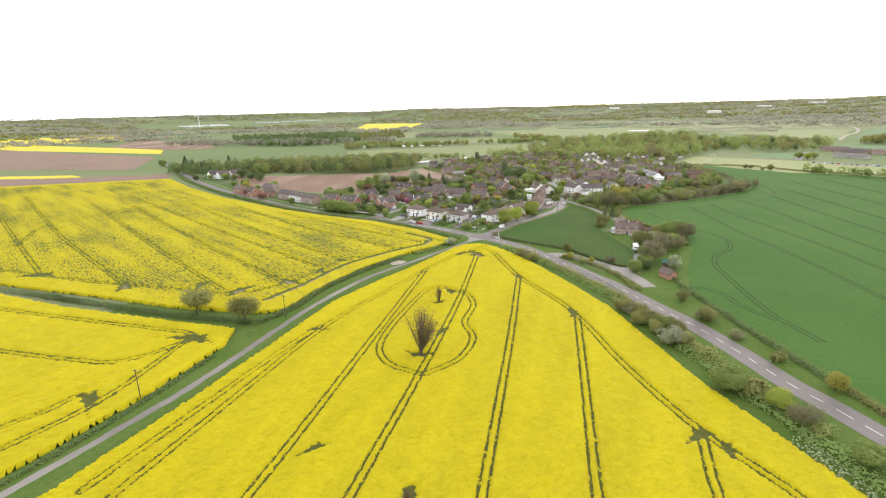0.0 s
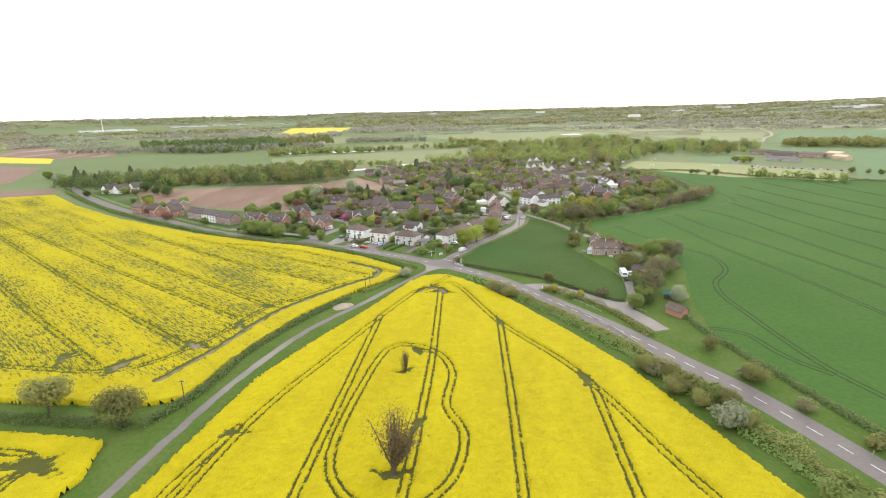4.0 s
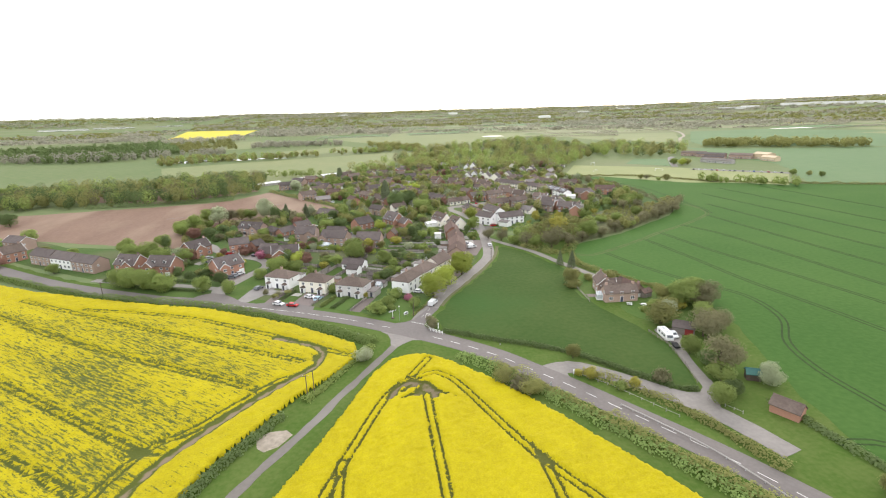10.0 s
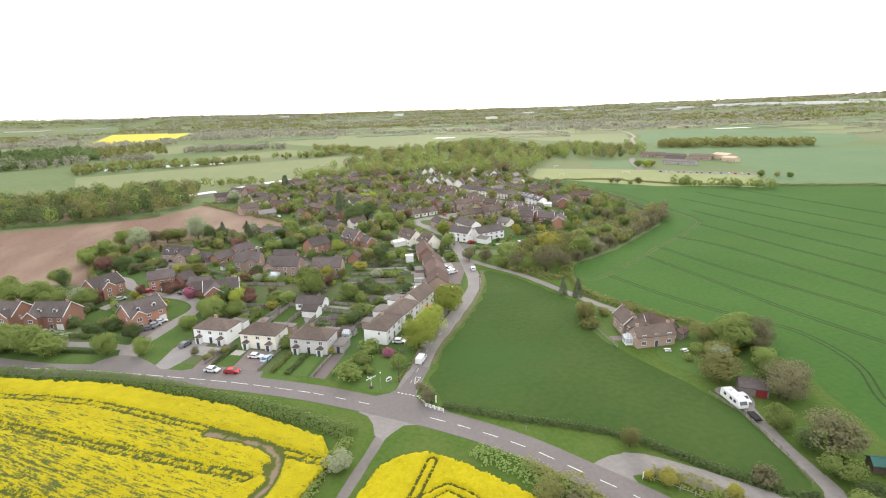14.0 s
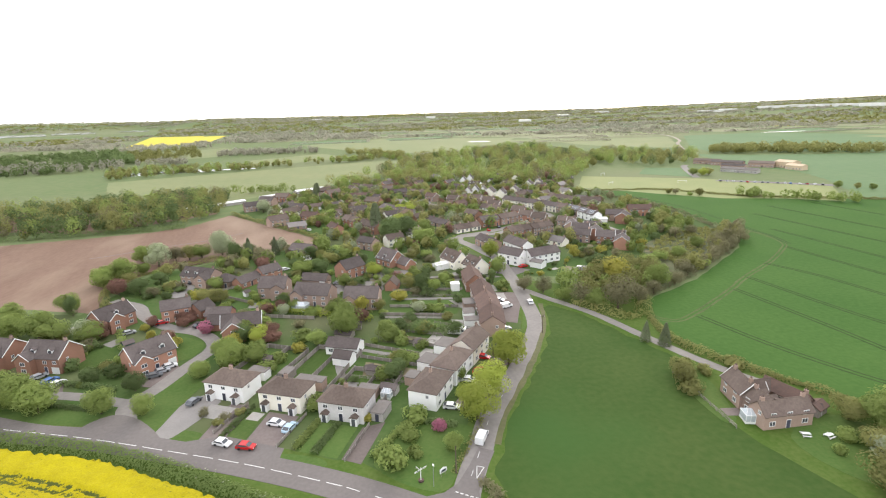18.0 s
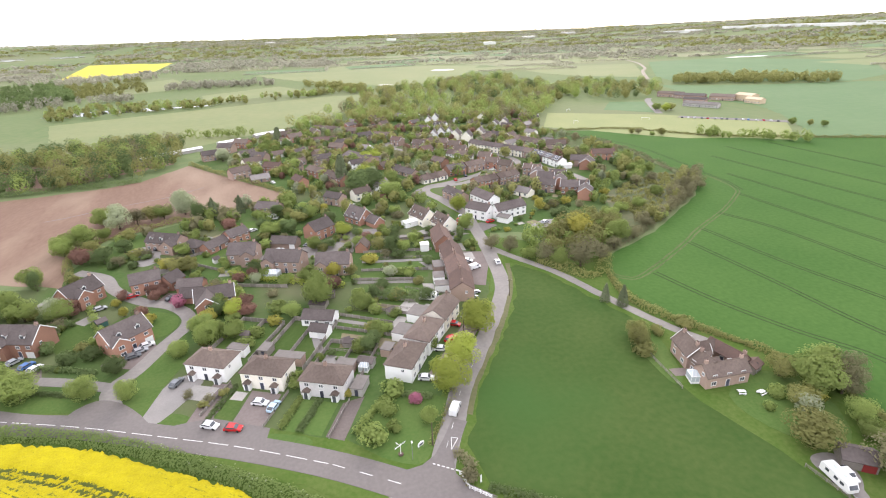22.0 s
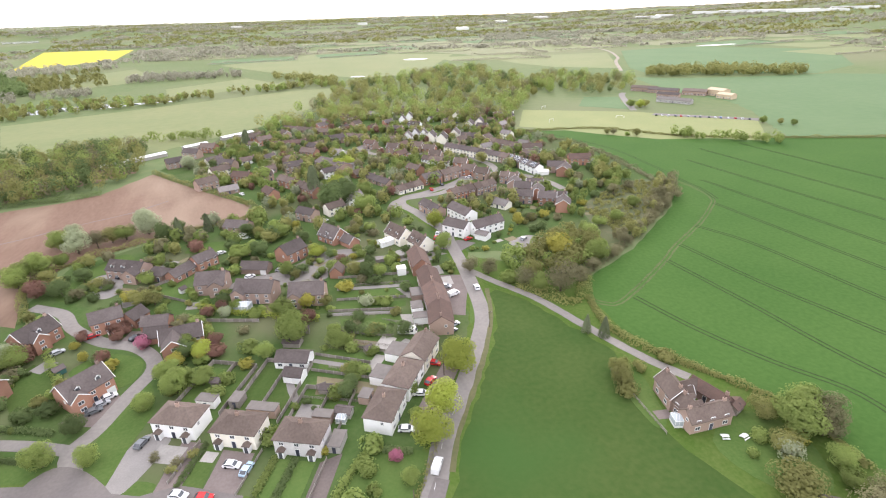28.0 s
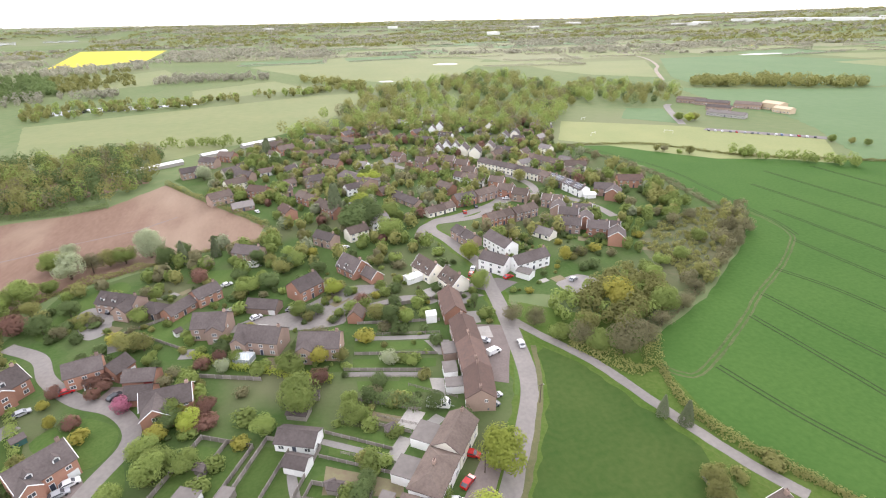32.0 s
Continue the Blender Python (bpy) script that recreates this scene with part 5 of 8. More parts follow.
# ---- more houses filling the village ----
HOUSES = [(o.location.x, o.location.y) for o in scene.objects if o.parent is None and o.get("category") in ("house", "building")]
ROADS = [[tuple(p) for p in smooth_line(r, 6)] for r in (MAIN, STREET, LANE, CUL)]


def road_gap(x, y):
    return min(float(distance_to(np.array([x]), np.array([y]), r)[0]) for r in ROADS)

# ---- houses of the village centre ----
M["panel"] = material("dark_solar_glass", (0.03, 0.035, 0.05), (0.05, 0.055, 0.07), 1.0, 0.3, rough=0.15, bump=0, spec=0.6)


def row(x0, y0, x1, y1, n, wall, roof, text, eaves=4.6, rise=2.2, depth=7.0, storeys=2, trim=False, dormers=0, category="house"):
    """A terrace: n houses side by side from one end of the ridge to the other."""
    ang = math.degrees(math.atan2(y1 - y0, x1 - x0))
    ang = ang - 180 if ang > 90 else ang + 180 if ang < -90 else ang
    length = math.hypot(x1 - x0, y1 - y0) / n
    for k in range(n):
        t = (k + 0.5) / n
        x, y = x0 + (x1 - x0) * t, y0 + (y1 - y0) * t
        h = house(x, y, ang, length - 0.3, depth, wall, "slate" if roof == "solar" else roof, eaves=eaves - 0.15 * (k % 2), rise=rise, storeys=storeys, label=text, near=False, trim=trim, dormers=dormers, group="village terrace" if n > 2 else "", category=category)
        if roof == "solar":
            slope = math.degrees(math.atan2(rise, depth / 2))
            for q in range(4):
                for up in (0.24, 0.68):
                    p = part("solar_panel", Shape().box(-0.62, -0.75, 0, 0.62, 0.75, 0.06).mesh("solar_panel", M["panel"]), h, m=pose((q - 1.5) * 1.5, -depth / 2 * (1 - up), eaves + rise * up + 0.26, slope, 0, 0))
                    part("panel_frame", Shape().box(-0.68, -0.82, 0.01, 0.68, -0.75, 0.09).box(-0.68, 0.75, 0.01, 0.68, 0.82, 0.09).box(-0.68, -0.75, 0.01, -0.62, 0.75, 0.09).box(0.62, -0.75, 0.01, 0.68, 0.75, 0.09).mesh("panel_frame", M["white"]), p)


VILLAGE_ROADS = ([(39.4, 403.8), (44.8, 414.3), (52.7, 418.2), (61.9, 418.5), (76.4, 421), (93.3, 436), (108.3, 441.2), (122, 445), (131, 436), (138, 425), (142, 412), (143, 398)], [(122, 447.5), (124.2, 464.6), (118.6, 483.6), (106, 496), (88.7, 512), (58.1, 524), (49.5, 540)])
for line in VILLAGE_ROADS:
    ribbon("village_road", line, 5.0, 0.07, M["lane"], "pale tarmac road between the village houses", "road")
    ROADS.append([tuple(p) for p in smooth_line(line, 6)])
row(108.6, 511.4, 134.5, 468.3, 8, "render_cream", "slate", "cream terraced village house with grey roof", eaves=4.6, rise=2.2, depth=7.0, storeys=2)
row(135.2, 468.0, 136.9, 459.5, 1, "brown_brick", "tile", "brown-brick house at the end of the terrace", eaves=4.6, rise=2.2, depth=7.0, storeys=2)
row(137.5, 463.2, 141.8, 449.0, 2, "brown_brick", "solar", "brown-brick house with rows of roof panels", eaves=4.6, rise=2.2, depth=7.0, storeys=2)
row(141.5, 447.8, 144.3, 430.6, 2, "render_white", "solar", "pale house with rows of roof panels", eaves=4.6, rise=2.2, depth=7.0, storeys=2)
row(144.7, 513.7, 157.3, 487.9, 4, "brown_brick", "tile", "brown-brick terraced village house", eaves=4.6, rise=2.2, depth=7.0, storeys=2)
row(74.4, 405.9, 89.3, 409.5, 3, "brick", "tile", "red-brick terraced village house", eaves=4.6, rise=2.2, depth=7.0, storeys=2)
row(89.9, 409.3, 104.5, 414.4, 3, "brown_brick", "tile", "brown-brick terraced village house", eaves=4.6, rise=2.2, depth=7.0, storeys=2)
row(67.6, 439.4, 80.2, 442.4, 2, "brick", "slate", "red-brick semi-detached village house", eaves=4.6, rise=2.2, depth=7.0, storeys=2)
row(80.8, 442.2, 95.1, 448.4, 2, "brown_brick", "tile", "brown-brick semi-detached village house", eaves=4.6, rise=2.2, depth=7.0, storeys=2)
row(48.4, 428.7, 65.4, 435.2, 3, "render_cream", "tile", "cream village bungalow with brown roof", eaves=2.6, rise=2.2, depth=7.0, storeys=1)
row(39.2, 463.7, 48.6, 442.8, 3, "brown_brick", "slate", "brown-brick bungalow with dark roof", eaves=2.6, rise=2.2, depth=7.0, storeys=1)
row(82.0, 483.7, 97.0, 468.1, 4, "render_white", "tile", "white rendered terraced village house", eaves=4.6, rise=2.2, depth=7.0, storeys=2)
row(114.8, 425.6, 123.6, 418.6, 2, "brown_brick", "tile", "brown-brick house with white gable trim", eaves=4.6, rise=2.2, depth=7.0, storeys=2, trim=True)
house(116.2, 409.6, 58, 9.5, 7.4, "brown_brick", "slate", eaves=4.6, rise=2.6, storeys=2, label="gabled brick house with white bargeboards at the village edge", near=False, trim=True)
house(117.2, 400.3, -30, 9.5, 7.4, "brown_brick", "slate", eaves=4.6, rise=2.6, storeys=2, label="gabled brick house with white bargeboards at the village edge", near=False, trim=True)
house(126.2, 402.6, -30, 9.5, 7.4, "brown_brick", "slate", eaves=4.6, rise=2.6, storeys=2, label="gabled brick house with white bargeboards at the village edge", near=False, trim=True)
house(111.5, 387.3, -30, 9.5, 7.4, "brown_brick", "slate", eaves=4.6, rise=2.6, storeys=2, label="gabled brick house with white bargeboards at the village edge", near=False, trim=True)
house(121.3, 390.5, 58, 9.5, 7.4, "brick", "slate", eaves=4.6, rise=2.6, storeys=2, label="gabled brick house with white bargeboards at the village edge", near=False, trim=True)
house(121.5, 379.4, -30, 9.5, 7.4, "brick", "slate", eaves=4.6, rise=2.6, storeys=2, label="gabled brick house with white bargeboards at the village edge", near=False, trim=True)
house(126.6, 377.7, -30, 9.5, 7.4, "brick", "slate", eaves=4.6, rise=2.6, storeys=2, label="gabled brick house with white bargeboards at the village edge", near=False, trim=True)
house(124.7, 368.1, 58, 9.5, 7.4, "brick", "slate", eaves=4.6, rise=2.6, storeys=2, label="gabled brick house with white bargeboards at the village edge", near=False, trim=True)
house(102.8, 463.6, -40, 9, 7, "brick", "tile", eaves=4.6, rise=2.6, storeys=2, label="detached red-brick village house with brown tiled roof", near=False, trim=True)
house(102.1, 447.1, -40, 9, 7, "brick", "tile", eaves=4.6, rise=2.6, storeys=2, label="detached red-brick village house with brown tiled roof", near=False, trim=True)
house(106.8, 436.7, -40, 9, 7, "brown_brick", "tile", eaves=4.6, rise=2.6, storeys=2, label="detached brown-brick village house with brown tiled roof", near=False, trim=True)
house(70.3, 524.9, -40, 9, 7, "brown_brick", "tile", eaves=4.6, rise=2.6, storeys=2, label="detached brown-brick village house with brown tiled roof", near=False, trim=True)
house(88.5, 521.7, -40, 9, 7, "brown_brick", "tile", eaves=4.6, rise=2.6, storeys=2, label="detached brown-brick village house with brown tiled roof", near=False, trim=True)
house(94.4, 508.4, -40, 9, 7, "brick", "tile", eaves=4.6, rise=2.6, storeys=2, label="detached red-brick village house with brown tiled roof", near=False, trim=True)
house(93.5, 490.8, -40, 9, 7, "brown_brick", "tile", eaves=4.6, rise=2.6, storeys=2, label="detached brown-brick village house with brown tiled roof", near=False, trim=True)
house(90.1, 555.2, 70, 9, 6.5, "render_white", "slate", eaves=4.6, rise=3.8, storeys=2, label="white gabled house with steep dark roof", near=False, trim=True)
house(98.9, 564.0, 70, 9, 6.5, "render_white", "slate", eaves=4.6, rise=3.8, storeys=2, label="white gabled house with steep dark roof", near=False, trim=True)
house(104.5, 557.9, 70, 9, 6.5, "render_white", "slate", eaves=4.6, rise=3.8, storeys=2, label="white gabled house with steep dark roof", near=False, trim=True)
house(103.9, 627.5, 70, 9, 6.5, "render_white", "slate", eaves=4.6, rise=3.8, storeys=2, label="white gabled house with steep dark roof", near=False, trim=True)
house(114.1, 640.1, 70, 9, 6.5, "render_white", "slate", eaves=4.6, rise=3.8, storeys=2, label="white gabled house with steep dark roof", near=False, trim=True)
row(103.9, 604.5, 113.1, 596.3, 3, "render_white", "slate", "white cottage with dark roof and dormers", eaves=4.6, rise=2.2, depth=7.0, storeys=2, dormers=1)
house(153.8, 578.9, 60, 11, 8, "render_white", "slate", eaves=4.6, rise=3.6, storeys=2, label="large pale house with white gables among trees", near=False, trim=True)
house(165.7, 584.0, 60, 11, 8, "render_cream", "slate", eaves=4.6, rise=3.6, storeys=2, label="large pale house with white gables among trees", near=False, trim=True)
house(157.9, 623.5, 60, 11, 8, "render_cream", "slate", eaves=4.6, rise=3.6, storeys=2, label="large pale house with white gables among trees", near=False, trim=True)
house(114.6, 538.8, 60, 11, 8, "render_cream", "slate", eaves=4.6, rise=3.6, storeys=2, label="large pale house with white gables among trees", near=False, trim=True)
house(129.2, 549.0, 60, 11, 8, "render_cream", "slate", eaves=4.6, rise=3.6, storeys=2, label="large pale house with white gables among trees", near=False, trim=True)
house(108.0, 548.8, 60, 11, 8, "render_cream", "slate", eaves=4.6, rise=3.6, storeys=2, label="large pale house with white gables among trees", near=False, trim=True)
row(134.5, 548.1, 147.8, 539.4, 2, "brown_brick", "slate", "long low bungalow with dark roof", eaves=2.6, rise=2.2, depth=7.0, storeys=1)
house(157.7, 422.8, 50, 10, 8, "brick", "slate", eaves=4.6, rise=2.6, storeys=2, label="red-brick gabled house beside the field", near=False, trim=True)
house(180.2, 440.8, -20, 15, 8, "brick", "redtile", eaves=4.6, rise=2.6, storeys=2, label="red-brick house with tiled roof beside the field", near=False)
house(156.9, 430.8, -30, 12, 7, "brown_brick", "slate", eaves=4.6, rise=2.6, storeys=2, label="brown-brick house beside the field", near=False)
house(146.0, 429.3, -10, 7, 5, "render_white", "metal_white", eaves=2.4, rise=0.6, storeys=1, label="small white flat garage", near=False, chimneys=0, windows=False, name="garage", category="garage")
house(165.2, 480.5, -25, 14, 7, "render_cream", "tile", eaves=4.6, rise=2.6, storeys=2, label="cream house beside the wheat field", near=False)
house(-85.0, 549.9, 20, 13, 7.5, "brown_brick", "slate", eaves=4.6, rise=2.6, storeys=2, label="brown-brick house with pitched roof on the village's west side", near=False)
house(-76.4, 574.9, -30, 13, 7.5, "brown_brick", "slate", eaves=4.6, rise=2.6, storeys=2, label="brown-brick house with pitched roof on the village's west side", near=False)
house(-65.4, 588.4, -30, 13, 7.5, "brick", "tile", eaves=4.6, rise=2.6, storeys=2, label="red-brick house with pitched roof on the village's west side", near=False)
house(-49.2, 529.0, -35, 13, 7.5, "brown_brick", "slate", eaves=4.6, rise=2.6, storeys=2, label="brown-brick house with pitched roof on the village's west side", near=False)
house(-53.4, 511.9, 30, 13, 7.5, "render_cream", "tile", eaves=4.6, rise=2.6, storeys=2, label="cream house with pitched roof on the village's west side", near=False)
house(-38.2, 491.2, -35, 13, 7.5, "brick", "redtile", eaves=4.6, rise=2.6, storeys=2, label="red-brick house with pitched roof on the village's west side", near=False)
house(-59.8, 486.3, 30, 13, 7.5, "brown_brick", "tile", eaves=4.6, rise=2.6, storeys=2, label="brown-brick house with pitched roof on the village's west side", near=False)
house(-31.7, 611.3, 25, 13, 7.5, "brick", "tile", eaves=4.6, rise=2.6, storeys=2, label="red-brick house with pitched roof on the village's west side", near=False)
house(-23.3, 596.0, 25, 13, 7.5, "brick", "tile", eaves=4.6, rise=2.6, storeys=2, label="red-brick house with pitched roof on the village's west side", near=False)
house(8.6, 538.5, -40, 13, 7.5, "brick", "tile", eaves=4.6, rise=2.6, storeys=2, label="red-brick house with pitched roof on the village's west side", near=False)
house(33.8, 575.5, 20, 13, 7.5, "brown_brick", "slate", eaves=4.6, rise=2.6, storeys=2, label="brown-brick house with pitched roof on the village's west side", near=False)
house(-5.4, 503.2, 10, 13, 7.5, "brown_brick", "slate", eaves=4.6, rise=2.6, storeys=2, label="brown-brick house with pitched roof on the village's west side", near=False)
row(-15.0, 475.6, -6.0, 462.0, 2, "brick", "tile", "red-brick semi-detached house with long garden", eaves=4.6, rise=2.2, depth=7.0, storeys=2)
row(-4.4, 457.5, 4.5, 439.4, 3, "brick", "tile", "red-brick semi-detached house with long garden", eaves=4.6, rise=2.2, depth=7.0, storeys=2)
row(-4.5, 647.3, 37.9, 608.3, 7, "brown_brick", "tile", "brown-brick bungalow in a long row", eaves=2.6, rise=2.2, depth=7.0, storeys=1)
row(-17.2, 583.3, 10.3, 581.0, 4, "brown_brick", "redtile", "brown-roofed bungalow in a row", eaves=2.6, rise=2.2, depth=7.0, storeys=1)
row(14.4, 509.8, 27.4, 484.4, 1, "brown_brick", "slate", "long dark-roofed village hall", eaves=4.6, rise=2.2, depth=12, storeys=2, category="building")
house(32.0, 494.8, -30, 9, 7, "render_white", "flatroof", eaves=3.2, rise=0.6, storeys=1, label="white flat-roofed annexe of the hall", near=False)
row(56.8, 398.5, 61.1, 382.8, 2, "brown_brick", "slate", "brown-brick cottage with grey roof beside the inn", eaves=4, rise=2.2, depth=7.0, storeys=2)
row(44.5, 588.7, 60.3, 574.8, 3, "brown_brick", "tile", "low brown-roofed house among trees", eaves=2.6, rise=2.2, depth=7.0, storeys=1)
HOUSES = [(o.location.x, o.location.y) for o in scene.objects if o.parent is None and o.get("category") in ("house", "building", "garage", "outbuilding")]
rng = np.random.default_rng(21)
VILLAGE = [(-60, 470), (-30, 445), (0, 400), (45, 425), (70, 395), (120, 350), (150, 400), (185, 555), (225, 645), (130, 690), (0, 660), (-60, 600)]
tries = added = 0
while tries < 5000 and added < 62:
    tries += 1
    x, y = rng.uniform(-65, 225), rng.uniform(380, 690)
    if not inside(np.array(x), np.array(y), VILLAGE) or min(math.hypot(x - a, y - b) for a, b in HOUSES) < 13.5 or road_gap(x, y) < 9:
        continue
    added += 1
    HOUSES.append((x, y))
    low = rng.uniform() < 0.45
    wl = ("brown_brick", "brick", "render_cream", "render_white")[int(rng.choice(4, p=(0.5, 0.2, 0.15, 0.15)))]
    # greytile is the roof colour with haze painted in
    rf = ("greytile", "tile", "slate", "redtile")[int(rng.choice(4, p=(0.15, 0.45, 0.25, 0.15)))]
    ang = (-58 if noise.noise((x * 0.015, y * 0.015, 4)) > 0 else 28) + rng.uniform(-12, 12)
    text = {"brown_brick": "brown-brick", "brick": "red-brick", "render_cream": "cream rendered", "render_white": "white rendered"}[wl] + (" bungalow" if low else " house") + " with " + {"tile": "brown tiled", "greytile": "weathered grey", "redtile": "red tiled", "slate": "dark slate"}[rf] + " roof"
    house(x, y, ang, rng.uniform(8, 12), 6.6, wl, rf, eaves=2.5 if low else 4.4, rise=2.2, storeys=1 if low else 2, label=text + " in the village", near=False, trim=rng.uniform() < 0.3)

# ---- trees and shrubs ----
tree(-94.7, 89.6, "oak", 10.8, 1.25)
tree(-72.9, 84.1, "oak", 10.2, 1.2)
tree(-7.7, 66.6, "bare", 14.3, 1.15)
tree(-8.7, 106.4, "bare", 6.6, 0.80)
tree(1.5, 7.6, "bare", 4.4, 1.15)
tree(73.0, 56.7, "spring", 7.7, 1.49)
tree(78.1, 54.6, "olivebush", 4.2, 1.38)
tree(81.3, 48.9, "lime", 5.5, 1.26)
tree(83.7, 42.6, "grey", 6.6, 1.38)
tree(98.3, 58.9, "gold", 5.5, 1.26)
tree(65.3, 81.3, "blossom", 6.6, 1.15)
tree(59.2, 95.1, "olive", 5.5, 1.26)
tree(56.9, 106.9, "olive", 5.5, 1.26)
tree(63.0, 89.0, "olive", 5.5, 1.15)
tree(81.2, 101.7, "greybush", 3.2, 1.38)
tree(86.3, 87.2, "greybush", 3.2, 1.15)
tree(91.8, 73.4, "olivebush", 3.2, 1.15)
tree(89.5, 29.5, "spring", 6.6, 1.38)
tree(79.1, 118.3, "olive", 5.0, 1.26)
tree(82.2, 100.0, "olive", 6.1, 1.38)
tree(55.5, 107.6, "olive", 5.0, 1.26)
tree(58.8, 105.3, "greybush", 4.2, 1.38)
tree(61.4, 102.0, "olive", 5.0, 1.38)
tree(64.0, 97.1, "olivebush", 4.2, 1.38)
tree(66.3, 91.8, "spring", 6.1, 1.26)
tree(69.0, 88.4, "olive", 5.5, 1.26)
tree(68.9, 80.5, "olive", 5.5, 1.26)
tree(89.3, 207.3, "olive", 6.1, 1.61)
tree(97.3, 208.8, "spring", 11.0, 1.15)
tree(102.2, 207.1, "grey", 9.9, 1.15)
tree(88.5, 185.8, "grey", 10.5, 1.26)
tree(97.0, 189.5, "grey", 7.7, 1.15)
tree(77.7, 176.4, "spring", 6.1, 1.26)
tree(79.4, 166.1, "grey", 11.0, 1.32)
tree(75.5, 160.3, "spring", 6.6, 1.38)
tree(69.0, 151.4, "spring", 6.1, 1.26)
tree(86.5, 156.5, "pale", 7.0, 1.15)
tree(77.7, 169.0, "dark", 5.0, 1.38)
tree(74.4, 154.2, "dark", 5.0, 1.15)
tree(61.0, 163.6, "greybush", 3.7, 1.15)
tree(43.4, 180.3, "olive", 5.5, 1.03)
tree(43.5, 168.3, "gold", 4.2, 1.15)
tree(52.4, 162.0, "gold", 3.5, 1.15)
tree(48.4, 162.1, "bush", 2.3, 1.15)
tree(41.0, 170.8, "goldbush", 1.9, 1.15)
tree(20.1, 171.2, "olive", 4.6, 1.49)
tree(25.5, 164.3, "olive", 5.0, 1.61)
tree(23.4, 167.5, "greybush", 3.7, 1.38)
tree(6.2, 209.7, "greybush", 2.9, 1.26)
tree(-16.4, 190.9, "blossom", 4.6, 1.21)
tree(73.4, 266.4, "fir", 6.8, 1.10)
tree(77.2, 262.1, "fir", 7.6, 1.15)
tree(67.5, 239.9, "olive", 7.7, 1.03)
tree(70.0, 244.2, "olive", 6.6, 1.26)
tree(67.2, 236.9, "olivebush", 3.7, 1.49)
tree(77.2, 243.9, "olivebush", 2.6, 1.49)
tree(87.5, 245.2, "olivebush", 3.2, 1.61)
tree(94.1, 217.3, "olive", 6.6, 1.49)
tree(98.6, 213.4, "spring", 8.8, 1.38)
tree(104.0, 214.0, "spring", 9.9, 1.26)
tree(106.9, 210.6, "grey", 9.9, 1.26)
tree(88.2, 204.8, "blossom", 5.0, 1.26)
tree(81.0, 196.8, "olive", 8.2, 1.72)
tree(97.1, 198.9, "spring", 6.6, 1.26)
tree(94.6, 194.1, "spring", 5.5, 1.26)
tree(81.2, 208.1, "bush", 2.1, 1.15)
tree(94.4, 208.0, "goldbush", 3.2, 1.38)
tree(87.2, 211.5, "bush", 2.6, 1.49)
tree(89.3, 184.4, "grey", 8.8, 1.38)
tree(92.8, 319.3, "gold", 13.2, 1.15)
tree(79.4, 293.0, "grey", 14.3, 1.15)
tree(106.9, 310.7, "spring", 11.0, 1.15)
tree(93.4, 358.4, "gold", 7.2, 1.03)
tree(53.3, 320.8, "grey", 7.7, 1.26)
tree(59.5, 315.7, "grey", 8.2, 1.15)
tree(63.9, 306.3, "spring", 6.6, 1.38)
tree(69.0, 301.8, "grey", 8.8, 1.26)
tree(72.6, 297.1, "spring", 7.7, 1.38)
tree(89.5, 296.2, "grey", 8.8, 1.26)
tree(99.9, 302.3, "grey", 6.6, 1.38)
tree(115.1, 310.4, "grey", 6.6, 1.38)
tree(126.6, 318.2, "grey", 6.6, 1.38)
tree(140.4, 326.3, "spring", 6.6, 1.26)
tree(155.7, 337.5, "grey", 7.7, 1.26)
tree(171.8, 347.8, "grey", 8.8, 1.26)
tree(188.6, 359.8, "grey", 9.4, 1.26)
tree(181.5, 364.9, "grey", 6.6, 1.38)
tree(161.7, 358.5, "spring", 6.6, 1.38)
tree(141.4, 345.0, "spring", 6.1, 1.49)
tree(129.4, 342.0, "spring", 6.6, 1.38)
tree(163.1, 377.9, "grey", 7.7, 1.26)
tree(176.5, 383.1, "grey", 6.6, 1.38)
tree(119.3, 338.6, "spring", 6.6, 1.38)
tree(189.7, 444.6, "olive", 6.6, 1.26)
tree(183.2, 424.7, "spring", 7.7, 1.15)
tree(26.9, 262.5, "lime", 11.3, 1.20)
tree(17.3, 247.6, "lime", 10.1, 1.08)
tree(10.9, 238.5, "lime", 10.7, 1.08)
tree(2.6, 228.5, "spring", 4.6, 1.2)
tree(1.0, 236.1, "pink", 3.0, 1.15)
tree(-11.0, 225.9, "bush", 4.2, 1.26)
tree(-15.2, 244.1, "goldbush", 2.1, 1.15)
tree(-6.1, 235.1, "bush", 3.2, 1.38)
tree(-3.9, 241.3, "bush", 3.7, 1.38)
tree(-80.7, 263.5, "spring", 8.2, 1.09)
tree(-69.8, 260.2, "spring", 6.6, 1.03)
tree(-76.3, 273.7, "dark", 6.1, 1.26)
tree(-105.1, 273.0, "spring", 9.9, 1.38)
tree(-97.0, 268.3, "spring", 8.8, 1.38)
tree(-112.8, 276.3, "spring", 9.9, 1.38)
tree(-122.0, 320.0, "spring", 11.0, 1.26)
tree(-114.9, 315.8, "spring", 9.9, 1.26)
tree(-105.3, 315.5, "pale", 7.7, 1.26)
tree(-130.9, 322.4, "spring", 9.9, 1.38)
tree(-86.3, 321.1, "red", 4.4, 1.26)
tree(-75.3, 317.1, "red", 4.4, 1.15)
tree(-73.4, 320.7, "red", 4.4, 1.15)
tree(-66.2, 309.7, "pink", 4.6, 1.15)
tree(-52.8, 281.4, "spring", 8.8, 1.15)
tree(-60.5, 277.2, "spring", 5.5, 1.38)
tree(-52.4, 302.3, "spring", 6.6, 1.26)
tree(-44.0, 303.8, "red", 4.4, 1.49)
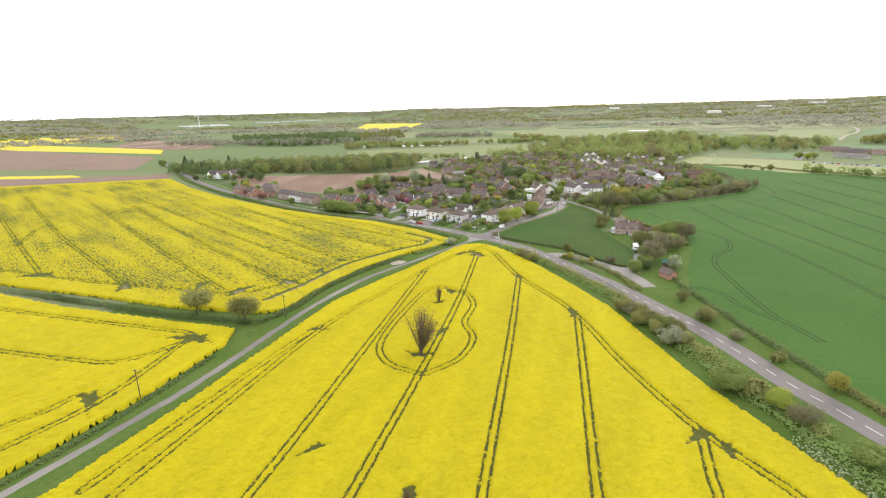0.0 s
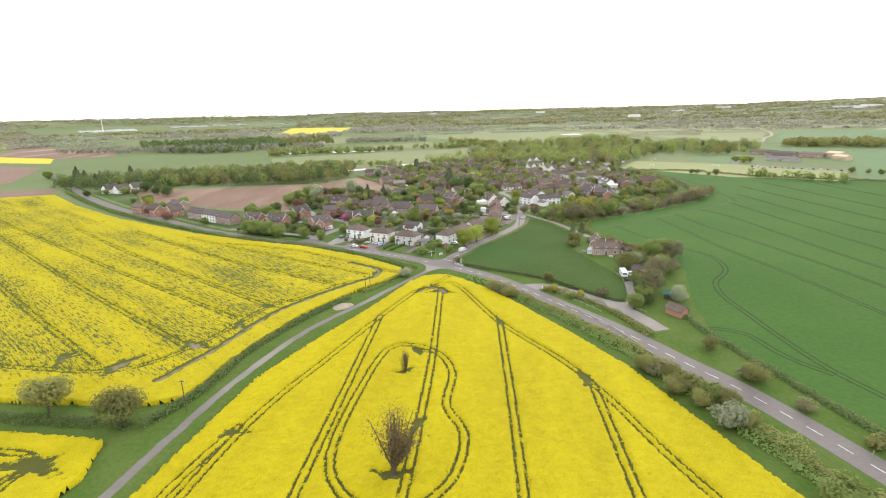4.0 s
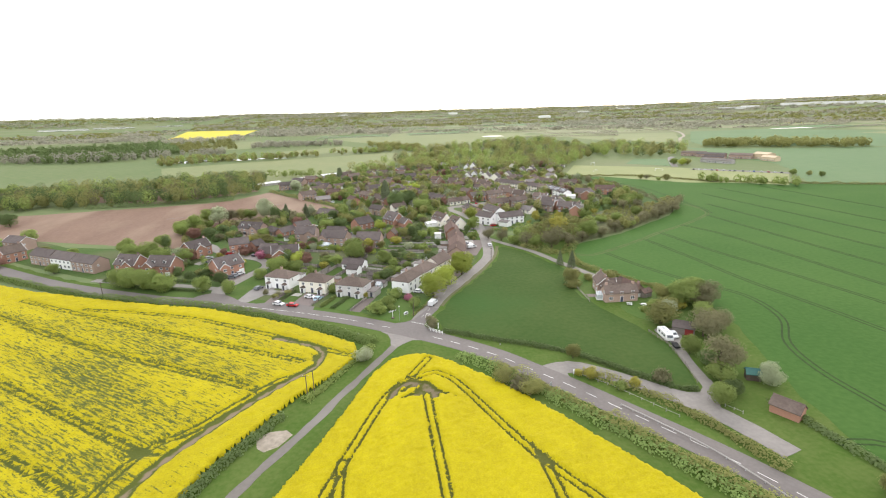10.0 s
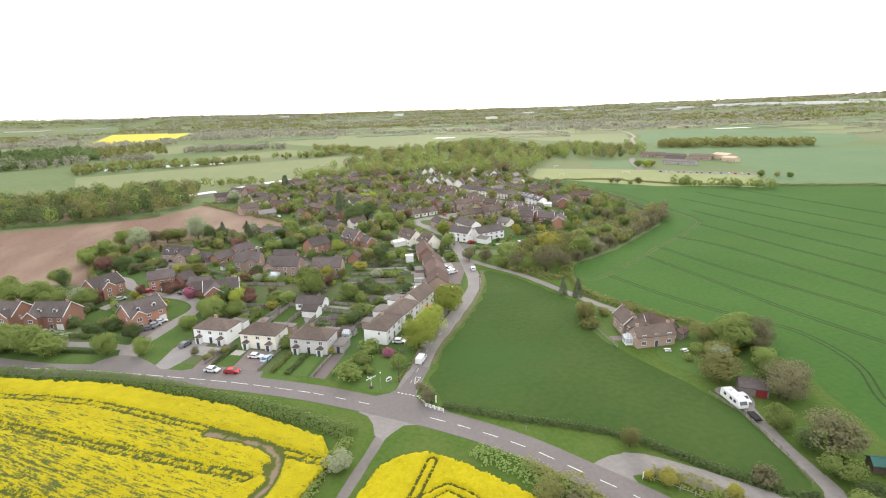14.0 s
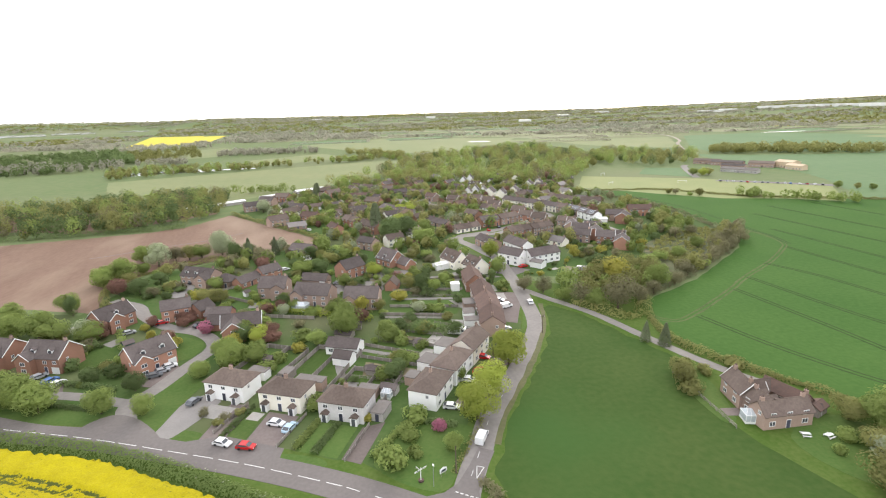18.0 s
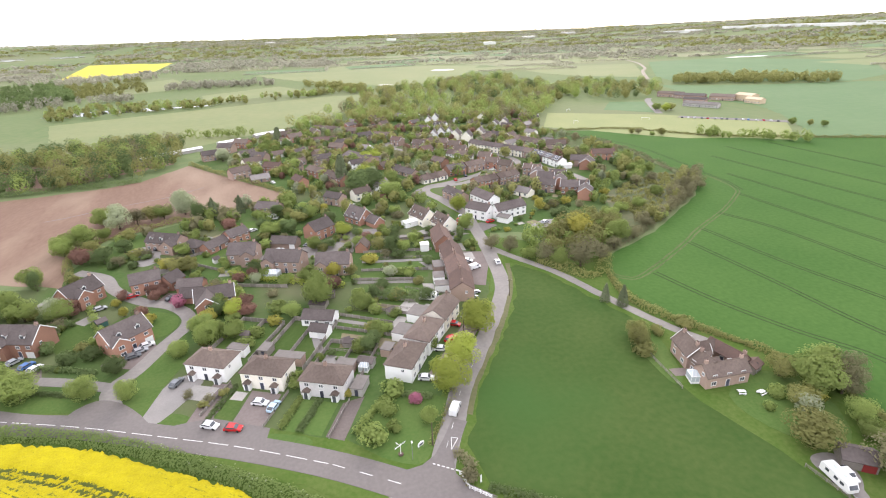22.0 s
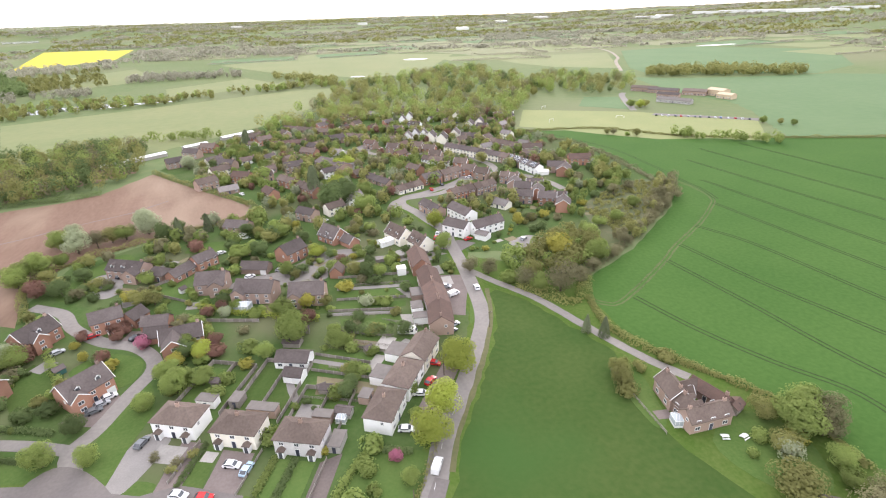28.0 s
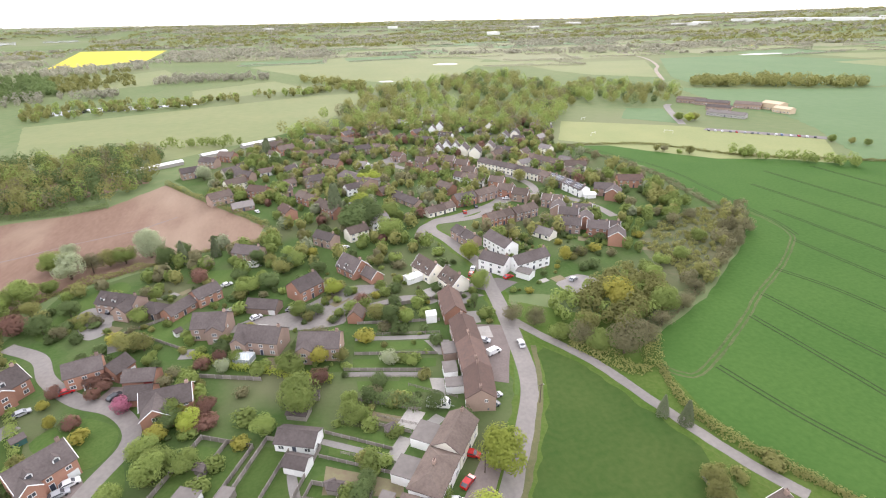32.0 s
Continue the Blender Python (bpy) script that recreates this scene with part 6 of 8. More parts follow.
tree(-120.3, 340.1, "dark", 8.8, 0.69)
tree(-100.5, 314.2, "red", 6.6, 1.38)
tree(-47.5, 295.7, "gold", 4.4, 1.38)
tree(-124.8, 380.5, "spring", 11.0, 1.15)
tree(-117.9, 384.1, "spring", 12.1, 1.15)
tree(-112.3, 361.8, "red", 7.7, 1.38)
tree(-103.3, 359.7, "dark", 7.7, 1.38)
tree(-109.1, 403.4, "pale", 13.2, 1.15)
tree(-118.9, 414.0, "spring", 9.9, 1.38)
tree(-101.9, 407.1, "grey", 9.9, 1.26)
tree(-81.7, 417.0, "pale", 14.9, 1.09)
tree(-72.9, 403.8, "dark", 11.0, 0.92)
tree(-66.0, 405.4, "fir", 11.0, 1.20)
tree(-53.4, 409.3, "fir", 9.9, 1.10)
tree(-91.1, 413.4, "spring", 9.9, 1.26)
tree(-97.0, 412.1, "olive", 8.8, 1.26)
tree(-56.4, 383.5, "red", 6.6, 1.26)
tree(-41.2, 382.6, "dark", 5.5, 1.49)
tree(-35.8, 370.8, "spring", 7.7, 1.26)
tree(-29.2, 371.3, "dark", 7.7, 1.38)
tree(-34.3, 393.9, "dark", 7.7, 1.38)
tree(-24.0, 382.5, "olive", 7.7, 1.38)
tree(-18.6, 387.5, "spring", 7.7, 1.38)
tree(-10.0, 376.9, "dark", 6.6, 1.38)
tree(2.8, 443.2, "cypress", 18.7, 1.10)
tree(-37.4, 586.6, "cypress", 14.3, 1.10)
tree(10.3, 419.4, "dark", 15.4, 1.26)
tree(18.5, 421.8, "dark", 14.3, 1.26)
tree(25.3, 406.5, "spring", 13.2, 1.26)
tree(18.0, 451.5, "lime", 9.9, 1.49)
tree(-75.9, 540.0, "pale", 11.0, 1.15)
tree(-62.7, 492.4, "spring", 8.8, 1.38)
tree(-24.6, 488.7, "spring", 9.9, 1.26)
tree(-29.7, 552.5, "dark", 11.0, 1.15)
tree(-44.3, 568.3, "spring", 9.9, 1.26)
tree(-19.1, 296.1, "spring", 12.1, 1.15)
tree(-21.0, 312.7, "spring", 8.8, 1.15)
tree(-12.8, 315.7, "gold", 6.6, 1.26)
tree(-5.9, 287.0, "spring", 7.2, 1.26)
tree(-13.7, 305.9, "red", 5.5, 1.26)
tree(-28.2, 290.1, "spring", 5.5, 1.49)
tree(-33.4, 295.2, "bush", 3.7, 1.49)
tree(-52.3, 299.2, "dark", 7.2, 1.15)
tree(-46.7, 297.1, "lime", 6.5, 1.14)
tree(-50.3, 304.9, "gold", 5.0, 1.26)
tree(-42.8, 296.2, "red", 4.4, 1.61)
tree(-56.0, 290.0, "spring", 6.6, 1.49)
tree(-52.3, 285.3, "spring", 6.1, 1.49)
tree(12.2, 330.7, "dark", 8.2, 1.03)
tree(7.9, 335.5, "olive", 6.6, 1.26)
tree(17.4, 330.7, "spring", 6.6, 1.15)
tree(50.2, 345.8, "spring", 8.8, 1.15)
tree(54.3, 371.3, "lime", 9.9, 0.92)
tree(-5.3, 358.6, "lime", 6.6, 1.26)
tree(4.3, 347.0, "red", 5.0, 1.38)
tree(-0.0, 341.9, "spring", 5.5, 1.38)
tree(24.4, 332.2, "bush", 3.7, 1.15)
tree(23.4, 338.2, "spring", 5.5, 1.15)
tree(-72.4, 340.9, "olive", 7.2, 1.49)
tree(-77.0, 344.9, "gold", 5.5, 1.38)
tree(-67.3, 338.9, "olive", 6.6, 1.38)
tree(-98.5, 370.1, "dark", 6.6, 1.38)
tree(-96.5, 354.7, "grey", 5.5, 1.38)
tree(-87.1, 360.6, "greybush", 4.2, 0.92)
tree(-41.4, 320.5, "pale", 4.4, 1.38)
tree(-47.2, 322.8, "red", 4.4, 1.38)
tree(-77.2, 322.8, "red", 4.4, 1.26)
tree(-74.2, 325.4, "red", 4.0, 1.26)
tree(-76.9, 306.0, "red", 4.4, 1.26)
tree(-87.4, 316.3, "gold", 3.3, 1.38)
tree(-102.7, 312.7, "spring", 7.7, 1.49)
tree(-83.0, 308.3, "gold", 3.9, 1.15)
tree(-101.0, 321.5, "spring", 6.6, 1.49)
tree(-5.8, 228.6, "bush", 2.3, 1.38)
tree(10.2, 257.5, "spring", 5.5, 1.15)
tree(-6.4, 262.7, "dark", 5.5, 1.26)
tree(-0.3, 270.7, "bush", 3.2, 1.15)
tree(-9.4, 263.6, "bush", 3.7, 1.15)
tree(-37.1, 368.7, "spring", 8.8, 1.26)
tree(-39.3, 281.3, "bush", 3.2, 1.38)
tree(-45.7, 282.4, "spring", 6.6, 1.38)
tree(-54.4, 295.1, "gold", 5.5, 1.38)
tree(-42.1, 274.8, "bush", 3.7, 1.38)
tree(-1.8, 283.5, "bush", 3.2, 1.38)
tree(-5.9, 293.4, "spring", 5.5, 1.15)
tree(4.1, 279.6, "bush", 2.6, 1.49)
tree(-5.0, 266.2, "dark", 4.4, 1.38)
tree(-29.0, 318.6, "bush", 2.6, 1.15)
tree(11.5, 309.2, "bush", 3.2, 1.38)
tree(8.1, 310.2, "blossom", 4.4, 1.38)
tree(-18.4, 345.7, "spring", 6.6, 1.26)
tree(-4.7, 341.5, "bush", 3.2, 1.15)
tree(16.5, 286.7, "dark", 5.5, 1.38)
tree(-72.8, 358.6, "spring", 6.6, 1.38)
tree(-37.7, 324.1, "spring", 4.4, 1.38)
tree(-42.8, 325.7, "red", 4.4, 1.15)
tree(-34.8, 306.9, "greybush", 3.2, 1.15)
tree(-44.4, 300.5, "red", 4.4, 1.49)
tree(45.5, 326.0, "bush", 3.7, 1.38)
tree(43.5, 332.6, "dark", 6.6, 0.69)
tree(30.3, 267.9, "bush", 2.1, 1.15)
tree(-477.9, 584.8, "spring", 11.0, 1.38)
tree(-403.4, 512.0, "spring", 11.0, 1.38)
tree(-392.5, 527.9, "fir", 15.4, 1.20)
tree(-365.0, 505.0, "fir", 14.3, 1.20)
tree(-362.9, 561.8, "fir", 16.5, 1.30)
tree(-436.9, 576.6, "fir", 15.4, 1.30)
tree(-328.0, 466.6, "spring", 8.8, 1.15)
tree(-243.8, 389.7, "spring", 9.9, 1.15)
tree(-265.2, 441.8, "dark", 9.9, 1.38)
tree(-300.4, 447.6, "spring", 7.7, 1.15)
tree(-309.3, 494.9, "dark", 9.9, 1.38)
tree(-232.8, 370.9, "gold", 9.9, 1.15)
tree(-337.9, 569.7, "spring", 14.3, 1.26)
tree(-209.0, 379.4, "spring", 8.8, 1.26)
tree(-138.2, 335.5, "spring", 9.9, 1.15)
tree(-123.2, 344.6, "spring", 9.9, 1.15)
tree(-113.6, 279.6, "spring", 8.8, 1.38)
tree(-104.0, 273.5, "spring", 8.8, 1.38)
tree(-119.0, 280.8, "spring", 8.8, 1.38)
tree(-288.3, 462.3, "dark", 11.0, 1.38)
tree(-250.9, 432.1, "dark", 9.9, 1.38)
tree(-118.5, 388.8, "olive", 8.8, 1.15)
tree(-122.7, 373.4, "spring", 9.9, 1.15)
tree(-149.7, 315.6, "bush", 3.2, 1.38)
tree(-159.3, 307.6, "spring", 5.5, 1.38)
tree(-193.3, 325.4, "red", 6.6, 1.38)
tree(-214.2, 341.3, "red", 6.6, 1.38)
tree(-116.5, 426.4, "pale", 8.0, 1.25)
tree(-84.7, 429.1, "pale", 10.0, 1.25)
tree(-74.0, 411.0, "dark", 7.0, 1.25)
tree(-67.9, 415.2, "dark", 7.0, 1.25)
tree(-54.7, 422.2, "dark", 6.0, 1.25)
tree(-58.2, 388.6, "red", 5.0, 1.25)
tree(-115.0, 366.4, "red", 6.0, 1.25)
tree(-30.2, 426.3, "dark", 5.0, 1.25)
tree(-32.1, 378.8, "spring", 5.0, 1.25)
tree(-21.5, 396.1, "spring", 7.0, 1.25)
tree(-11.4, 395.3, "gold", 5.0, 1.25)
tree(-71.0, 381.2, "spring", 4.0, 1.25)
tree(-77.1, 366.7, "olive", 5.0, 1.25)
tree(-19.7, 301.2, "spring", 8.0, 1.25)
tree(-6.1, 315.1, "olive", 5.0, 1.25)
tree(15.8, 342.0, "dark", 5.0, 1.25)
tree(9.7, 339.8, "spring", 4.0, 1.25)
tree(-24.4, 512.8, "spring", 9.0, 1.25)
tree(-5.2, 415.3, "dark", 8.0, 1.25)
tree(-14.1, 413.9, "olive", 7.0, 1.25)
tree(10.6, 397.8, "spring", 5.0, 1.25)
tree(15.4, 377.9, "olive", 6.0, 1.25)
tree(22.9, 378.4, "spring", 6.0, 1.25)
tree(24.9, 358.9, "spring", 4.0, 1.25)
tree(-10.4, 386.1, "dark", 5.0, 1.25)
tree(-29.3, 392.1, "olive", 6.0, 1.25)
tree(-44.8, 397.0, "spring", 5.0, 1.25)
tree(-105.3, 413.3, "grey", 6.0, 1.25)
tree(-112.9, 392.4, "spring", 7.0, 1.25)
tree(-112.0, 374.7, "olive", 7.0, 1.25)
tree(-80.5, 341.8, "darkbush", 3.0, 1.25)
tree(-55.3, 342.3, "spring", 3.5, 1.25)

# ---- hedges ----
hedge("roadside_hedge", [(-370, 468), (-313, 412), (-250, 356), (-190, 311), (-130, 271), (-100, 257), (-72, 245), (-45, 227.5), (-22, 209.5), (-13, 201.5)], 3.8, 2.1, "hedge", "thick clipped roadside hedge", seed=5, dense=70, size=0.26)
hedge("hawthorn_blossom", [(-62, 239), (-45, 228.5), (-26, 213), (-16, 204)], 3.2, 2.3, "blossom", "white hawthorn blossom along the hedge", seed=33, dense=1.6, size=0.26)
hedge("lane_hedge", [(-14, 199.5), (-19.5, 191), (-24.5, 181.5), (-31, 172)], 2.0, 1.0, "spring", "unkempt hedge beside the farm lane", seed=6)
hedge("lane_hedge", [(-36, 166), (-48, 146), (-57.5, 122), (-62, 98), (-68, 84)], 2.4, 1.5, "dark", "low dark hedge beside the farm lane", seed=7)
hedge("lane_hedge", [(-69.5, 60), (-74, 30), (-80, 5), (-90, -30)], 1.4, 0.8, "dark", "low grassy bank beside the farm lane", seed=8, dense=16)
hedge("field_hedge", [(-420, 146), (-200, 106.5), (-150, 96.5), (-107, 88), (-80, 85), (-71, 84)], 3.2, 1.5, "dark", "low hedge between the yellow fields", seed=9)
hedge("roadside_hedge", [(12, 188), (20, 178.5), (29, 165), (37, 151), (47, 134), (57, 113), (65, 90), (72, 68), (80, 46), (89, 22), (104, -20)], 4.2, 1.6, "hedge", "wild hedge between crop and main road", seed=10, dense=44, uneven=0.9)
hedge("roadside_hedge", [(20, 180.5), (29, 167), (37, 154), (48, 136), (60, 112), (68, 89), (76, 64), (86, 38)], 3.4, 2.5, "olive", "wild brownish hedge beside the main road", seed=11, dense=52, uneven=1.0)
hedge("bramble_bank", [(79, 36), (88, 12), (98, -14)], 3.0, 1.6, "blossom", "whitish bramble bank at the field edge", seed=12, dense=14, uneven=0.9)
hedge("meadow_hedge", [(10, 206), (24, 196.5), (41, 186), (50, 176), (62, 160.5), (67, 158)], 1.6, 1.2, "dark", "low clipped hedge along the meadow", seed=13, dense=42)
hedge("meadow_hedge", [(8, 212), (6.2, 217)], 2.2, 1.8, "grey", "brown shrubs at the meadow corner", seed=14, dense=50)
M["dry_grass"] = material("dry_brown_grass", (0.14, 0.125, 0.06), (0.09, 0.1, 0.04), 0.8, 0.12, bump=0.7, contrast=0.3)
ribbon("dry_verge", [(12.5, 228), (19, 240), (30, 256), (42, 275), (49.5, 291), (54, 305)], 1.5, 0.075, M["dry_grass"], "brown grassy strip along the meadow", "verge", ragged=0.6)
hedge("field_bank", [(100, 62), (91, 98), (84.5, 128), (82, 150)], 2.4, 1.1, "dark", "low hedge beyond the main road", seed=16)
hedge("field_bank", [(118, -10), (108, 30), (101, 60)], 2.4, 1.2, "olive", "low brownish hedge beyond the main road", seed=17)
hedge("layby_scrub", [(43, 171.5), (50, 164), (57, 154), (62, 142), (66, 128)], 3.0, 1.7, "olive", "scrub between lay-by and main road", seed=18, dense=42, uneven=1.0)
hedge("lane_hedge", [(86, 284), (82, 268), (84.5, 254), (91, 242), (99, 228), (104, 214), (103, 196)], 2.4, 1.6, "olive", "unkempt hedge behind the cottages", seed=19, uneven=0.9)
hedge("lane_hedge", [(66, 302), (72, 294), (78, 284), (86, 288), (93, 298)], 4.5, 2.4, "olive", "scrub at the bend of the lane", seed=20, uneven=0.9)
hedge("village_edge_hedge", [(92, 300), (126, 318), (150, 334), (178, 354), (198, 380), (207, 430), (210, 476), (192, 548)], 4, 2.6, "grey", "bare straggling hedge at the village edge", seed=21, uneven=0.9)
hedge("field_hedge", [(195, 548), (256, 530), (298, 479), (360, 441), (470, 392)], 3, 1.8, "olive", "hedge below the sports ground", seed=22, uneven=0.9)
hedge("field_hedge", [(-110, 342), (-120, 372), (-108, 392), (-64, 414), (-36, 420), (-33, 440), (-72, 498), (-98, 538)], 3, 2.2, "olive", "hedge round the ploughed field", seed=23, uneven=0.8)
hedge("garden_hedge", [(-52, 331), (-40, 322), (-22, 312), (-10, 306)], 1.8, 2.0, "lime", "bushy yellow-green garden hedge", seed=24)
hedge("garden_hedge", [(-14.5, 230), (-8, 238), (-4, 241)], 1.5, 1.4, "spring", "rounded front garden hedge", seed=25, dense=52)
hedge("garden_hedge", [(-4, 241), (2, 238.5), (5, 237)], 1.5, 1.3, "dark", "dense green front garden hedge", seed=26, dense=52)
hedge("garden_hedge", [(-27.2, 234.6), (-22.2, 244)], 1.1, 1.0, "dark", "low clipped hedge between front lawns", seed=34, dense=50)
hedge("garden_hedge", [(-31.3, 237.2), (-26.9, 246.2)], 1.0, 1.1, "spring", "low hedge beside the paved drive", seed=35, dense=50)
hedge("garden_hedge", [(-48.6, 246), (-43.2, 257)], 0.9, 0.9, "dark", "low hedge beside the front lawn", seed=36, dense=50)
hedge("garden_hedge", [(-112, 276), (-98, 271.5), (-84, 266)], 1.2, 1.0, "dark", "low clipped hedge beside the drive", seed=27)
hedge("garden_hedge", [(-100, 283), (-90, 279), (-82, 275)], 1.5, 1.4, "dark", "clipped hedge around a garden", seed=28)
hedge("garden_hedge", [(-96, 318), (-92, 308), (-88, 300), (-86, 292)], 2.0, 1.6, "spring", "shrub border behind the houses", seed=29)
hedge("garden_hedge", [(1, 221.5), (6, 229), (12, 238)], 0.8, 0.4, "olive", "grassy kerb strip beside the street", seed=30, dense=12, size=0.25)
hedge("conifer_hedge", [(-1.5, 294.6), (12.5, 287.2)], 3.2, 3.6, "dark", "row of clipped conifers between gardens", seed=31, dense=60, uneven=0.6)
hedge("tall_hedge", [(-230, 492), (-172, 494), (-140, 495.5), (-122, 499.5)], 5, 3.6, "dark", "dark clipped hedge in front of the wood", seed=32)


# ---- woods and far hedgerows ----
def wood(name, poly, n, h, leaf, label, seed, per=26, size=1.1, spread=0.34):
    """Many crowns in one mass: each a clump of leaf sprays round a centre."""
    rng = np.random.default_rng(seed)
    xs = [p[0] for p in poly]
    ys = [p[1] for p in poly]
    x, y = rng.uniform(min(xs), max(xs), n * 4), rng.uniform(min(ys), max(ys), n * 4)
    ok = inside(x, y, poly)
    x, y = x[ok][:n], y[ok][:n]
    hh = h * rng.uniform(0.65, 1.2, len(x))
    u = rng.normal(size=(len(x), per, 3))
    u /= np.linalg.norm(u, axis=2)[:, :, None]
    u *= rng.uniform(0.84, 1.03, (len(x), per, 1)) * (1 + 0.22 * np.sin(4 * u[:, :, :1] + x[:, None, None]) * np.sin(5 * u[:, :, 1:2] + y[:, None, None]))
    c = np.zeros((len(x), per, 3))
    c[:, :, 0] = x[:, None] + u[:, :, 0] * hh[:, None] * spread
    c[:, :, 1] = y[:, None] + u[:, :, 1] * hh[:, None] * spread
    base = np.array([land_height(a, b) for a, b in zip(x, y)])
    c[:, :, 2] = base[:, None] + np.maximum(0.4, hh[:, None] * (0.56 + 0.41 * u[:, :, 2]))
    me = leaf_mesh(name, leaves(c.reshape(-1, 3), rng.uniform(0.6, 1.3, len(x) * per) * size, rng, out=u.reshape(-1, 3)), LEAF[leaf])
    return tagged(new(name, me), label, "woodland", kind="stuff")


BELT = [(-185, 492), (-140, 498), (-122, 507), (-103, 544), (-112, 600), (-135, 642), (-225, 618), (-340, 575), (-420, 520), (-330, 485)]
wood("wood", BELT, 210, 12, "dark", "dark trees in the wood beside the field", 411, per=200, size=0.62)
wood("wood", BELT, 35, 12, "grey", "bare grey-brown wood beside the ploughed field", 41, per=190, size=0.6)
wood("wood", BELT, 70, 13, "spring", "fresh green trees in the wood beside the field", 410, per=230, size=0.62)
wood("wood", BELT, 220, 12, "olive", "wood in early leaf beside the ploughed field", 42, per=190, size=0.62)
wood("wood", [(-180, 498), (-125, 512), (-118, 540), (-200, 520)], 22, 9, "dark", "dark evergreen edge of the wood", 43, per=80, size=0.7)
NORTH = [(83, 905), (168, 973), (267, 1030), (355, 1042), (352, 870), (430, 865), (457, 772), (459, 727), (402, 675), (345, 690), (300, 727), (228, 630), (190, 585), (165, 600), (172, 680), (140, 715), (57, 715), (20, 690), (12, 735), (50, 820)]
wood("wood", NORTH, 130, 16, "spring", "tall village trees in fresh leaf", 44, per=360, size=0.62, spread=0.36)
wood("wood", NORTH, 230, 15, "olive", "tall village trees in bud", 45, per=360, size=0.62, spread=0.36)
wood("wood", NORTH, 50, 14, "grey", "nearly bare trees behind the village", 441, per=360, size=0.62, spread=0.36)
wood("wood", NORTH, 60, 14, "dark", "dark evergreen trees behind the village", 442, per=300, size=0.62, spread=0.32)
wood("wood", [(-30, 668), (8, 705), (57, 715), (140, 715), (170, 680), (165, 600), (120, 640), (40, 650), (-20, 640)], 70, 12, "olive", "trees behind the village gardens", 46, per=260, size=0.55)
wood("wood", [(-30, 668), (8, 705), (57, 715), (140, 715), (170, 680), (165, 600), (120, 640), (40, 650), (-20, 640)], 60, 12, "spring", "green trees behind the village gardens", 461, per=260, size=0.55)
UPPER = [(-294, 828), (-241, 845), (-187, 866), (-133, 878), (4, 932), (90, 935), (90, 985), (7, 975), (-142, 925), (-267, 945), (-335, 930)]
wood("wood", UPPER, 130, 9, "olive", "tree belt around the ponds", 47, per=80, size=1.0)
wood("wood", UPPER, 70, 10, "spring", "green trees around the ponds", 471, per=80, size=1.0)
wood("wood", [(-235, 1150), (-50, 1147), (-51, 1215), (-242, 1250)], 110, 11, "far", "tree belt between pale fields", 472, per=60, size=1.3)
wood("wood", [(-6, 1090), (87, 942), (100, 1000), (10, 1130)], 60, 11, "olive", "trees along a field edge", 473, per=60, size=1.2)
wood("wood", [(-375, 1053), (-344, 1071), (-423, 1267), (-473, 1300)], 110, 13, "dark", "dark rounded copse in the fields", 474, per=60, size=1.3)
wood("wood", [(-120, 636), (-60, 632), (-50, 645), (-130, 660)], 20, 9, "spring", "trees along the railway fence", 48, per=60, size=0.8)
wood("wood", [(290, 474), (310, 458), (342, 424), (350, 432), (316, 464), (296, 486)], 40, 8, "spring", "tree row below the sports ground", 49, per=80, size=0.7)
wood("wood", [(526, 804), (711, 703), (760, 735), (669, 831), (560, 850)], 220, 13, "olive", "strip of wood beyond the school", 50, per=60, size=1.3)
wood("wood", [(-800, 1000), (-420, 940), (-250, 1000), (-260, 1060), (-420, 1020), (-800, 1090)], 230, 13, "far", "dark wood paled by haze behind the western fields", 52, per=30, size=1.6)
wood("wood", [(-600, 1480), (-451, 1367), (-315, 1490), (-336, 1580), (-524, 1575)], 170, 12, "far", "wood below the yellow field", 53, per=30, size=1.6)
wood("wood", [(-430, 540), (-390, 470), (-330, 470), (-300, 500), (-330, 560)], 60, 13, "dark", "dark conifers by the western road", 54, per=60, size=0.9)
wood("wood", [(-790, 1300), (-640, 1320), (-500, 1420), (-345, 1040), (-435, 905), (-605, 1000)], 420, 12, "dark", "long dark wood in the western fields", 475, per=70, size=1.4)
wood("wood", [(-440, 1300), (-355, 1500), (-262, 1170), (-330, 1040)], 110, 11, "olive", "budding copse in the western fields", 476, per=70, size=1.3)
for x, y, k, h in ((-420, 550, "fir", 14), (-398, 536, "fir", 15), (-388, 546, "fir", 13), (-356, 520, "spring", 11), (-335, 478, "fir", 12), (-318, 448, "spring", 7), (-300, 452, "olive", 7), (-292, 470, "spring", 9), (-330, 440, "dark", 7), (-285, 440, "olive", 8), (-262, 400, "spring", 6), (-240, 380, "olive", 6), (-222, 372, "spring", 6), (-182, 345, "olive", 6), (-164, 335, "spring", 6)):
    tree(x, y, k, h, 1.2)
M["paddock"] = material("rough_paddock_grass", (0.075, 0.098, 0.036), (0.125, 0.12, 0.062), 0.5, 0.1, bump=0.8, contrast=0.25)
sheet("paddock", [(134, 366), (156, 384), (195, 397), (206, 388), (190, 365), (151, 338), (126, 326), (128, 348)], 0.025, M["paddock"], "rough overgrown paddock behind the village", ragged=1.5)
wood("scrub", [(134, 362), (156, 380), (192, 394), (203, 386), (188, 365), (151, 340), (130, 330)], 240, 2.0, "olive", "low brambles over the paddock", 552, per=60, size=0.3, spread=0.6)
EDGE = [(96, 303), (136, 322), (180, 352), (214, 388), (206, 394), (174, 359), (132, 331), (102, 313)]
wood("wood", EDGE, 44, 7.5, "grey", "bare thicket at the village edge", 55, per=220, size=0.45)
wood("wood", EDGE, 30, 7, "olive", "budding thicket at the village edge", 550, per=220, size=0.45)
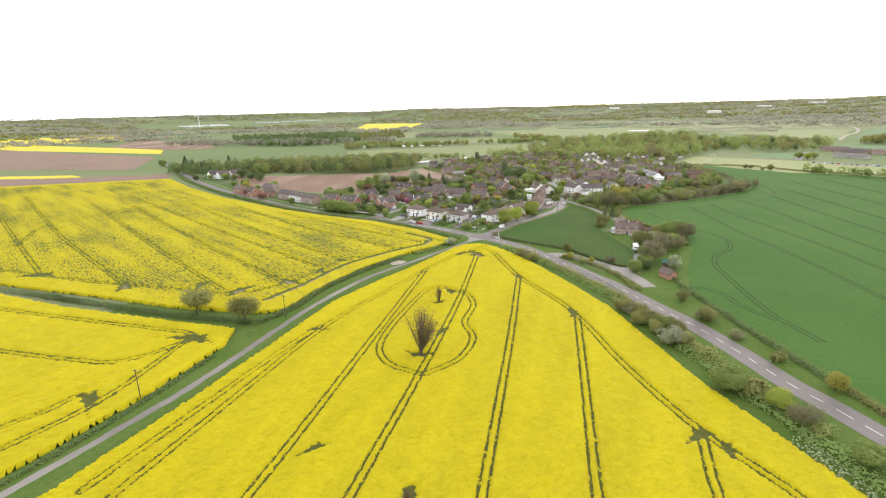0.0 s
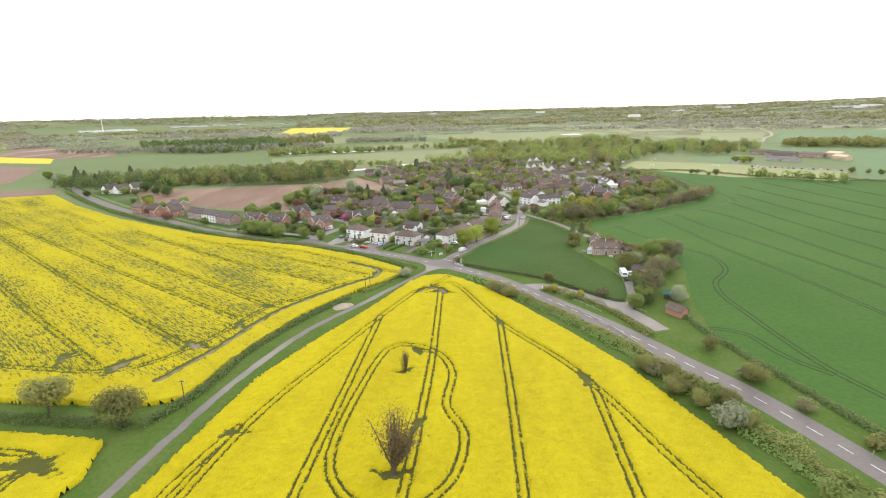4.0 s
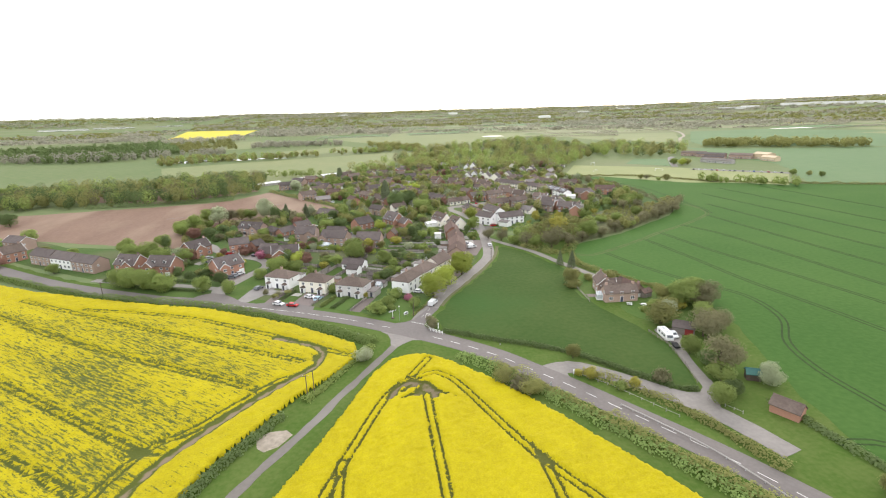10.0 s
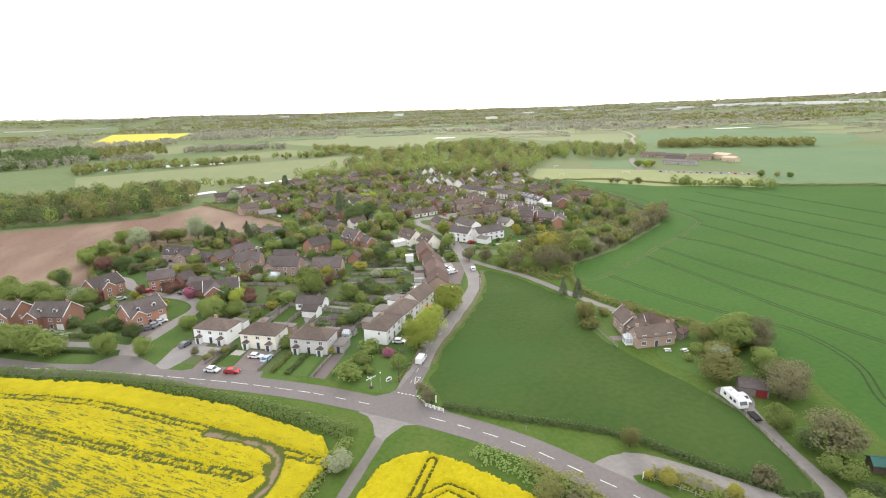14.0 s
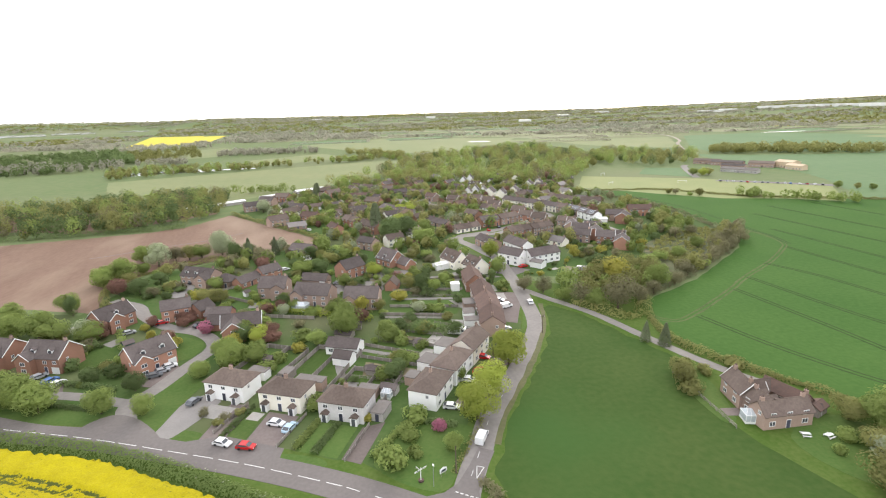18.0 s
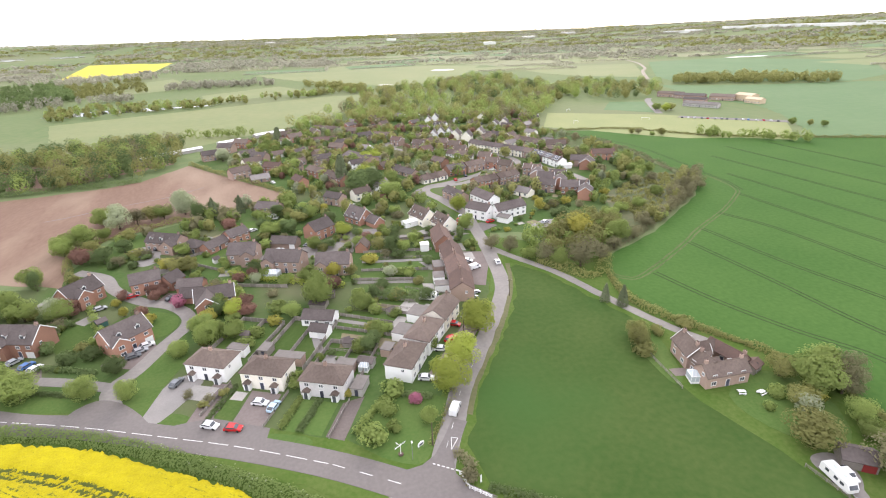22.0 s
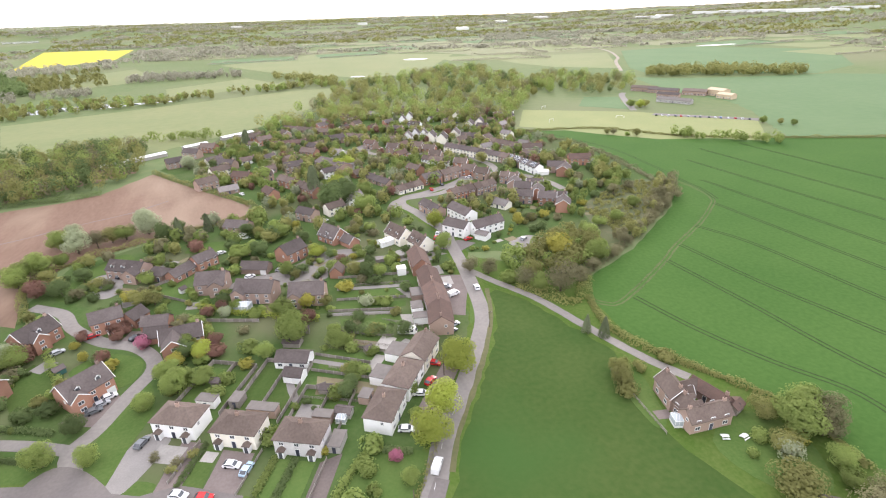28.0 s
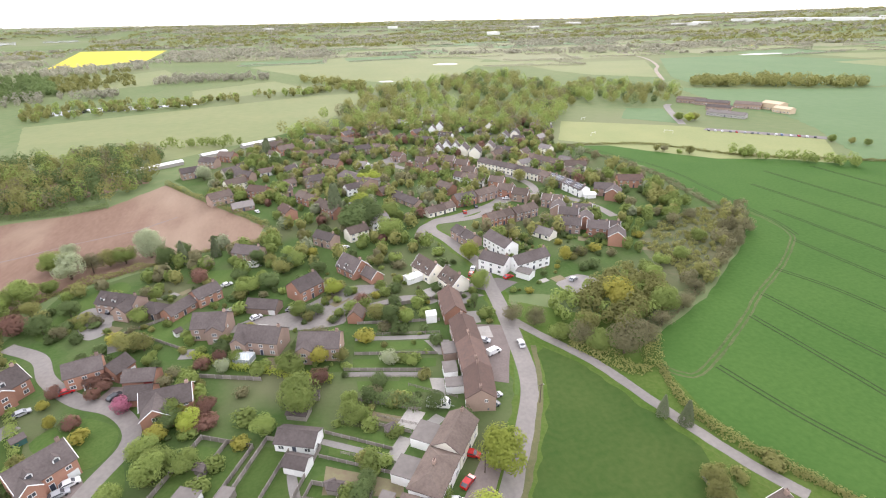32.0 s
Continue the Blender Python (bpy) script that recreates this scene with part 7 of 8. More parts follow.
wood("wood", [(126, 345), (134, 368), (156, 386), (190, 398), (188, 404), (150, 394), (124, 366)], 26, 6, "spring", "green hedge trees round the paddock", 551, per=220, size=0.45)
wood("wood", [(95, 302), (120, 318), (112, 340), (92, 330), (70, 320), (72, 306)], 60, 8, "olive", "thicket of scrub beside the lane", 56, per=220, size=0.45)
wood("wood", [(60, 316), (95, 304), (124, 322), (118, 336), (62, 330)], 34, 6.5, "spring", "green scrub beside the lane", 57, per=220, size=0.42)
for x, y, k, h in ((250, 509, "olive", 6), (254, 505, "grey", 6), (267, 493, "olive", 7), (262, 498, "bush", 3), (396, 488, "spring", 7), (404, 478, "olive", 6), (410, 470, "spring", 6), (346, 606, "spring", 10), (352, 598, "lime", 9), (360, 600, "olive", 9), (-76, 541, "pale", 9), (-37, 600, "cypress", 13), (-47, 557, "spring", 9), (-4, 528, "spring", 9), (18, 550, "olive", 9), (70, 550, "spring", 10), (4, 450, "cypress", 14), (14, 440, "dark", 10), (20, 446, "dark", 9), (30, 428, "spring", 11), (24, 494, "lime", 9), (32, 500, "lime", 9), (96, 470, "spring", 9), (60, 470, "olive", 8), (120, 470, "olive", 9), (178, 404, "spring", 7), (182, 420, "olive", 8), (188, 436, "spring", 8), (116, 329, "spring", 9)):
    tree(x, y, k, h, 1.2)
rng = np.random.default_rng(60)
pts = []
for a, b in field_edges:
    a, b = Vector(a), Vector(b)
    gaps = rng.uniform()
    for k in range(int((b - a).length / 7)):
        p = a.lerp(b, (k + 0.5) / ((b - a).length / 7))
        if noise.noise((p.x * 0.01, p.y * 0.01, 3)) < -0.28:
            continue
        h = 3.0 + 6 * max(0, noise.noise((p.x * 0.03, p.y * 0.03, 8)) + 0.15)
        for q in range(20):
            pts.append((p.x + rng.uniform(-4.5, 4.5), p.y + rng.uniform(-3, 3), rng.uniform(0.2, 1) * h))
pts = np.array(pts)
# hedgerows take the leaf colour that has haze mixed in
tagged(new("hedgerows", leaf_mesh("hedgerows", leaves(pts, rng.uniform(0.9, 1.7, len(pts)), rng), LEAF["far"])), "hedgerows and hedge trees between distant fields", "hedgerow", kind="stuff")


def scatter_far(name, n, r0, r1, clump, leaf, label, seed, size):
    """Woods far off, in long belts across the view."""
    rng = np.random.default_rng(seed)
    res = []
    while len(res) < n:
        r, a = math.sqrt(rng.uniform(r0 * r0, r1 * r1)), rng.uniform(-1.0, 1.15)
        x, y = r * math.sin(a), 150 + r * math.cos(a)
        if noise.noise((x * 0.0013, y * 0.0055, seed)) + 0.35 * noise.noise((x * 0.006, y * 0.02, seed)) < clump or -0.72 < a < -0.3 and 2500 < r < 4150 or inside(np.array(x), np.array(y), YELLOW):
            continue
        res.append((x, y))
    cs, ways = [], []
    for x, y in res:
        z, h = land_height(x, y), rng.uniform(5, 11)
        u = rng.normal(size=(12, 3))
        u[:, 2] = np.abs(u[:, 2])
        u /= np.linalg.norm(u, axis=1)[:, None]
        cs.append(np.array((x, y, z)) + u * (3.3 * size, 1.5 * size, h * size / 4.6))
        ways.append(u)
    cs = np.concatenate(cs)
    return tagged(new(name, leaf_mesh(name, leaves(cs, rng.uniform(0.7, 1.3, len(cs)) * size, rng, out=np.concatenate(ways)), LEAF[leaf])), label, "woodland", kind="stuff")


YELLOW = [(-570, 1560), (-780, 2480), (-400, 2400), (-350, 1750)]
# the pale grey of the far leaf colour is painted haze
scatter_far("far_woods", 7600, 1500, 4600, 0.08, "far", "dark woods and hedgerows paled by haze towards the horizon", 71, 4.6)
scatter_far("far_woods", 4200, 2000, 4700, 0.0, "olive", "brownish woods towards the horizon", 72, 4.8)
scatter_far("far_woods", 3200, 4600, 9200, -0.1, "far", "haze-grey woods along the horizon", 73, 5.5)

# ---- gardens, lawns and drives ----
M["soil_bed"] = material("dug_garden_soil", (0.17, 0.13, 0.085), (0.2, 0.19, 0.1), 1.0, 0.3, bump=0.7)
M["slabs"] = material("concrete_slabs", (0.36, 0.34, 0.31), (0.28, 0.26, 0.24), 1.6, 0.3, bump=0.2, per_object=0.25)
for order, (pts, mt, text, cat) in enumerate((
    ([(-66, 250), (-62, 262), (-57, 266.5), (-52, 262), (-60, 248.5)], "gravel", "grey gravel parking area", "drive"),
    ([(-54, 245), (-49, 260.5), (-43, 257.5), (-48.5, 243.5)], "drive", "reddish brick-paved drive", "drive"),
    ([(-48.3, 245), (-42.6, 257), (-39.4, 255.4), (-43.4, 243)], "lawn", "striped front lawn", "lawn"),
    ([(-43, 242.5), (-39, 254), (-31.5, 250), (-36, 238.5)], "drive", "brown paved parking area", "drive"),
    ([(-31.5, 236.5), (-26.5, 246.5), (-17.5, 242), (-22.5, 231.5)], "lawn", "front lawn with a flower bed", "lawn"),
    ([(-21.5, 231), (-16.5, 241.5), (-11, 242.5), (-17.5, 228.5)], "drive", "brown paved drive", "drive"),
    ([(-58, 246), (-48, 246), (-34, 238), (-35, 232), (-52, 240)], "asphalt", "tarmac apron beside the road", "drive"),
    ([(-64, 247), (-59, 251), (-53, 247.5), (-58, 244)], "lawn", "grass island beside the road", "lawn"),
    ([(-34, 236), (-26, 232.5), (-25, 229.5), (-33, 233)], "lawn", "strip of roadside grass", "lawn"),
    ([(-15, 227.5), (-7, 239), (4, 238), (9, 234), (3, 223.5), (-3, 216.5)], "lawn", "triangular village green at the junction", "lawn"),
    ([(-68, 290), (-64.5, 297), (-67, 304), (-78, 310), (-86, 303), (-76, 293)], "lawn", "open lawn inside the close", "lawn"),
    ([(-72, 257), (-66, 249), (-62, 262), (-58, 276), (-62, 290), (-68, 277)], "lawn", "grass bank beside the close", "lawn"),
    ([(-112, 279), (-80, 264.5), (-82, 258.5), (-114, 271)], "lawn", "roadside lawn with trees", "lawn"),
    ([(-98, 312), (-88, 306), (-84, 292), (-96, 288), (-104, 304)], "lawn", "back lawn of a brick house", "lawn"),
    ([(-82, 279), (-74, 283), (-69, 287), (-66, 281), (-72, 274)], "drive", "paved parking in front of the house", "drive"),
    ([(-110, 287), (-98, 283), (-96, 278), (-108, 281)], "drive", "paved parking in front of the house", "drive"),
    ([(-72, 322), (-60, 318), (-64, 312), (-76, 314)], "drive", "paved forecourt of the garages", "drive"),
    ([(-96.5, 369.7), (-91.8, 374.6), (-86, 370), (-83, 362), (-82.3, 354.2), (-89, 352)], "gravel", "pale gravel forecourt", "drive"),
    ([(-106, 358), (-103, 371.6), (-96, 387), (-88.3, 394.5), (-83, 385.4), (-94, 374), (-98, 366), (-97, 354)], "lawn", "long side lawn of the house", "lawn"),
    ([(-75.7, 352.1), (-62, 363), (-54, 356.7), (-60, 347.8), (-70, 346)], "lawn", "bright lawn with a timber fence", "lawn"),
    ([(-62, 355), (-46, 336), (-54, 332), (-70, 350)], "lawn", "back garden lawn with a fence", "lawn"),
    ([(-40, 318), (-22, 314), (-2, 308), (-4, 312), (-24, 324), (-40, 326)], "lawn", "rear lawns of the brown-brick houses", "lawn"),
    ([(-43, 342), (-36, 348.5), (-24, 349.5), (-14, 354), (-5, 361), (6, 362.3), (16, 358), (5, 353), (-2, 344), (-4, 336), (-19, 336.5), (-30, 341)], "lane", "wide tarmac close between the houses", "drive"),
    ([(0, 346), (20, 349), (46, 344), (50, 340), (44, 339.5), (20, 344.6), (2, 341)], "lane", "narrow tarmac side road", "drive"),
    ([(34, 293), (37, 303), (37.4, 311), (39, 322.5), (49, 319), (46.6, 306), (43.3, 299), (39.5, 290)], "drive", "brown paved forecourt of the terrace", "drive"),
    ([(-14.1, 283.6), (0.9, 273.9), (0.1, 272.8), (-14.2, 281.7)], "gravel", "long gravel path between gardens", "drive"),
    ([(-6, 309), (17, 302), (17, 300.2), (-6, 306.8)], "gravel", "long concrete garden path", "drive"),
    ([(-0.5, 326.6), (26.9, 320), (26.5, 317.6), (-1, 324.4)], "gravel", "long concrete garden path", "drive"),
    ([(-22.6, 275), (-20.8, 275), (-19.6, 266), (-21.6, 266)], "gravel", "pale curved gravel path", "drive"),
    ([(49, 317.5), (50.4, 316), (48.6, 303.6), (43.2, 290), (40.2, 284.5), (39.2, 285), (45.4, 300)], "lawn", "grass strip between street and forecourt", "lawn"),
    ([(5, 244), (24, 268), (29, 266), (12, 241)], "drive", "brown paved front parking along the street", "drive"),
    ([(80, 340), (92, 345), (98, 336), (86, 330)], "gravel", "pale gravel car park of the inn", "drive"),
    ([(44, 350), (60, 352), (66, 346), (56, 340)], "asphalt", "tarmac in front of the inn", "drive"),
    ([(-60, 395), (-40, 392), (-30, 380), (-46, 378), (-62, 385)], "lawn", "lawn behind the houses", "lawn"),
    ([(68, 240), (76, 244), (74, 234), (70, 224), (66, 224)], "lawn", "side lawn of the cottages", "lawn"),
    ([(76, 215), (92, 220), (98, 208), (90, 195), (78, 200)], "lawn", "cottage garden lawn", "lawn"),
    ([(-40.3, 158.6), (-37.5, 160.6), (-34, 160.4), (-32.4, 158.4), (-35, 154.6), (-38, 153.4), (-39.6, 155)], "dirt", "bare pale pull-in beside the farm lane", "drive"),
)):
    sheet("lawn" if mt == "lawn" else "drive", pts, {"dirt": 0.054, "lawn": 0.052, "drive": 0.055, "gravel": 0.054, "asphalt": 0.057, "lane": 0.056}[mt] + 0.0002 * order, M[mt], text, cat, ragged=0.25, soft=any(w in text for w in ("island", "green", "inside", "bank", "gravel", "side lawn", "cottage", "rear lawns", "close", "roadside")))


def fence(a, b, h=1.5, style="panel", label="weathered wooden garden fence", pitch=2.4):
    """Posts with boards or rails between them."""
    a, b = Vector(a), Vector(b)
    L = (b - a).length
    n = max(1, round(L / pitch))
    f = empty("fence", pose(a.x, a.y, 0, 0, 0, math.degrees(math.atan2(b.y - a.y, b.x - a.x))), label, "fence")
    key = (style, h, round(L / n, 1))
    if key not in FENCES:
        w = L / n
        s = Shape()
        if style == "panel":
            s.box(0.08, -0.03, 0.08, w - 0.02, 0.03, h - 0.08)
            s.box(0.05, -0.06, h - 0.1, w, 0.06, h - 0.04)
            s.box(0.05, -0.05, 0.3, w, 0.05, 0.4)
        else:
            for z in (0.4, 0.75, 1.05) if h > 0.95 else (0.75,):
                s.box(0, -0.03, z * h / 1.15, w, 0.03, (z + 0.09) * h / 1.15)
        mt = M["white"] if style == "white" and h > 1 else M["concrete"] if style == "white" else M["wood"]
        FENCES[key] = (s.mesh("panel", mt), Shape().box(-0.06, -0.06, -0.2, 0.06, 0.06, h + 0.05).mesh("post", M["concrete"] if style == "panel" else mt))
    for k in range(n + 1):
        part("post", FENCES[key][1], f, m=pose(k * L / n, 0, 0))
        if k < n:
            part("panel" if style == "panel" else "rail", FENCES[key][0], f, m=pose(k * L / n, 0, 0))
    return f


FENCES = {}


def turned(cx, cy, ang, u, v):
    c, s = math.cos(radians(ang)), math.sin(radians(ang))
    return (cx + u * c - v * s, cy + u * s + v * c)


# long back gardens behind the three semis
for cx, cy, ang, depth in ((-49.3, 265.8, -28, 26), (-34.5, 257.0, -27, 30), (-19.6, 248.8, -27, 20)):
    for u in (-7.4, 0, 7.2):
        fence(turned(cx, cy, ang, u, 5), turned(cx, cy, ang, u, depth), 1.6)
    fence(turned(cx, cy, ang, -7.2, depth), turned(cx, cy, ang, 7.2, depth), 1.6)
    for u in (-6.9, 0.5):
        sheet("lawn", [turned(cx, cy, ang, u, 8), turned(cx, cy, ang, u + 6.2, 8), turned(cx, cy, ang, u + 6.2, depth - 2), turned(cx, cy, ang, u, depth - 2)], 0.053, M["lawn"], "long narrow back garden lawn", "lawn")
    fence(turned(cx, cy, ang, 7.4, -4), turned(cx, cy, ang, 7.4, -17), 1.0)
# garden strips behind the street terrace
for a, b, style in (((1, 334), (29, 328), "panel"), ((-1, 327), (27, 320.4), "rail"), ((-2, 316.6), (23, 309.6), "panel"), ((-6, 309.6), (17, 302.6), "panel"), ((-6, 306.2), (16, 299.6), "rail"), ((-4.8, 295.7), (12.4, 286.3), "panel"), ((-4.6, 287.5), (8.1, 279), "panel"), ((-13.2, 285.3), (2.5, 274.8), "panel"), ((-15.1, 277.7), (3.6, 266.1), "panel")):
    fence(a, b, 1.2, style, "grey garden fence between long plots")
for pts in ([(-1.5, 323.2), (25.4, 316.6), (24.1, 312.4), (-2, 318.7)], [(-2.7, 314.7), (22.4, 307.6), (21.1, 303.6), (-3.3, 310)], [(-9.4, 287.6), (7.3, 278), (6.1, 275.3), (-11.1, 285)], [(-12.5, 280.7), (-0.6, 273), (-1.5, 271.3), (-13, 278)], [(-3, 303.6), (14, 298.6), (13, 294), (-3, 299)]):
    sheet("lawn", pts, 0.051, M["lawn"], "garden lawn behind the terrace", "lawn", ragged=0.3)
for pts, mt in (([(-13.9, 274.7), (3.2, 264.6), (2.4, 260.8), (-15, 266.6)], "soil_bed"), ([(11.6, 323.2), (18.4, 321.4), (18.2, 320.2), (11.4, 322)], "soil_bed"), ([(-3, 291.6), (7, 285.5), (6, 283), (-4, 289)], "soil_bed"), ([(18, 299), (22, 297.6), (20.6, 290), (17.4, 292)], "slabs"), ([(21, 318), (29, 316), (28, 308), (23.6, 309)], "slabs"), ([(9.8, 280), (16, 284), (18, 281.6), (12, 277)], "slabs")):
    sheet("garden_bed" if mt == "soil_bed" else "patio", pts, 0.0535, M[mt], "brown vegetable bed in a back garden" if mt == "soil_bed" else "grey slab yard behind the terrace", "garden bed" if mt == "soil_bed" else "patio", ragged=0.3)
for k in range(4):
    c = (1.5 + 8.6 * k, 250.2 + 10 * k)
    fence((c[0] - 4, c[1] + 8), (c[0] - 22 + 2 * k, c[1] + 17), 1.1, "rail", "grey garden fence between long plots")
    sheet("lawn", [(c[0] - 7, c[1] + 10.5), (c[0] - 20, c[1] + 17), (c[0] - 17, c[1] + 22), (c[0] - 4, c[1] + 15)], 0.0505, M["lawn"], "garden lawn behind the street houses", "lawn")
fence((-52, 320.5), (-30, 312), 1.5)
fence((-70, 348), (-56, 336), 1.3)
fence((-60, 360), (-78, 350), 1.2)
fence((68.9, 246.4), (66.9, 220.5), 1.1, "rail", "low timber fence beside the meadow")
fence((73.8, 192), (74.8, 183.5), 1.0, "rail", "timber rail fence beside the track")
fence((74.8, 183.5), (72.3, 170.5), 1.0, "rail", "timber rail fence beside the track")
fence((72.3, 170.5), (69.4, 161), 1.0, "rail", "timber rail fence beside the track")
fence((4.8, 211.5), (5.6, 207.5), 1.1, "white", "white post-and-rail fence on the corner", 1.2)
fence((5.6, 207.5), (9.1, 203.9), 1.1, "white", "white post-and-rail fence on the corner", 1.2)
fence((0.5, 342), (42, 343), 1.6, label="long timber fence along the side road")
fence((41.3, 170.7), (46.4, 164.6), 0.8, "white", "low pale crash rail beside the lay-by", 3)
fence((46.4, 164.6), (56, 148.2), 0.8, "white", "low pale crash rail beside the lay-by", 3)
fence((67.1, 153.4), (71, 146.5), 0.9, "white", "short pale rail beside the track", 2)

# small garden sheds, a greenhouse and the conservatory
for x, y, a, L, D, wl, text in ((-88.5, 304, 40, 3, 2.4, "teal", "pale teal garden shed"), (-17.7, 300.6, 20, 3, 2.4, "wood", "timber garden shed"), (-15, 299.5, -10, 2.6, 2, "wood", "timber garden shed"), (-19.4, 294, -24, 5.5, 4, "wood", "dark timber workshop"), (-11.9, 266.7, -27, 3, 2.4, "wood", "timber garden shed"), (-8.5, 255.6, -30, 4.4, 2.8, "concrete", "grey garden store"), (-13, 267.5, 10, 2.2, 2, "wood", "timber garden shed"), (-42, 281, -28, 2.6, 2, "wood", "timber garden shed"), (-51, 273, -28, 3, 2.2, "brick", "small brick garden store"), (3, 281, 20, 2.4, 2, "wood", "timber garden shed"), (-58.2, 345.4, 40, 2.4, 2, "white", "small white summer house"), (88.5, 221.5, -30, 3, 2.4, "white", "small white garden shed"), (-20, 304, 10, 2.4, 2, "wood", "timber garden shed")):
    house(x, y, a, L, D, wl, "slate", eaves=1.9, rise=0.7, storeys=1, chimneys=0, windows=False, near=False, label=text + " in a back garden", name="garden_shed", category="shed")


def glass_house(x, y, ang, L, D, hgt, label, name="conservatory"):
    o = empty(name, pose(x, y, 0, 0, 0, ang), label, name)
    fr = Shape()
    nb = max(3, int(L / 1.0))
    for k in range(nb + 1):
        u = -L / 2 + L * k / nb
        fr.box(u - 0.05, -D / 2 - 0.05, 0, u + 0.05, -D / 2 + 0.05, hgt)
        fr.rod((u, -D / 2, hgt), (u * 0.6, 0, hgt + 1.0), 0.05, n=4)
        fr.rod((u * 0.6, 0, hgt + 1.0), (u, D / 2, hgt), 0.05, n=4)
    fr.box(-L / 2, -D / 2 - 0.06, hgt - 0.1, L / 2, -D / 2 + 0.06, hgt + 0.05).box(-L / 2, D / 2 - 0.06, hgt - 0.1, L / 2, D / 2 + 0.06, hgt + 0.05)
    fr.box(-L / 2 - 0.05, -D / 2, hgt - 0.1, -L / 2 + 0.05, D / 2, hgt + 0.05).box(L / 2 - 0.05, -D / 2, hgt - 0.1, L / 2 + 0.05, D / 2, hgt + 0.05)
    part("frame", fr.mesh("frame", M["white"]), o, "white frame")
    part("base_wall", Shape().box(-L / 2, -D / 2, -0.1, L / 2, D / 2, 0.6).mesh("base_wall", M["white"]), o)
    g = Shape().add([(-L / 2, -D / 2, 0.6), (L / 2, -D / 2, 0.6), (L / 2, D / 2, 0.6), (-L / 2, D / 2, 0.6), (-L / 2, -D / 2, hgt), (L / 2, -D / 2, hgt), (L / 2, D / 2, hgt), (-L / 2, D / 2, hgt), (-L * 0.3, 0, hgt + 0.97), (L * 0.3, 0, hgt + 0.97)], [(0, 1, 5, 4), (1, 2, 6, 5), (2, 3, 7, 6), (3, 0, 4, 7), (4, 5, 9, 8), (5, 6, 9), (6, 7, 8, 9), (7, 4, 8)])
    part("glazing", g.mesh("glazing", M["pale_glass"]), o, "pale glazing")
    return o


M["pale_glass"] = material("pale_conservatory_glass", (0.5, 0.54, 0.56), (0.4, 0.44, 0.47), 1, 0.3, rough=0.1, bump=0, spec=0.6)
glass_house(-35.4, 323.4, -24, 5.5, 4.0, 2.3, "white hexagonal conservatory behind a brick house")
glass_house(72.7, 222.4, -17, 4.2, 3.2, 2.2, "white lean-to conservatory of the cottages")
glass_house(-9.5, 253.4, -27, 2.6, 2.0, 1.8, "small greenhouse in a garden", "greenhouse")


# ---- vehicles ----
CARS = {}
PAINTS = {"white": (0.78, 0.78, 0.78), "silver": (0.42, 0.43, 0.45), "red": (0.5, 0.02, 0.02), "blue": (0.1, 0.2, 0.45), "paleblue": (0.45, 0.6, 0.72), "black": (0.03, 0.03, 0.035), "grey": (0.16, 0.17, 0.18), "green": (0.05, 0.12, 0.09)}
for k, c in PAINTS.items():
    M["car_" + k] = material("car_paint_" + k, c, tuple(v * 0.85 for v in c), 1.0, 0.3, rough=0.25, bump=0, spec=0.5)


def car(x, y, ang, paint="white", van=False, text="parked car"):
    L, W = (4.9, 1.9) if van else (4.3, 1.75)
    key = (paint, van)
    if key not in CARS:
        if van:
            prof = [(-2.45, 0.35), (2.4, 0.35), (2.45, 0.95), (1.75, 1.1), (1.15, 1.9), (-2.35, 1.95), (-2.45, 1.0)]
            glass = [(1.22, 1.15), (1.72, 1.12), (1.2, 1.75), (0.4, 1.75), (0.4, 1.15)]
            back = None
        else:
            prof = [(-2.15, 0.32), (2.1, 0.32), (2.15, 0.7), (1.15, 0.92), (0.45, 1.4), (-1.25, 1.42), (-2.0, 0.98), (-2.15, 0.85)]
            glass = [(1.02, 0.95), (0.42, 1.33), (-1.2, 1.35), (-1.8, 0.98)]
        b = Shape().prism(prof, -W / 2, W / 2)
        gl, front, rear = Shape().prism(glass, -W / 2 - 0.012, W / 2 + 0.012), Shape(), None
        if not van:
            front.prism([(1.13, 0.94), (1.16, 0.96), (0.5, 1.41), (0.46, 1.39)], -W / 2 + 0.15, W / 2 - 0.15)
            rear = Shape().prism([(-1.3, 1.4), (-1.27, 1.43), (-2.0, 1.03), (-2.02, 1.0)], -W / 2 + 0.15, W / 2 - 0.15)
        else:
            front.prism([(1.74, 1.14), (1.78, 1.16), (1.2, 1.88), (1.16, 1.86)], -W / 2 + 0.15, W / 2 - 0.15)
        CARS[key] = (b.mesh("body", M["car_" + paint]), gl.mesh("side_windows", M["glass"]), front.mesh("windscreen", M["glass"]), rear.mesh("rear_window", M["glass"]) if rear else None, Shape().rod((0, -0.11, 0), (0, 0.11, 0), 0.33, n=10).mesh("wheel", M["black"]), Shape().box(-0.03, -0.18, -0.08, 0.03, 0.18, 0.08).mesh("headlight", M["metal_white"]))
    o = empty("van" if van else "car", pose(x, y, 0.07, 0, 0, ang), "%s %s" % (PAINT_WORDS[paint], text), "van" if van else "car")
    b, gl, front, rear, wh, hl = CARS[key]
    part("body", b, o)
    part("side_windows", gl, o, "dark glazing")
    part("windscreen", front, o)
    if rear:
        part("rear_window", rear, o)
    for u in (-L * 0.3, L * 0.3):
        for v in (-W / 2 + 0.08, W / 2 - 0.08):
            part("wheel", wh, o, m=pose(u, v, 0.33))
    for v in (-0.6, 0.6):
        part("headlight", hl, o, m=pose(L / 2 - 0.02, v, 0.62))
    return o


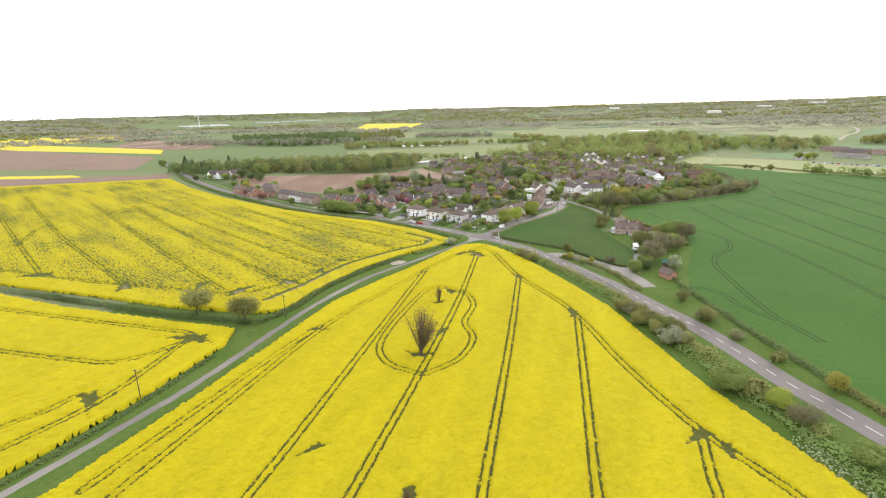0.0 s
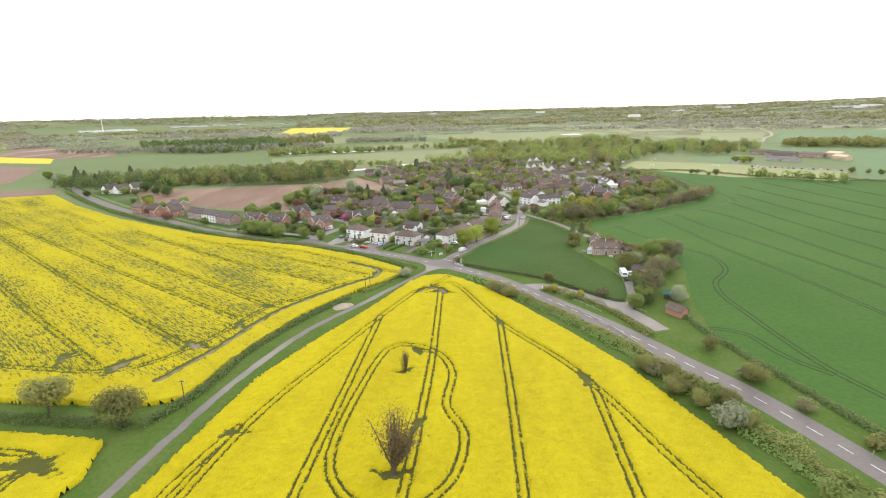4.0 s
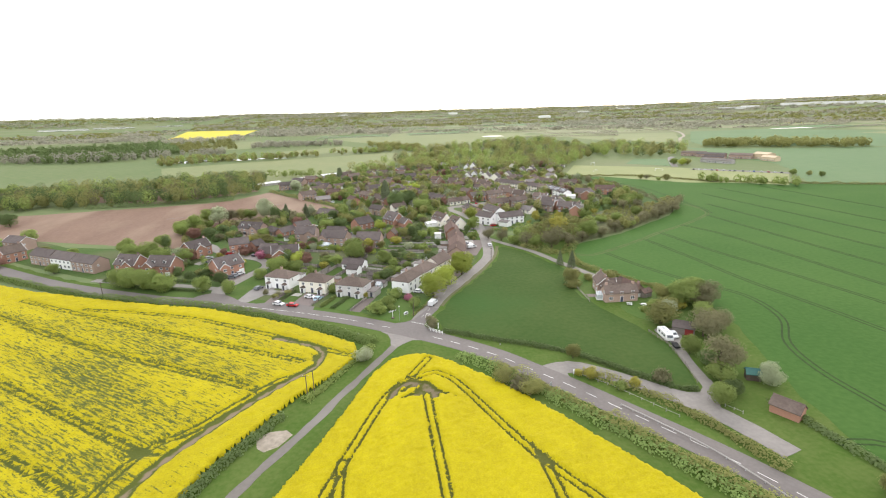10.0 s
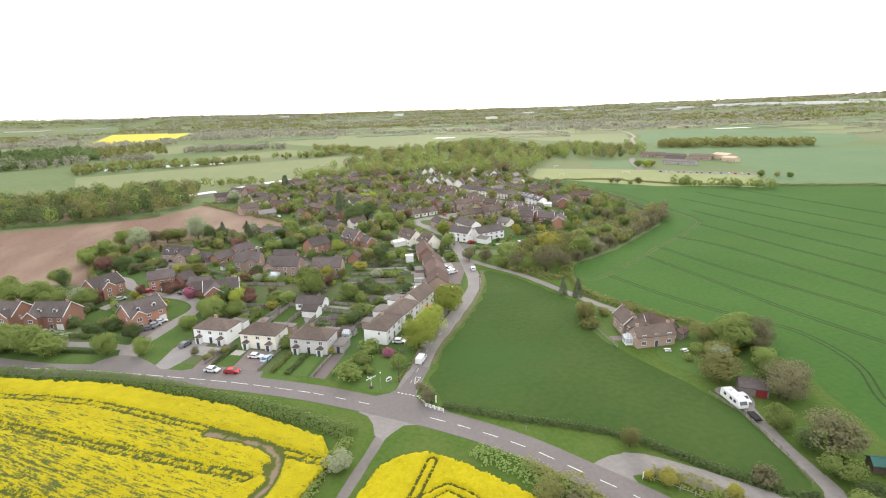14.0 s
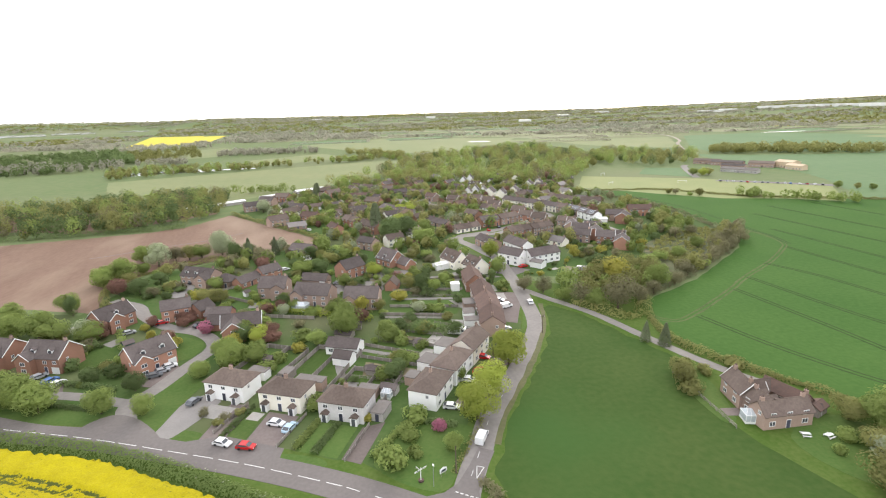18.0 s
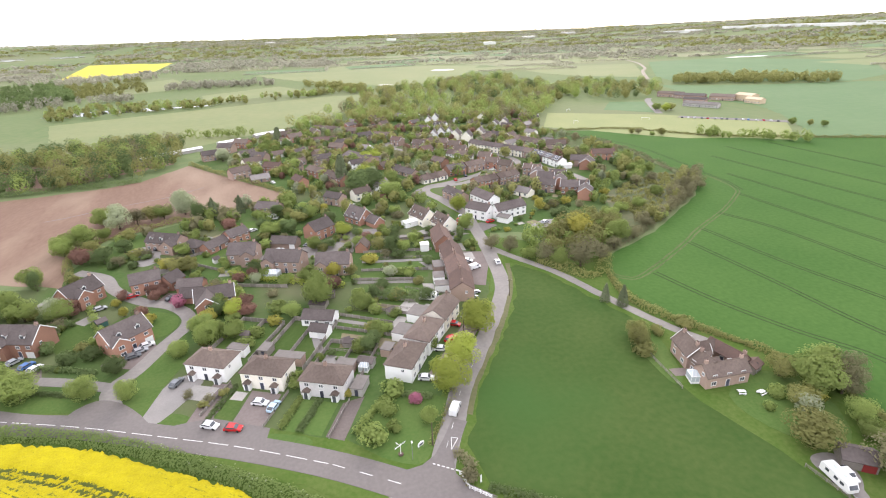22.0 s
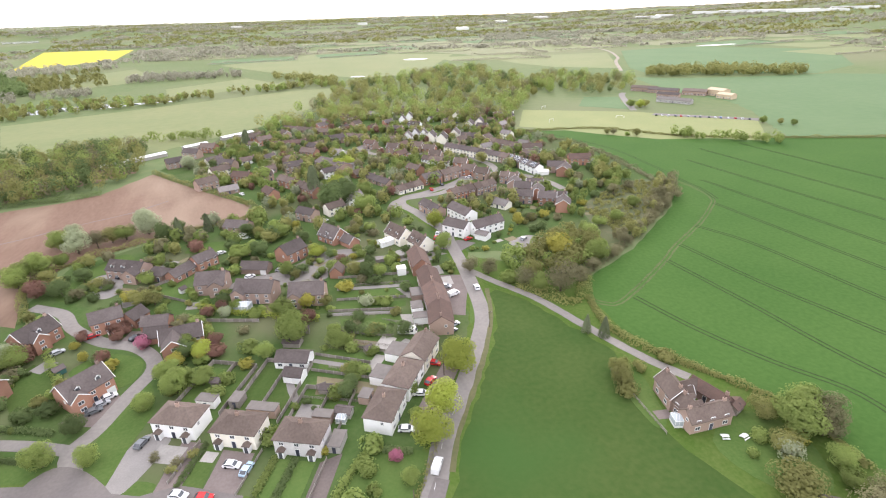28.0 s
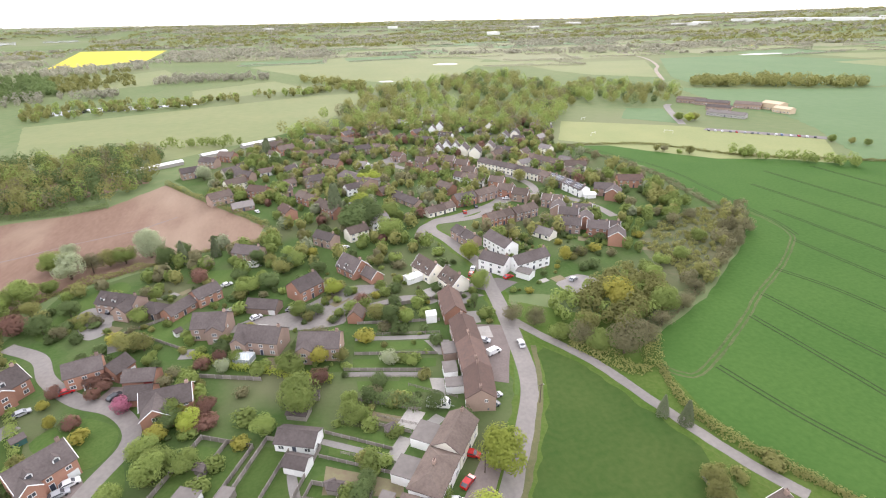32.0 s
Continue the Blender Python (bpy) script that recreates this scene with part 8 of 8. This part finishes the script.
PAINT_WORDS = {"white": "white", "silver": "silver", "red": "bright red", "blue": "blue", "paleblue": "pale blue", "black": "black", "grey": "dark grey", "green": "dark green"}
for x, y, a, p, v, text in (
    (-47.8, 242.6, -28, "white", False, "car parked beside the road"), (-42.3, 240, -20, "red", False, "hatchback parked beside the road"), (9.6, 230.4, 58, "white", True, "van parked on the village street"),
    (-58.7, 263, 60, "grey", False, "estate car on a gravel drive"), (-36.6, 247.6, -25, "white", False, "car on a paved forecourt"), (-33.2, 245, 60, "paleblue", False, "vintage car on a paved forecourt"),
    (-71.0, 285.8, 25, "white", False, "car outside a brick house"), (-72.3, 283.1, 25, "silver", False, "car outside a brick house"), (-73.6, 280.6, 20, "grey", False, "car outside a brick house"),
    (-106.7, 288.5, 50, "silver", False, "car in front of a garage"), (-102.2, 285, 55, "blue", False, "car in front of a garage"), (-99.3, 282.6, 60, "white", False, "car in front of a garage"),
    (5.8, 244.3, -20, "white", False, "car beside the corner house"), (20.7, 267.7, -30, "red", False, "car outside a street house"), (17.2, 260.2, 40, "red", False, "car outside a street house"), (13.2, 256, -20, "white", False, "car outside a street house"),
    (40.3, 304.8, 20, "white", True, "van outside the terrace"), (39.6, 311.6, -30, "silver", False, "car outside the terrace"), (33.5, 285.5, 15, "silver", False, "car at the end of the terrace"), (31.5, 282.2, 15, "grey", False, "car at the end of the terrace"), (50.4, 306.5, 82, "white", False, "small car on the village street"),
    (-84.9, 369, 60, "black", False, "car on a gravel forecourt"), (-87.7, 371.2, 30, "white", False, "car on a gravel forecourt"), (-33.2, 348.6, 30, "white", False, "car beside a garage"), (-21, 350.2, -20, "silver", False, "car on a drive"), (-45.9, 378, 30, "white", False, "car behind the houses"), (-69.8, 316.2, 50, "black", False, "car beside a red-leaved tree"), (-84, 322.5, 20, "red", False, "car in front of a brick house"), (-92.5, 316, 30, "silver", False, "car at the roadside"),
    (52.8, 362, 60, "white", False, "car outside the inn"), (50.5, 357.5, 60, "red", False, "car outside the inn"), (64, 350.5, 20, "red", False, "car outside the inn"), (88, 341, 30, "silver", False, "car on the inn car park"), (79.5, 187.6, -98, "white", False, "car beside the caravan"), (46, 352.5, 10, "red", False, "car outside a gabled house"),
):
    car(x, y, a, p, v, text)
rng = np.random.default_rng(81)
for k in range(15):
    car(338 + 4.3 * k + rng.uniform(-0.8, 0.8), 556 - 3.7 * k + rng.uniform(-0.8, 0.8), 50 + rng.uniform(-6, 6), ("white", "silver", "black", "blue", "white", "red", "grey")[rng.integers(0, 7)], False, "car in the school car park row")
for k in range(34):
    a, b = HOUSES[int(rng.integers(len(HOUSES) // 3, len(HOUSES)))]
    car(a + rng.uniform(6.5, 8), b - rng.uniform(5.5, 8), rng.uniform(0, 180), ("white", "silver", "black", "blue", "white", "red", "grey")[rng.integers(0, 7)], bool(rng.uniform() < 0.1), "car parked at a village house")


def caravan(x, y, ang, L=6.6, label="white touring caravan"):
    o = empty("caravan", pose(x, y, 0, 0, 0, ang), label, "caravan")
    a = L / 2
    prof = [(-a, 0.55), (-a + 0.1, 0.45), (a - 0.3, 0.45), (a, 0.7), (a - 0.05, 1.5), (a - 0.7, 2.45), (a - 1.2, 2.6), (-a + 0.5, 2.6), (-a + 0.1, 2.3)]
    part("body", Shape().prism(prof, -1.15, 1.15).mesh("body", M["metal_white"]), o)
    part("front_window", Shape().prism([(a - 0.08, 1.5), (a - 0.02, 1.52), (a - 0.5, 2.2), (a - 0.56, 2.18)], -0.9, 0.9).mesh("front_window", M["glass"]), o)
    for s in (-1, 1):
        for u in (-a * 0.5, a * 0.1, a * 0.5):
            part("side_window", Shape().box(u - 0.45, s * 1.15 - 0.02, 1.35, u + 0.45, s * 1.15 + 0.02, 2.0).mesh("side_window", M["glass"]), o)
        part("wheel", Shape().rod((0, s * 1.0 - 0.1, 0.33), (0, s * 1.0 + 0.1, 0.33), 0.33, n=10).mesh("wheel", M["black"]), o)
    for u in (-a * 0.4, a * 0.3):
        part("roof_light", Shape().box(u - 0.35, -0.3, 2.58, u + 0.35, 0.3, 2.68).mesh("roof_light", M["pale_glass"]), o)
    part("towbar", Shape().rod((a - 0.3, 0, 0.5), (a + 1.1, 0, 0.5), 0.06).mesh("towbar", M["steel"]), o)
    return o


caravan(76.5, 187.2, -98, 7.0, "large white touring caravan on a concrete track")
caravan(17.4, 286.6, -22, 6.6, "white caravan parked behind the terrace")
caravan(-37.0, 392.5, -10, 5.5, "white caravan on a lawn")
tr = empty("trailer", pose(75.9, 180.6, 0, 0, 0, -104), "small black utility trailer beside the track", "trailer")
part("bed", Shape().box(-1.6, -0.8, 0.5, 1.6, 0.8, 0.95).mesh("bed", M["black"]), tr)
for s in (-0.9, 0.9):
    part("wheel", Shape().rod((0, s - 0.1, 0.3), (0, s + 0.1, 0.3), 0.3, n=10).mesh("wheel", M["black"]), tr)

# ---- poles, signs and small street things ----
def pole(x, y, h=8.5, cross=True, label="tall weathered wooden telegraph pole"):
    o = empty("telegraph_pole", pose(x, y, 0), label, "pole")
    part("shaft", Shape().rod((0, 0, -0.3), (0, 0, h), 0.15, 0.1, 7).mesh("shaft", M["bark"]), o)
    if cross:
        part("crossarm", Shape().box(-0.8, -0.06, h - 0.5, 0.8, 0.06, h - 0.36).mesh("crossarm", M["bark"]), o)
        for u in (-0.7, 0, 0.7):
            part("insulator", Shape().rod((u, 0, h - 0.36), (u, 0, h - 0.18), 0.05, n=6).mesh("insulator", M["white"]), o)
    return o


for x, y in ((-29, 175.5), (-30.6, 174), (-61, 90), (-75, 36), (1.5, 221.1), (-120, 267), (22, 262), (44.5, 280)):
    pole(x, y, 6.5 if y > 170 else 8.5, cross=x not in (1.5, -29))


def road_sign(x, y, ang, label, h=2.2, w=0.6, hh=0.6, facing="white"):
    o = empty("road_sign", pose(x, y, 0, 0, 0, ang), label, "sign")
    part("post", Shape().rod((0, 0, -0.2), (0, 0, h), 0.045, n=6).mesh("post", M["steel"]), o)
    part("plate", Shape().box(-w / 2, -0.07, h - hh, w / 2, -0.045, h).mesh("plate", M[facing]), o)
    return o


road_sign(31.0, 165, 30, "grey-backed road sign beside the main road", 2.4, 0.9, 1.0, "steel")
road_sign(39.5, 170.6, 30, "white-faced sign at the lay-by", 2.2, 0.6, 1.4, "white")
road_sign(8.3, 208.1, 20, "tall white post sign at the meadow corner", 2.4, 0.35, 2.0, "white")
road_sign(25, 192, 20, "small sign beside the meadow hedge", 1.0, 0.4, 0.5, "steel")
road_sign(88, 70, 30, "small roadside sign beyond the verge", 2.0, 0.7, 0.7, "steel")
fp = empty("finger_post", pose(-5.9, 220.5, 0, 0, 0, 20), "white village finger post on the green", "sign")
part("post", Shape().rod((0, 0, -0.2), (0, 0, 3.2), 0.09, 0.07, 8).mesh("post", M["white"]), fp)
for a, zz in ((10, 2.75), (100, 2.5), (190, 2.75)):
    ar = part("finger", Shape().box(0.08, -0.03, -0.14, 1.5, 0.03, 0.14).mesh("finger", M["white"]), fp, "white sign arm", m=pose(0, 0, zz, 0, 0, a))
    part("lettering", Shape().box(0.25, -0.036, -0.05, 1.25, 0.036, 0.05).mesh("lettering", M["black"]), ar)
part("planter", Shape().rod((0, 0, 0), (0, 0, 0.4), 0.55, 0.6, 10).mesh("planter", M["redtile"]), fp)
lp = empty("street_lamp", pose(-3.7, 218.3, 0), "slim grey street lamp on the green", "lamp post")
part("column", Shape().rod((0, 0, -0.2), (0, 0, 5.2), 0.07, 0.05, 7).mesh("column", M["steel"]), lp)
part("lantern", Shape().box(-0.15, -0.45, 5.15, 0.15, 0.1, 5.3).mesh("lantern", M["white"]), lp)
nb = empty("notice_board", pose(-1.2, 221, 0, 0, 0, 30), "white village notice board with two legs", "sign")
for u in (-0.6, 0.6):
    part("leg", Shape().rod((u, 0, -0.1), (u, 0, 1.0), 0.05).mesh("leg", M["wood"]), nb)
part("board", Shape().prism([(-0.9, 0.9), (0.9, 0.9), (0.9, 1.7), (0, 2.1), (-0.9, 1.7)], -0.08, 0.08).mesh("board", M["white"]), nb)
part("notice", Shape().box(-0.6, -0.1, 1.1, 0.6, -0.083, 1.6).mesh("notice", M["glass"]), nb)


def barrier(pts, label):
    """A low crash barrier: short posts and one long rail."""
    line = smooth_line(pts, 3.0)
    o = empty("crash_barrier", pose(line[0].x, line[0].y, 0), label, "barrier")
    for a, b in zip(line, line[1:]):
        d, e = a - line[0], b - line[0]
        part("post", Shape().box(d.x - 0.07, d.y - 0.07, -0.2, d.x + 0.07, d.y + 0.07, 0.72).mesh("post", M["steel"]), o)
        part("rail", Shape().rod((d.x, d.y, 0.6), (e.x, e.y, 0.6), 0.17, n=4).mesh("rail", M["concrete"]), o)
    return o


barrier([(45.1, 154.9), (49.8, 146.8), (55.1, 136.8), (59.0, 125.5), (61.7, 115.4)], "low pale crash barrier along the main road")


def garden_table(x, y, ang, label):
    o = empty("picnic_table", pose(x, y, 0, 0, 0, ang), label, "table")
    part("tabletop", Shape().box(-0.9, -0.4, 0.7, 0.9, 0.4, 0.76).mesh("tabletop", M["white"]), o)
    for v in (-0.75, 0.75):
        part("bench", Shape().box(-0.9, v - 0.14, 0.42, 0.9, v + 0.14, 0.47).mesh("bench", M["white"]), o)
    for u in (-0.7, 0.7):
        part("leg_frame", Shape().rod((u, -0.8, 0), (u, 0, 0.7), 0.05).rod((u, 0.8, 0), (u, 0, 0.7), 0.05).mesh("leg_frame", M["white"]), o)


garden_table(79.5, 214.6, -20, "white garden table behind the cottages")
garden_table(84, 213, 10, "white garden bench table on the lawn")
for x, y, a in ((262, 640, 30), (235, 575, 30), (300, 560, -40)):
    g = empty("goal", pose(x, y, 0, 0, 0, a), "white football goal on the sports ground", "goal")
    for u in (-3.6, 3.6):
        part("upright", Shape().rod((u, 0, 0), (u, 0, 2.4), 0.12, n=6).mesh("upright", M["white"]), g)
    part("crossbar", Shape().rod((-3.6, 0, 2.4), (3.6, 0, 2.4), 0.12, n=6).mesh("crossbar", M["white"]), g)

ribbon("school_drive", [(400, 690), (387, 676), (360, 630), (337, 588)], 7, 0.09, M["lane"], "pale drive beside the school", "drive")
ribbon("field_path", [(-152, 431), (-142, 434.5), (-123.8, 444.4), (-96.7, 455.6), (-80, 470)], 0.9, 0.045, M["drive"], "faint trodden line across the ploughed field", "footpath", ragged=0.6)
sheet("car_park", [(336, 560), (345, 566), (412, 502), (404, 494)], 0.07, M["asphalt"], "tarmac car park beside the sports ground", "car park")
sheet("car_park", [(22.8, 529.5), (52.9, 560), (59.3, 543.8), (47.8, 531.5), (29.7, 517)], 0.07, M["lane"], "pale tarmac car park in the village", "car park")

# rail-side sheds with white roofs behind the village
for x, y, L in ((-46, 638, 30), (-78, 610, 20), (-108, 585, 24), (-129, 572, 22)):
    house(x, y, 33, L, 6, "concrete", "metal_white", eaves=2.4, rise=0.9, storeys=1, chimneys=0, windows=False, near=False, label="long low shed with white sheet roof", name="shed", category="shed")

# ponds, distant white sheds, the turbine
for x, y, a, b in ((-230, 902, 58, 20), (-285, 884, 34, 14), (312, 1317, 26, 22), (134, 1049, 12, 10), (1072, 1230, 60, 16), (-160, 905, 30, 8)):
    ribbon("farm_drive", [(830, 1465), (768, 1255), (680, 1090), (624, 1018), (539, 885)], 6, 0.3, M["dirt"], "pale straight farm drive", "track", step=20) if x == 312 else None
    sheet("pond", [(x + a * math.cos(k * 0.628) * (1 + 0.2 * math.sin(3 * k)), y + b * math.sin(k * 0.628)) for k in range(10)], 0.09, M["water"], "pale still pond in the fields", "pond")
for b0, b1, r0, r1 in ((-37.5, -32.8, 2950, 3500), (-29.8, -26.0, 3350, 3900), (-25.6, -22.3, 3500, 4000), (-20.5, -18.0, 3600, 3950)):
    ring = [(b0 + (b1 - b0) * k / 8, r0 + 60 * math.sin(k * 2.1 + b0)) for k in range(9)] + [(b1 - (b1 - b0) * k / 8, r1 + 60 * math.sin(k * 1.7 + b1)) for k in range(9)]
    sheet("lake", [(r * math.sin(radians(b)), 150 + r * math.cos(radians(b))) for b, r in ring], 1.2, M["water"], "bright distant lake below the horizon", "lake", depth=1.5)
rng = np.random.default_rng(91)
for bear, r, L in ((38, 3300, 130), (39.5, 3400, 90), (44, 3500, 260), (46.5, 3500, 300), (49, 3450, 320), (51.5, 3400, 260), (54, 3500, 200), (20, 2800, 60), (24, 3300, 70), (28, 3700, 90), (10, 3600, 60), (-2, 3600, 60)):
    x, y = r * math.sin(radians(bear)), 100 + r * math.cos(radians(bear))
    w = empty("warehouse", pose(x, y, land_height(x, y), 0, 0, -bear + rng.uniform(-6, 6)), "long white distant warehouse near the horizon", "warehouse")
    part("wall", Shape().box(-L / 2, -22, -3, L / 2, 22, 9).mesh("wall", M["metal_white"]), w)
    part("roof", Shape().prism([(-L / 2 - 1, 9), (L / 2 + 1, 9), (L / 2 - 3, 11.5), (-L / 2 + 3, 11.5)], -23, 23).mesh("roof", M["metal_white"]), w)
wt = empty("wind_turbine", pose(-1730, 2560, land_height(-1730, 2560), 0, 0, 20), "tall white wind turbine on the horizon", "wind turbine")
part("tower", Shape().rod((0, 0, -2), (0, 0, 62), 2.2, 1.3, 10).mesh("tower", M["metal_white"]), wt)
part("nacelle", Shape().box(-1.6, -3.5, 60.5, 1.6, 3.5, 63.5).mesh("nacelle", M["metal_white"]), wt)
for a in (10, 130, 250):
    part("blade", Shape().prism([(-0.9, 0), (0.9, 0), (0.25, 30), (-0.25, 30)], -0.15, 0.15).mesh("blade", M["metal_white"]), wt, m=pose(0, -3.8, 62, 0, a, 0))

# ---- shrubs and small trees scattered through the gardens ----
rng = np.random.default_rng(101)
GARDENS = [(-112, 282), (-60, 262), (-20, 245), (6, 246), (30, 278), (40, 330), (70, 345), (120, 350), (190, 400), (205, 470), (190, 555), (220, 640), (120, 690), (0, 660), (-60, 600), (-70, 505), (-30, 440), (-60, 410), (-108, 384), (-112, 335)]
solid = [(o.location.x, o.location.y) for o in scene.objects if o.parent is None and o.get("category") in ("house", "building", "outbuilding", "garage", "shed", "car", "van", "caravan", "conservatory")]
# patios, beds, paths and shrubs round the nearer houses
near_homes = [(o.location.x, o.location.y, o.rotation_euler.z if o.rotation_mode == "XYZ" else 0) for o in scene.objects if o.parent is None and o.get("category") == "house" and o.location.y < 392 and o.location.x > -130]
for hx, hy, hz in near_homes:
    ang = math.degrees(hz)
    for k in range(9):
        u, v = rng.uniform(-9, 9), rng.choice((-1, 1)) * rng.uniform(6.5, 15)
        x, y = turned(hx, hy, ang, u, v)
        if min(math.hypot(x - a, y - b) for a, b in solid) < 5.5 or road_gap(x, y) < 6 or y < 246 or x > 60 and y < 300:
            continue
        if k < 2:
            w, d = rng.uniform(1.5, 4.0), rng.uniform(1.2, 3.0)
            mt, text, cat = (("slabs", "pale slab patio beside a house", "patio"), ("soil_bed", "dug brown garden bed", "garden bed"), ("gravel", "gravel patch in a garden", "patio"))[int(rng.integers(0, 3))]
            sheet("patio" if mt != "soil_bed" else "garden_bed", [turned(x, y, ang, -w, -d), turned(x, y, ang, w, -d), turned(x, y, ang, w, d), turned(x, y, ang, -w, d)], 0.062 + 0.0006 * k, M[mt], text, cat, ragged=0.2)
        else:
            kk = ("bush", "darkbush", "olivebush", "greybush", "goldbush")[int(rng.choice(5, p=(.33, .32, .2, .12, .03)))]
            tree(x, y, kk, rng.uniform(1.0, 2.6), rng.uniform(0.9, 1.4))
count = 0
spots = {}
while count < 1150:
    x, y = rng.uniform(-112, 222), rng.uniform(246, 690)
    if not inside(np.array(x), np.array(y), GARDENS) or min(math.hypot(x - a, y - b) for a, b in solid) < (6.8 if y < 385 else 4.9) or road_gap(x, y) < 6:
        continue
    count += 1
    if y > 385:
        k = ("spring", "olive", "dark", "grey", "pale", "red")[int(rng.choice(6, p=(.31, .36, .06, .15, .08, .04)))]
        spots.setdefault(k, []).append((x, y, rng.uniform(3.5, 8)))
    else:
        k = ("bush", "darkbush", "olivebush", "greybush", "goldbush")[int(rng.choice(5, p=(.35, .3, .2, .12, .03)))]
        tree(x, y, k, rng.uniform(1.4, 4.4), rng.uniform(0.9, 1.35))
for k, places in spots.items():
    cs, ways = [], []
    for x, y, h in places:
        u = rng.normal(size=(240, 3))
        u /= np.linalg.norm(u, axis=1)[:, None]
        lump = 1 + 0.3 * np.sin(u[:, 0] * 4 + x) * np.sin(u[:, 1] * 5 + y)
        u *= (rng.uniform(0.6, 1.08, 240) * lump)[:, None]
        ways.append(u)
        cs.append(np.stack([x + u[:, 0] * h * 0.42, y + u[:, 1] * h * 0.42, np.maximum(0.3, h * (0.52 + 0.46 * u[:, 2]))], 1))
    cs = np.concatenate(cs)
    tagged(new("garden_trees", leaf_mesh("garden_trees", leaves(cs, rng.uniform(0.45, 0.85, len(cs)), rng, out=np.concatenate(ways)), LEAF[k])), "mixed trees crowded among the village houses", "trees", kind="stuff")
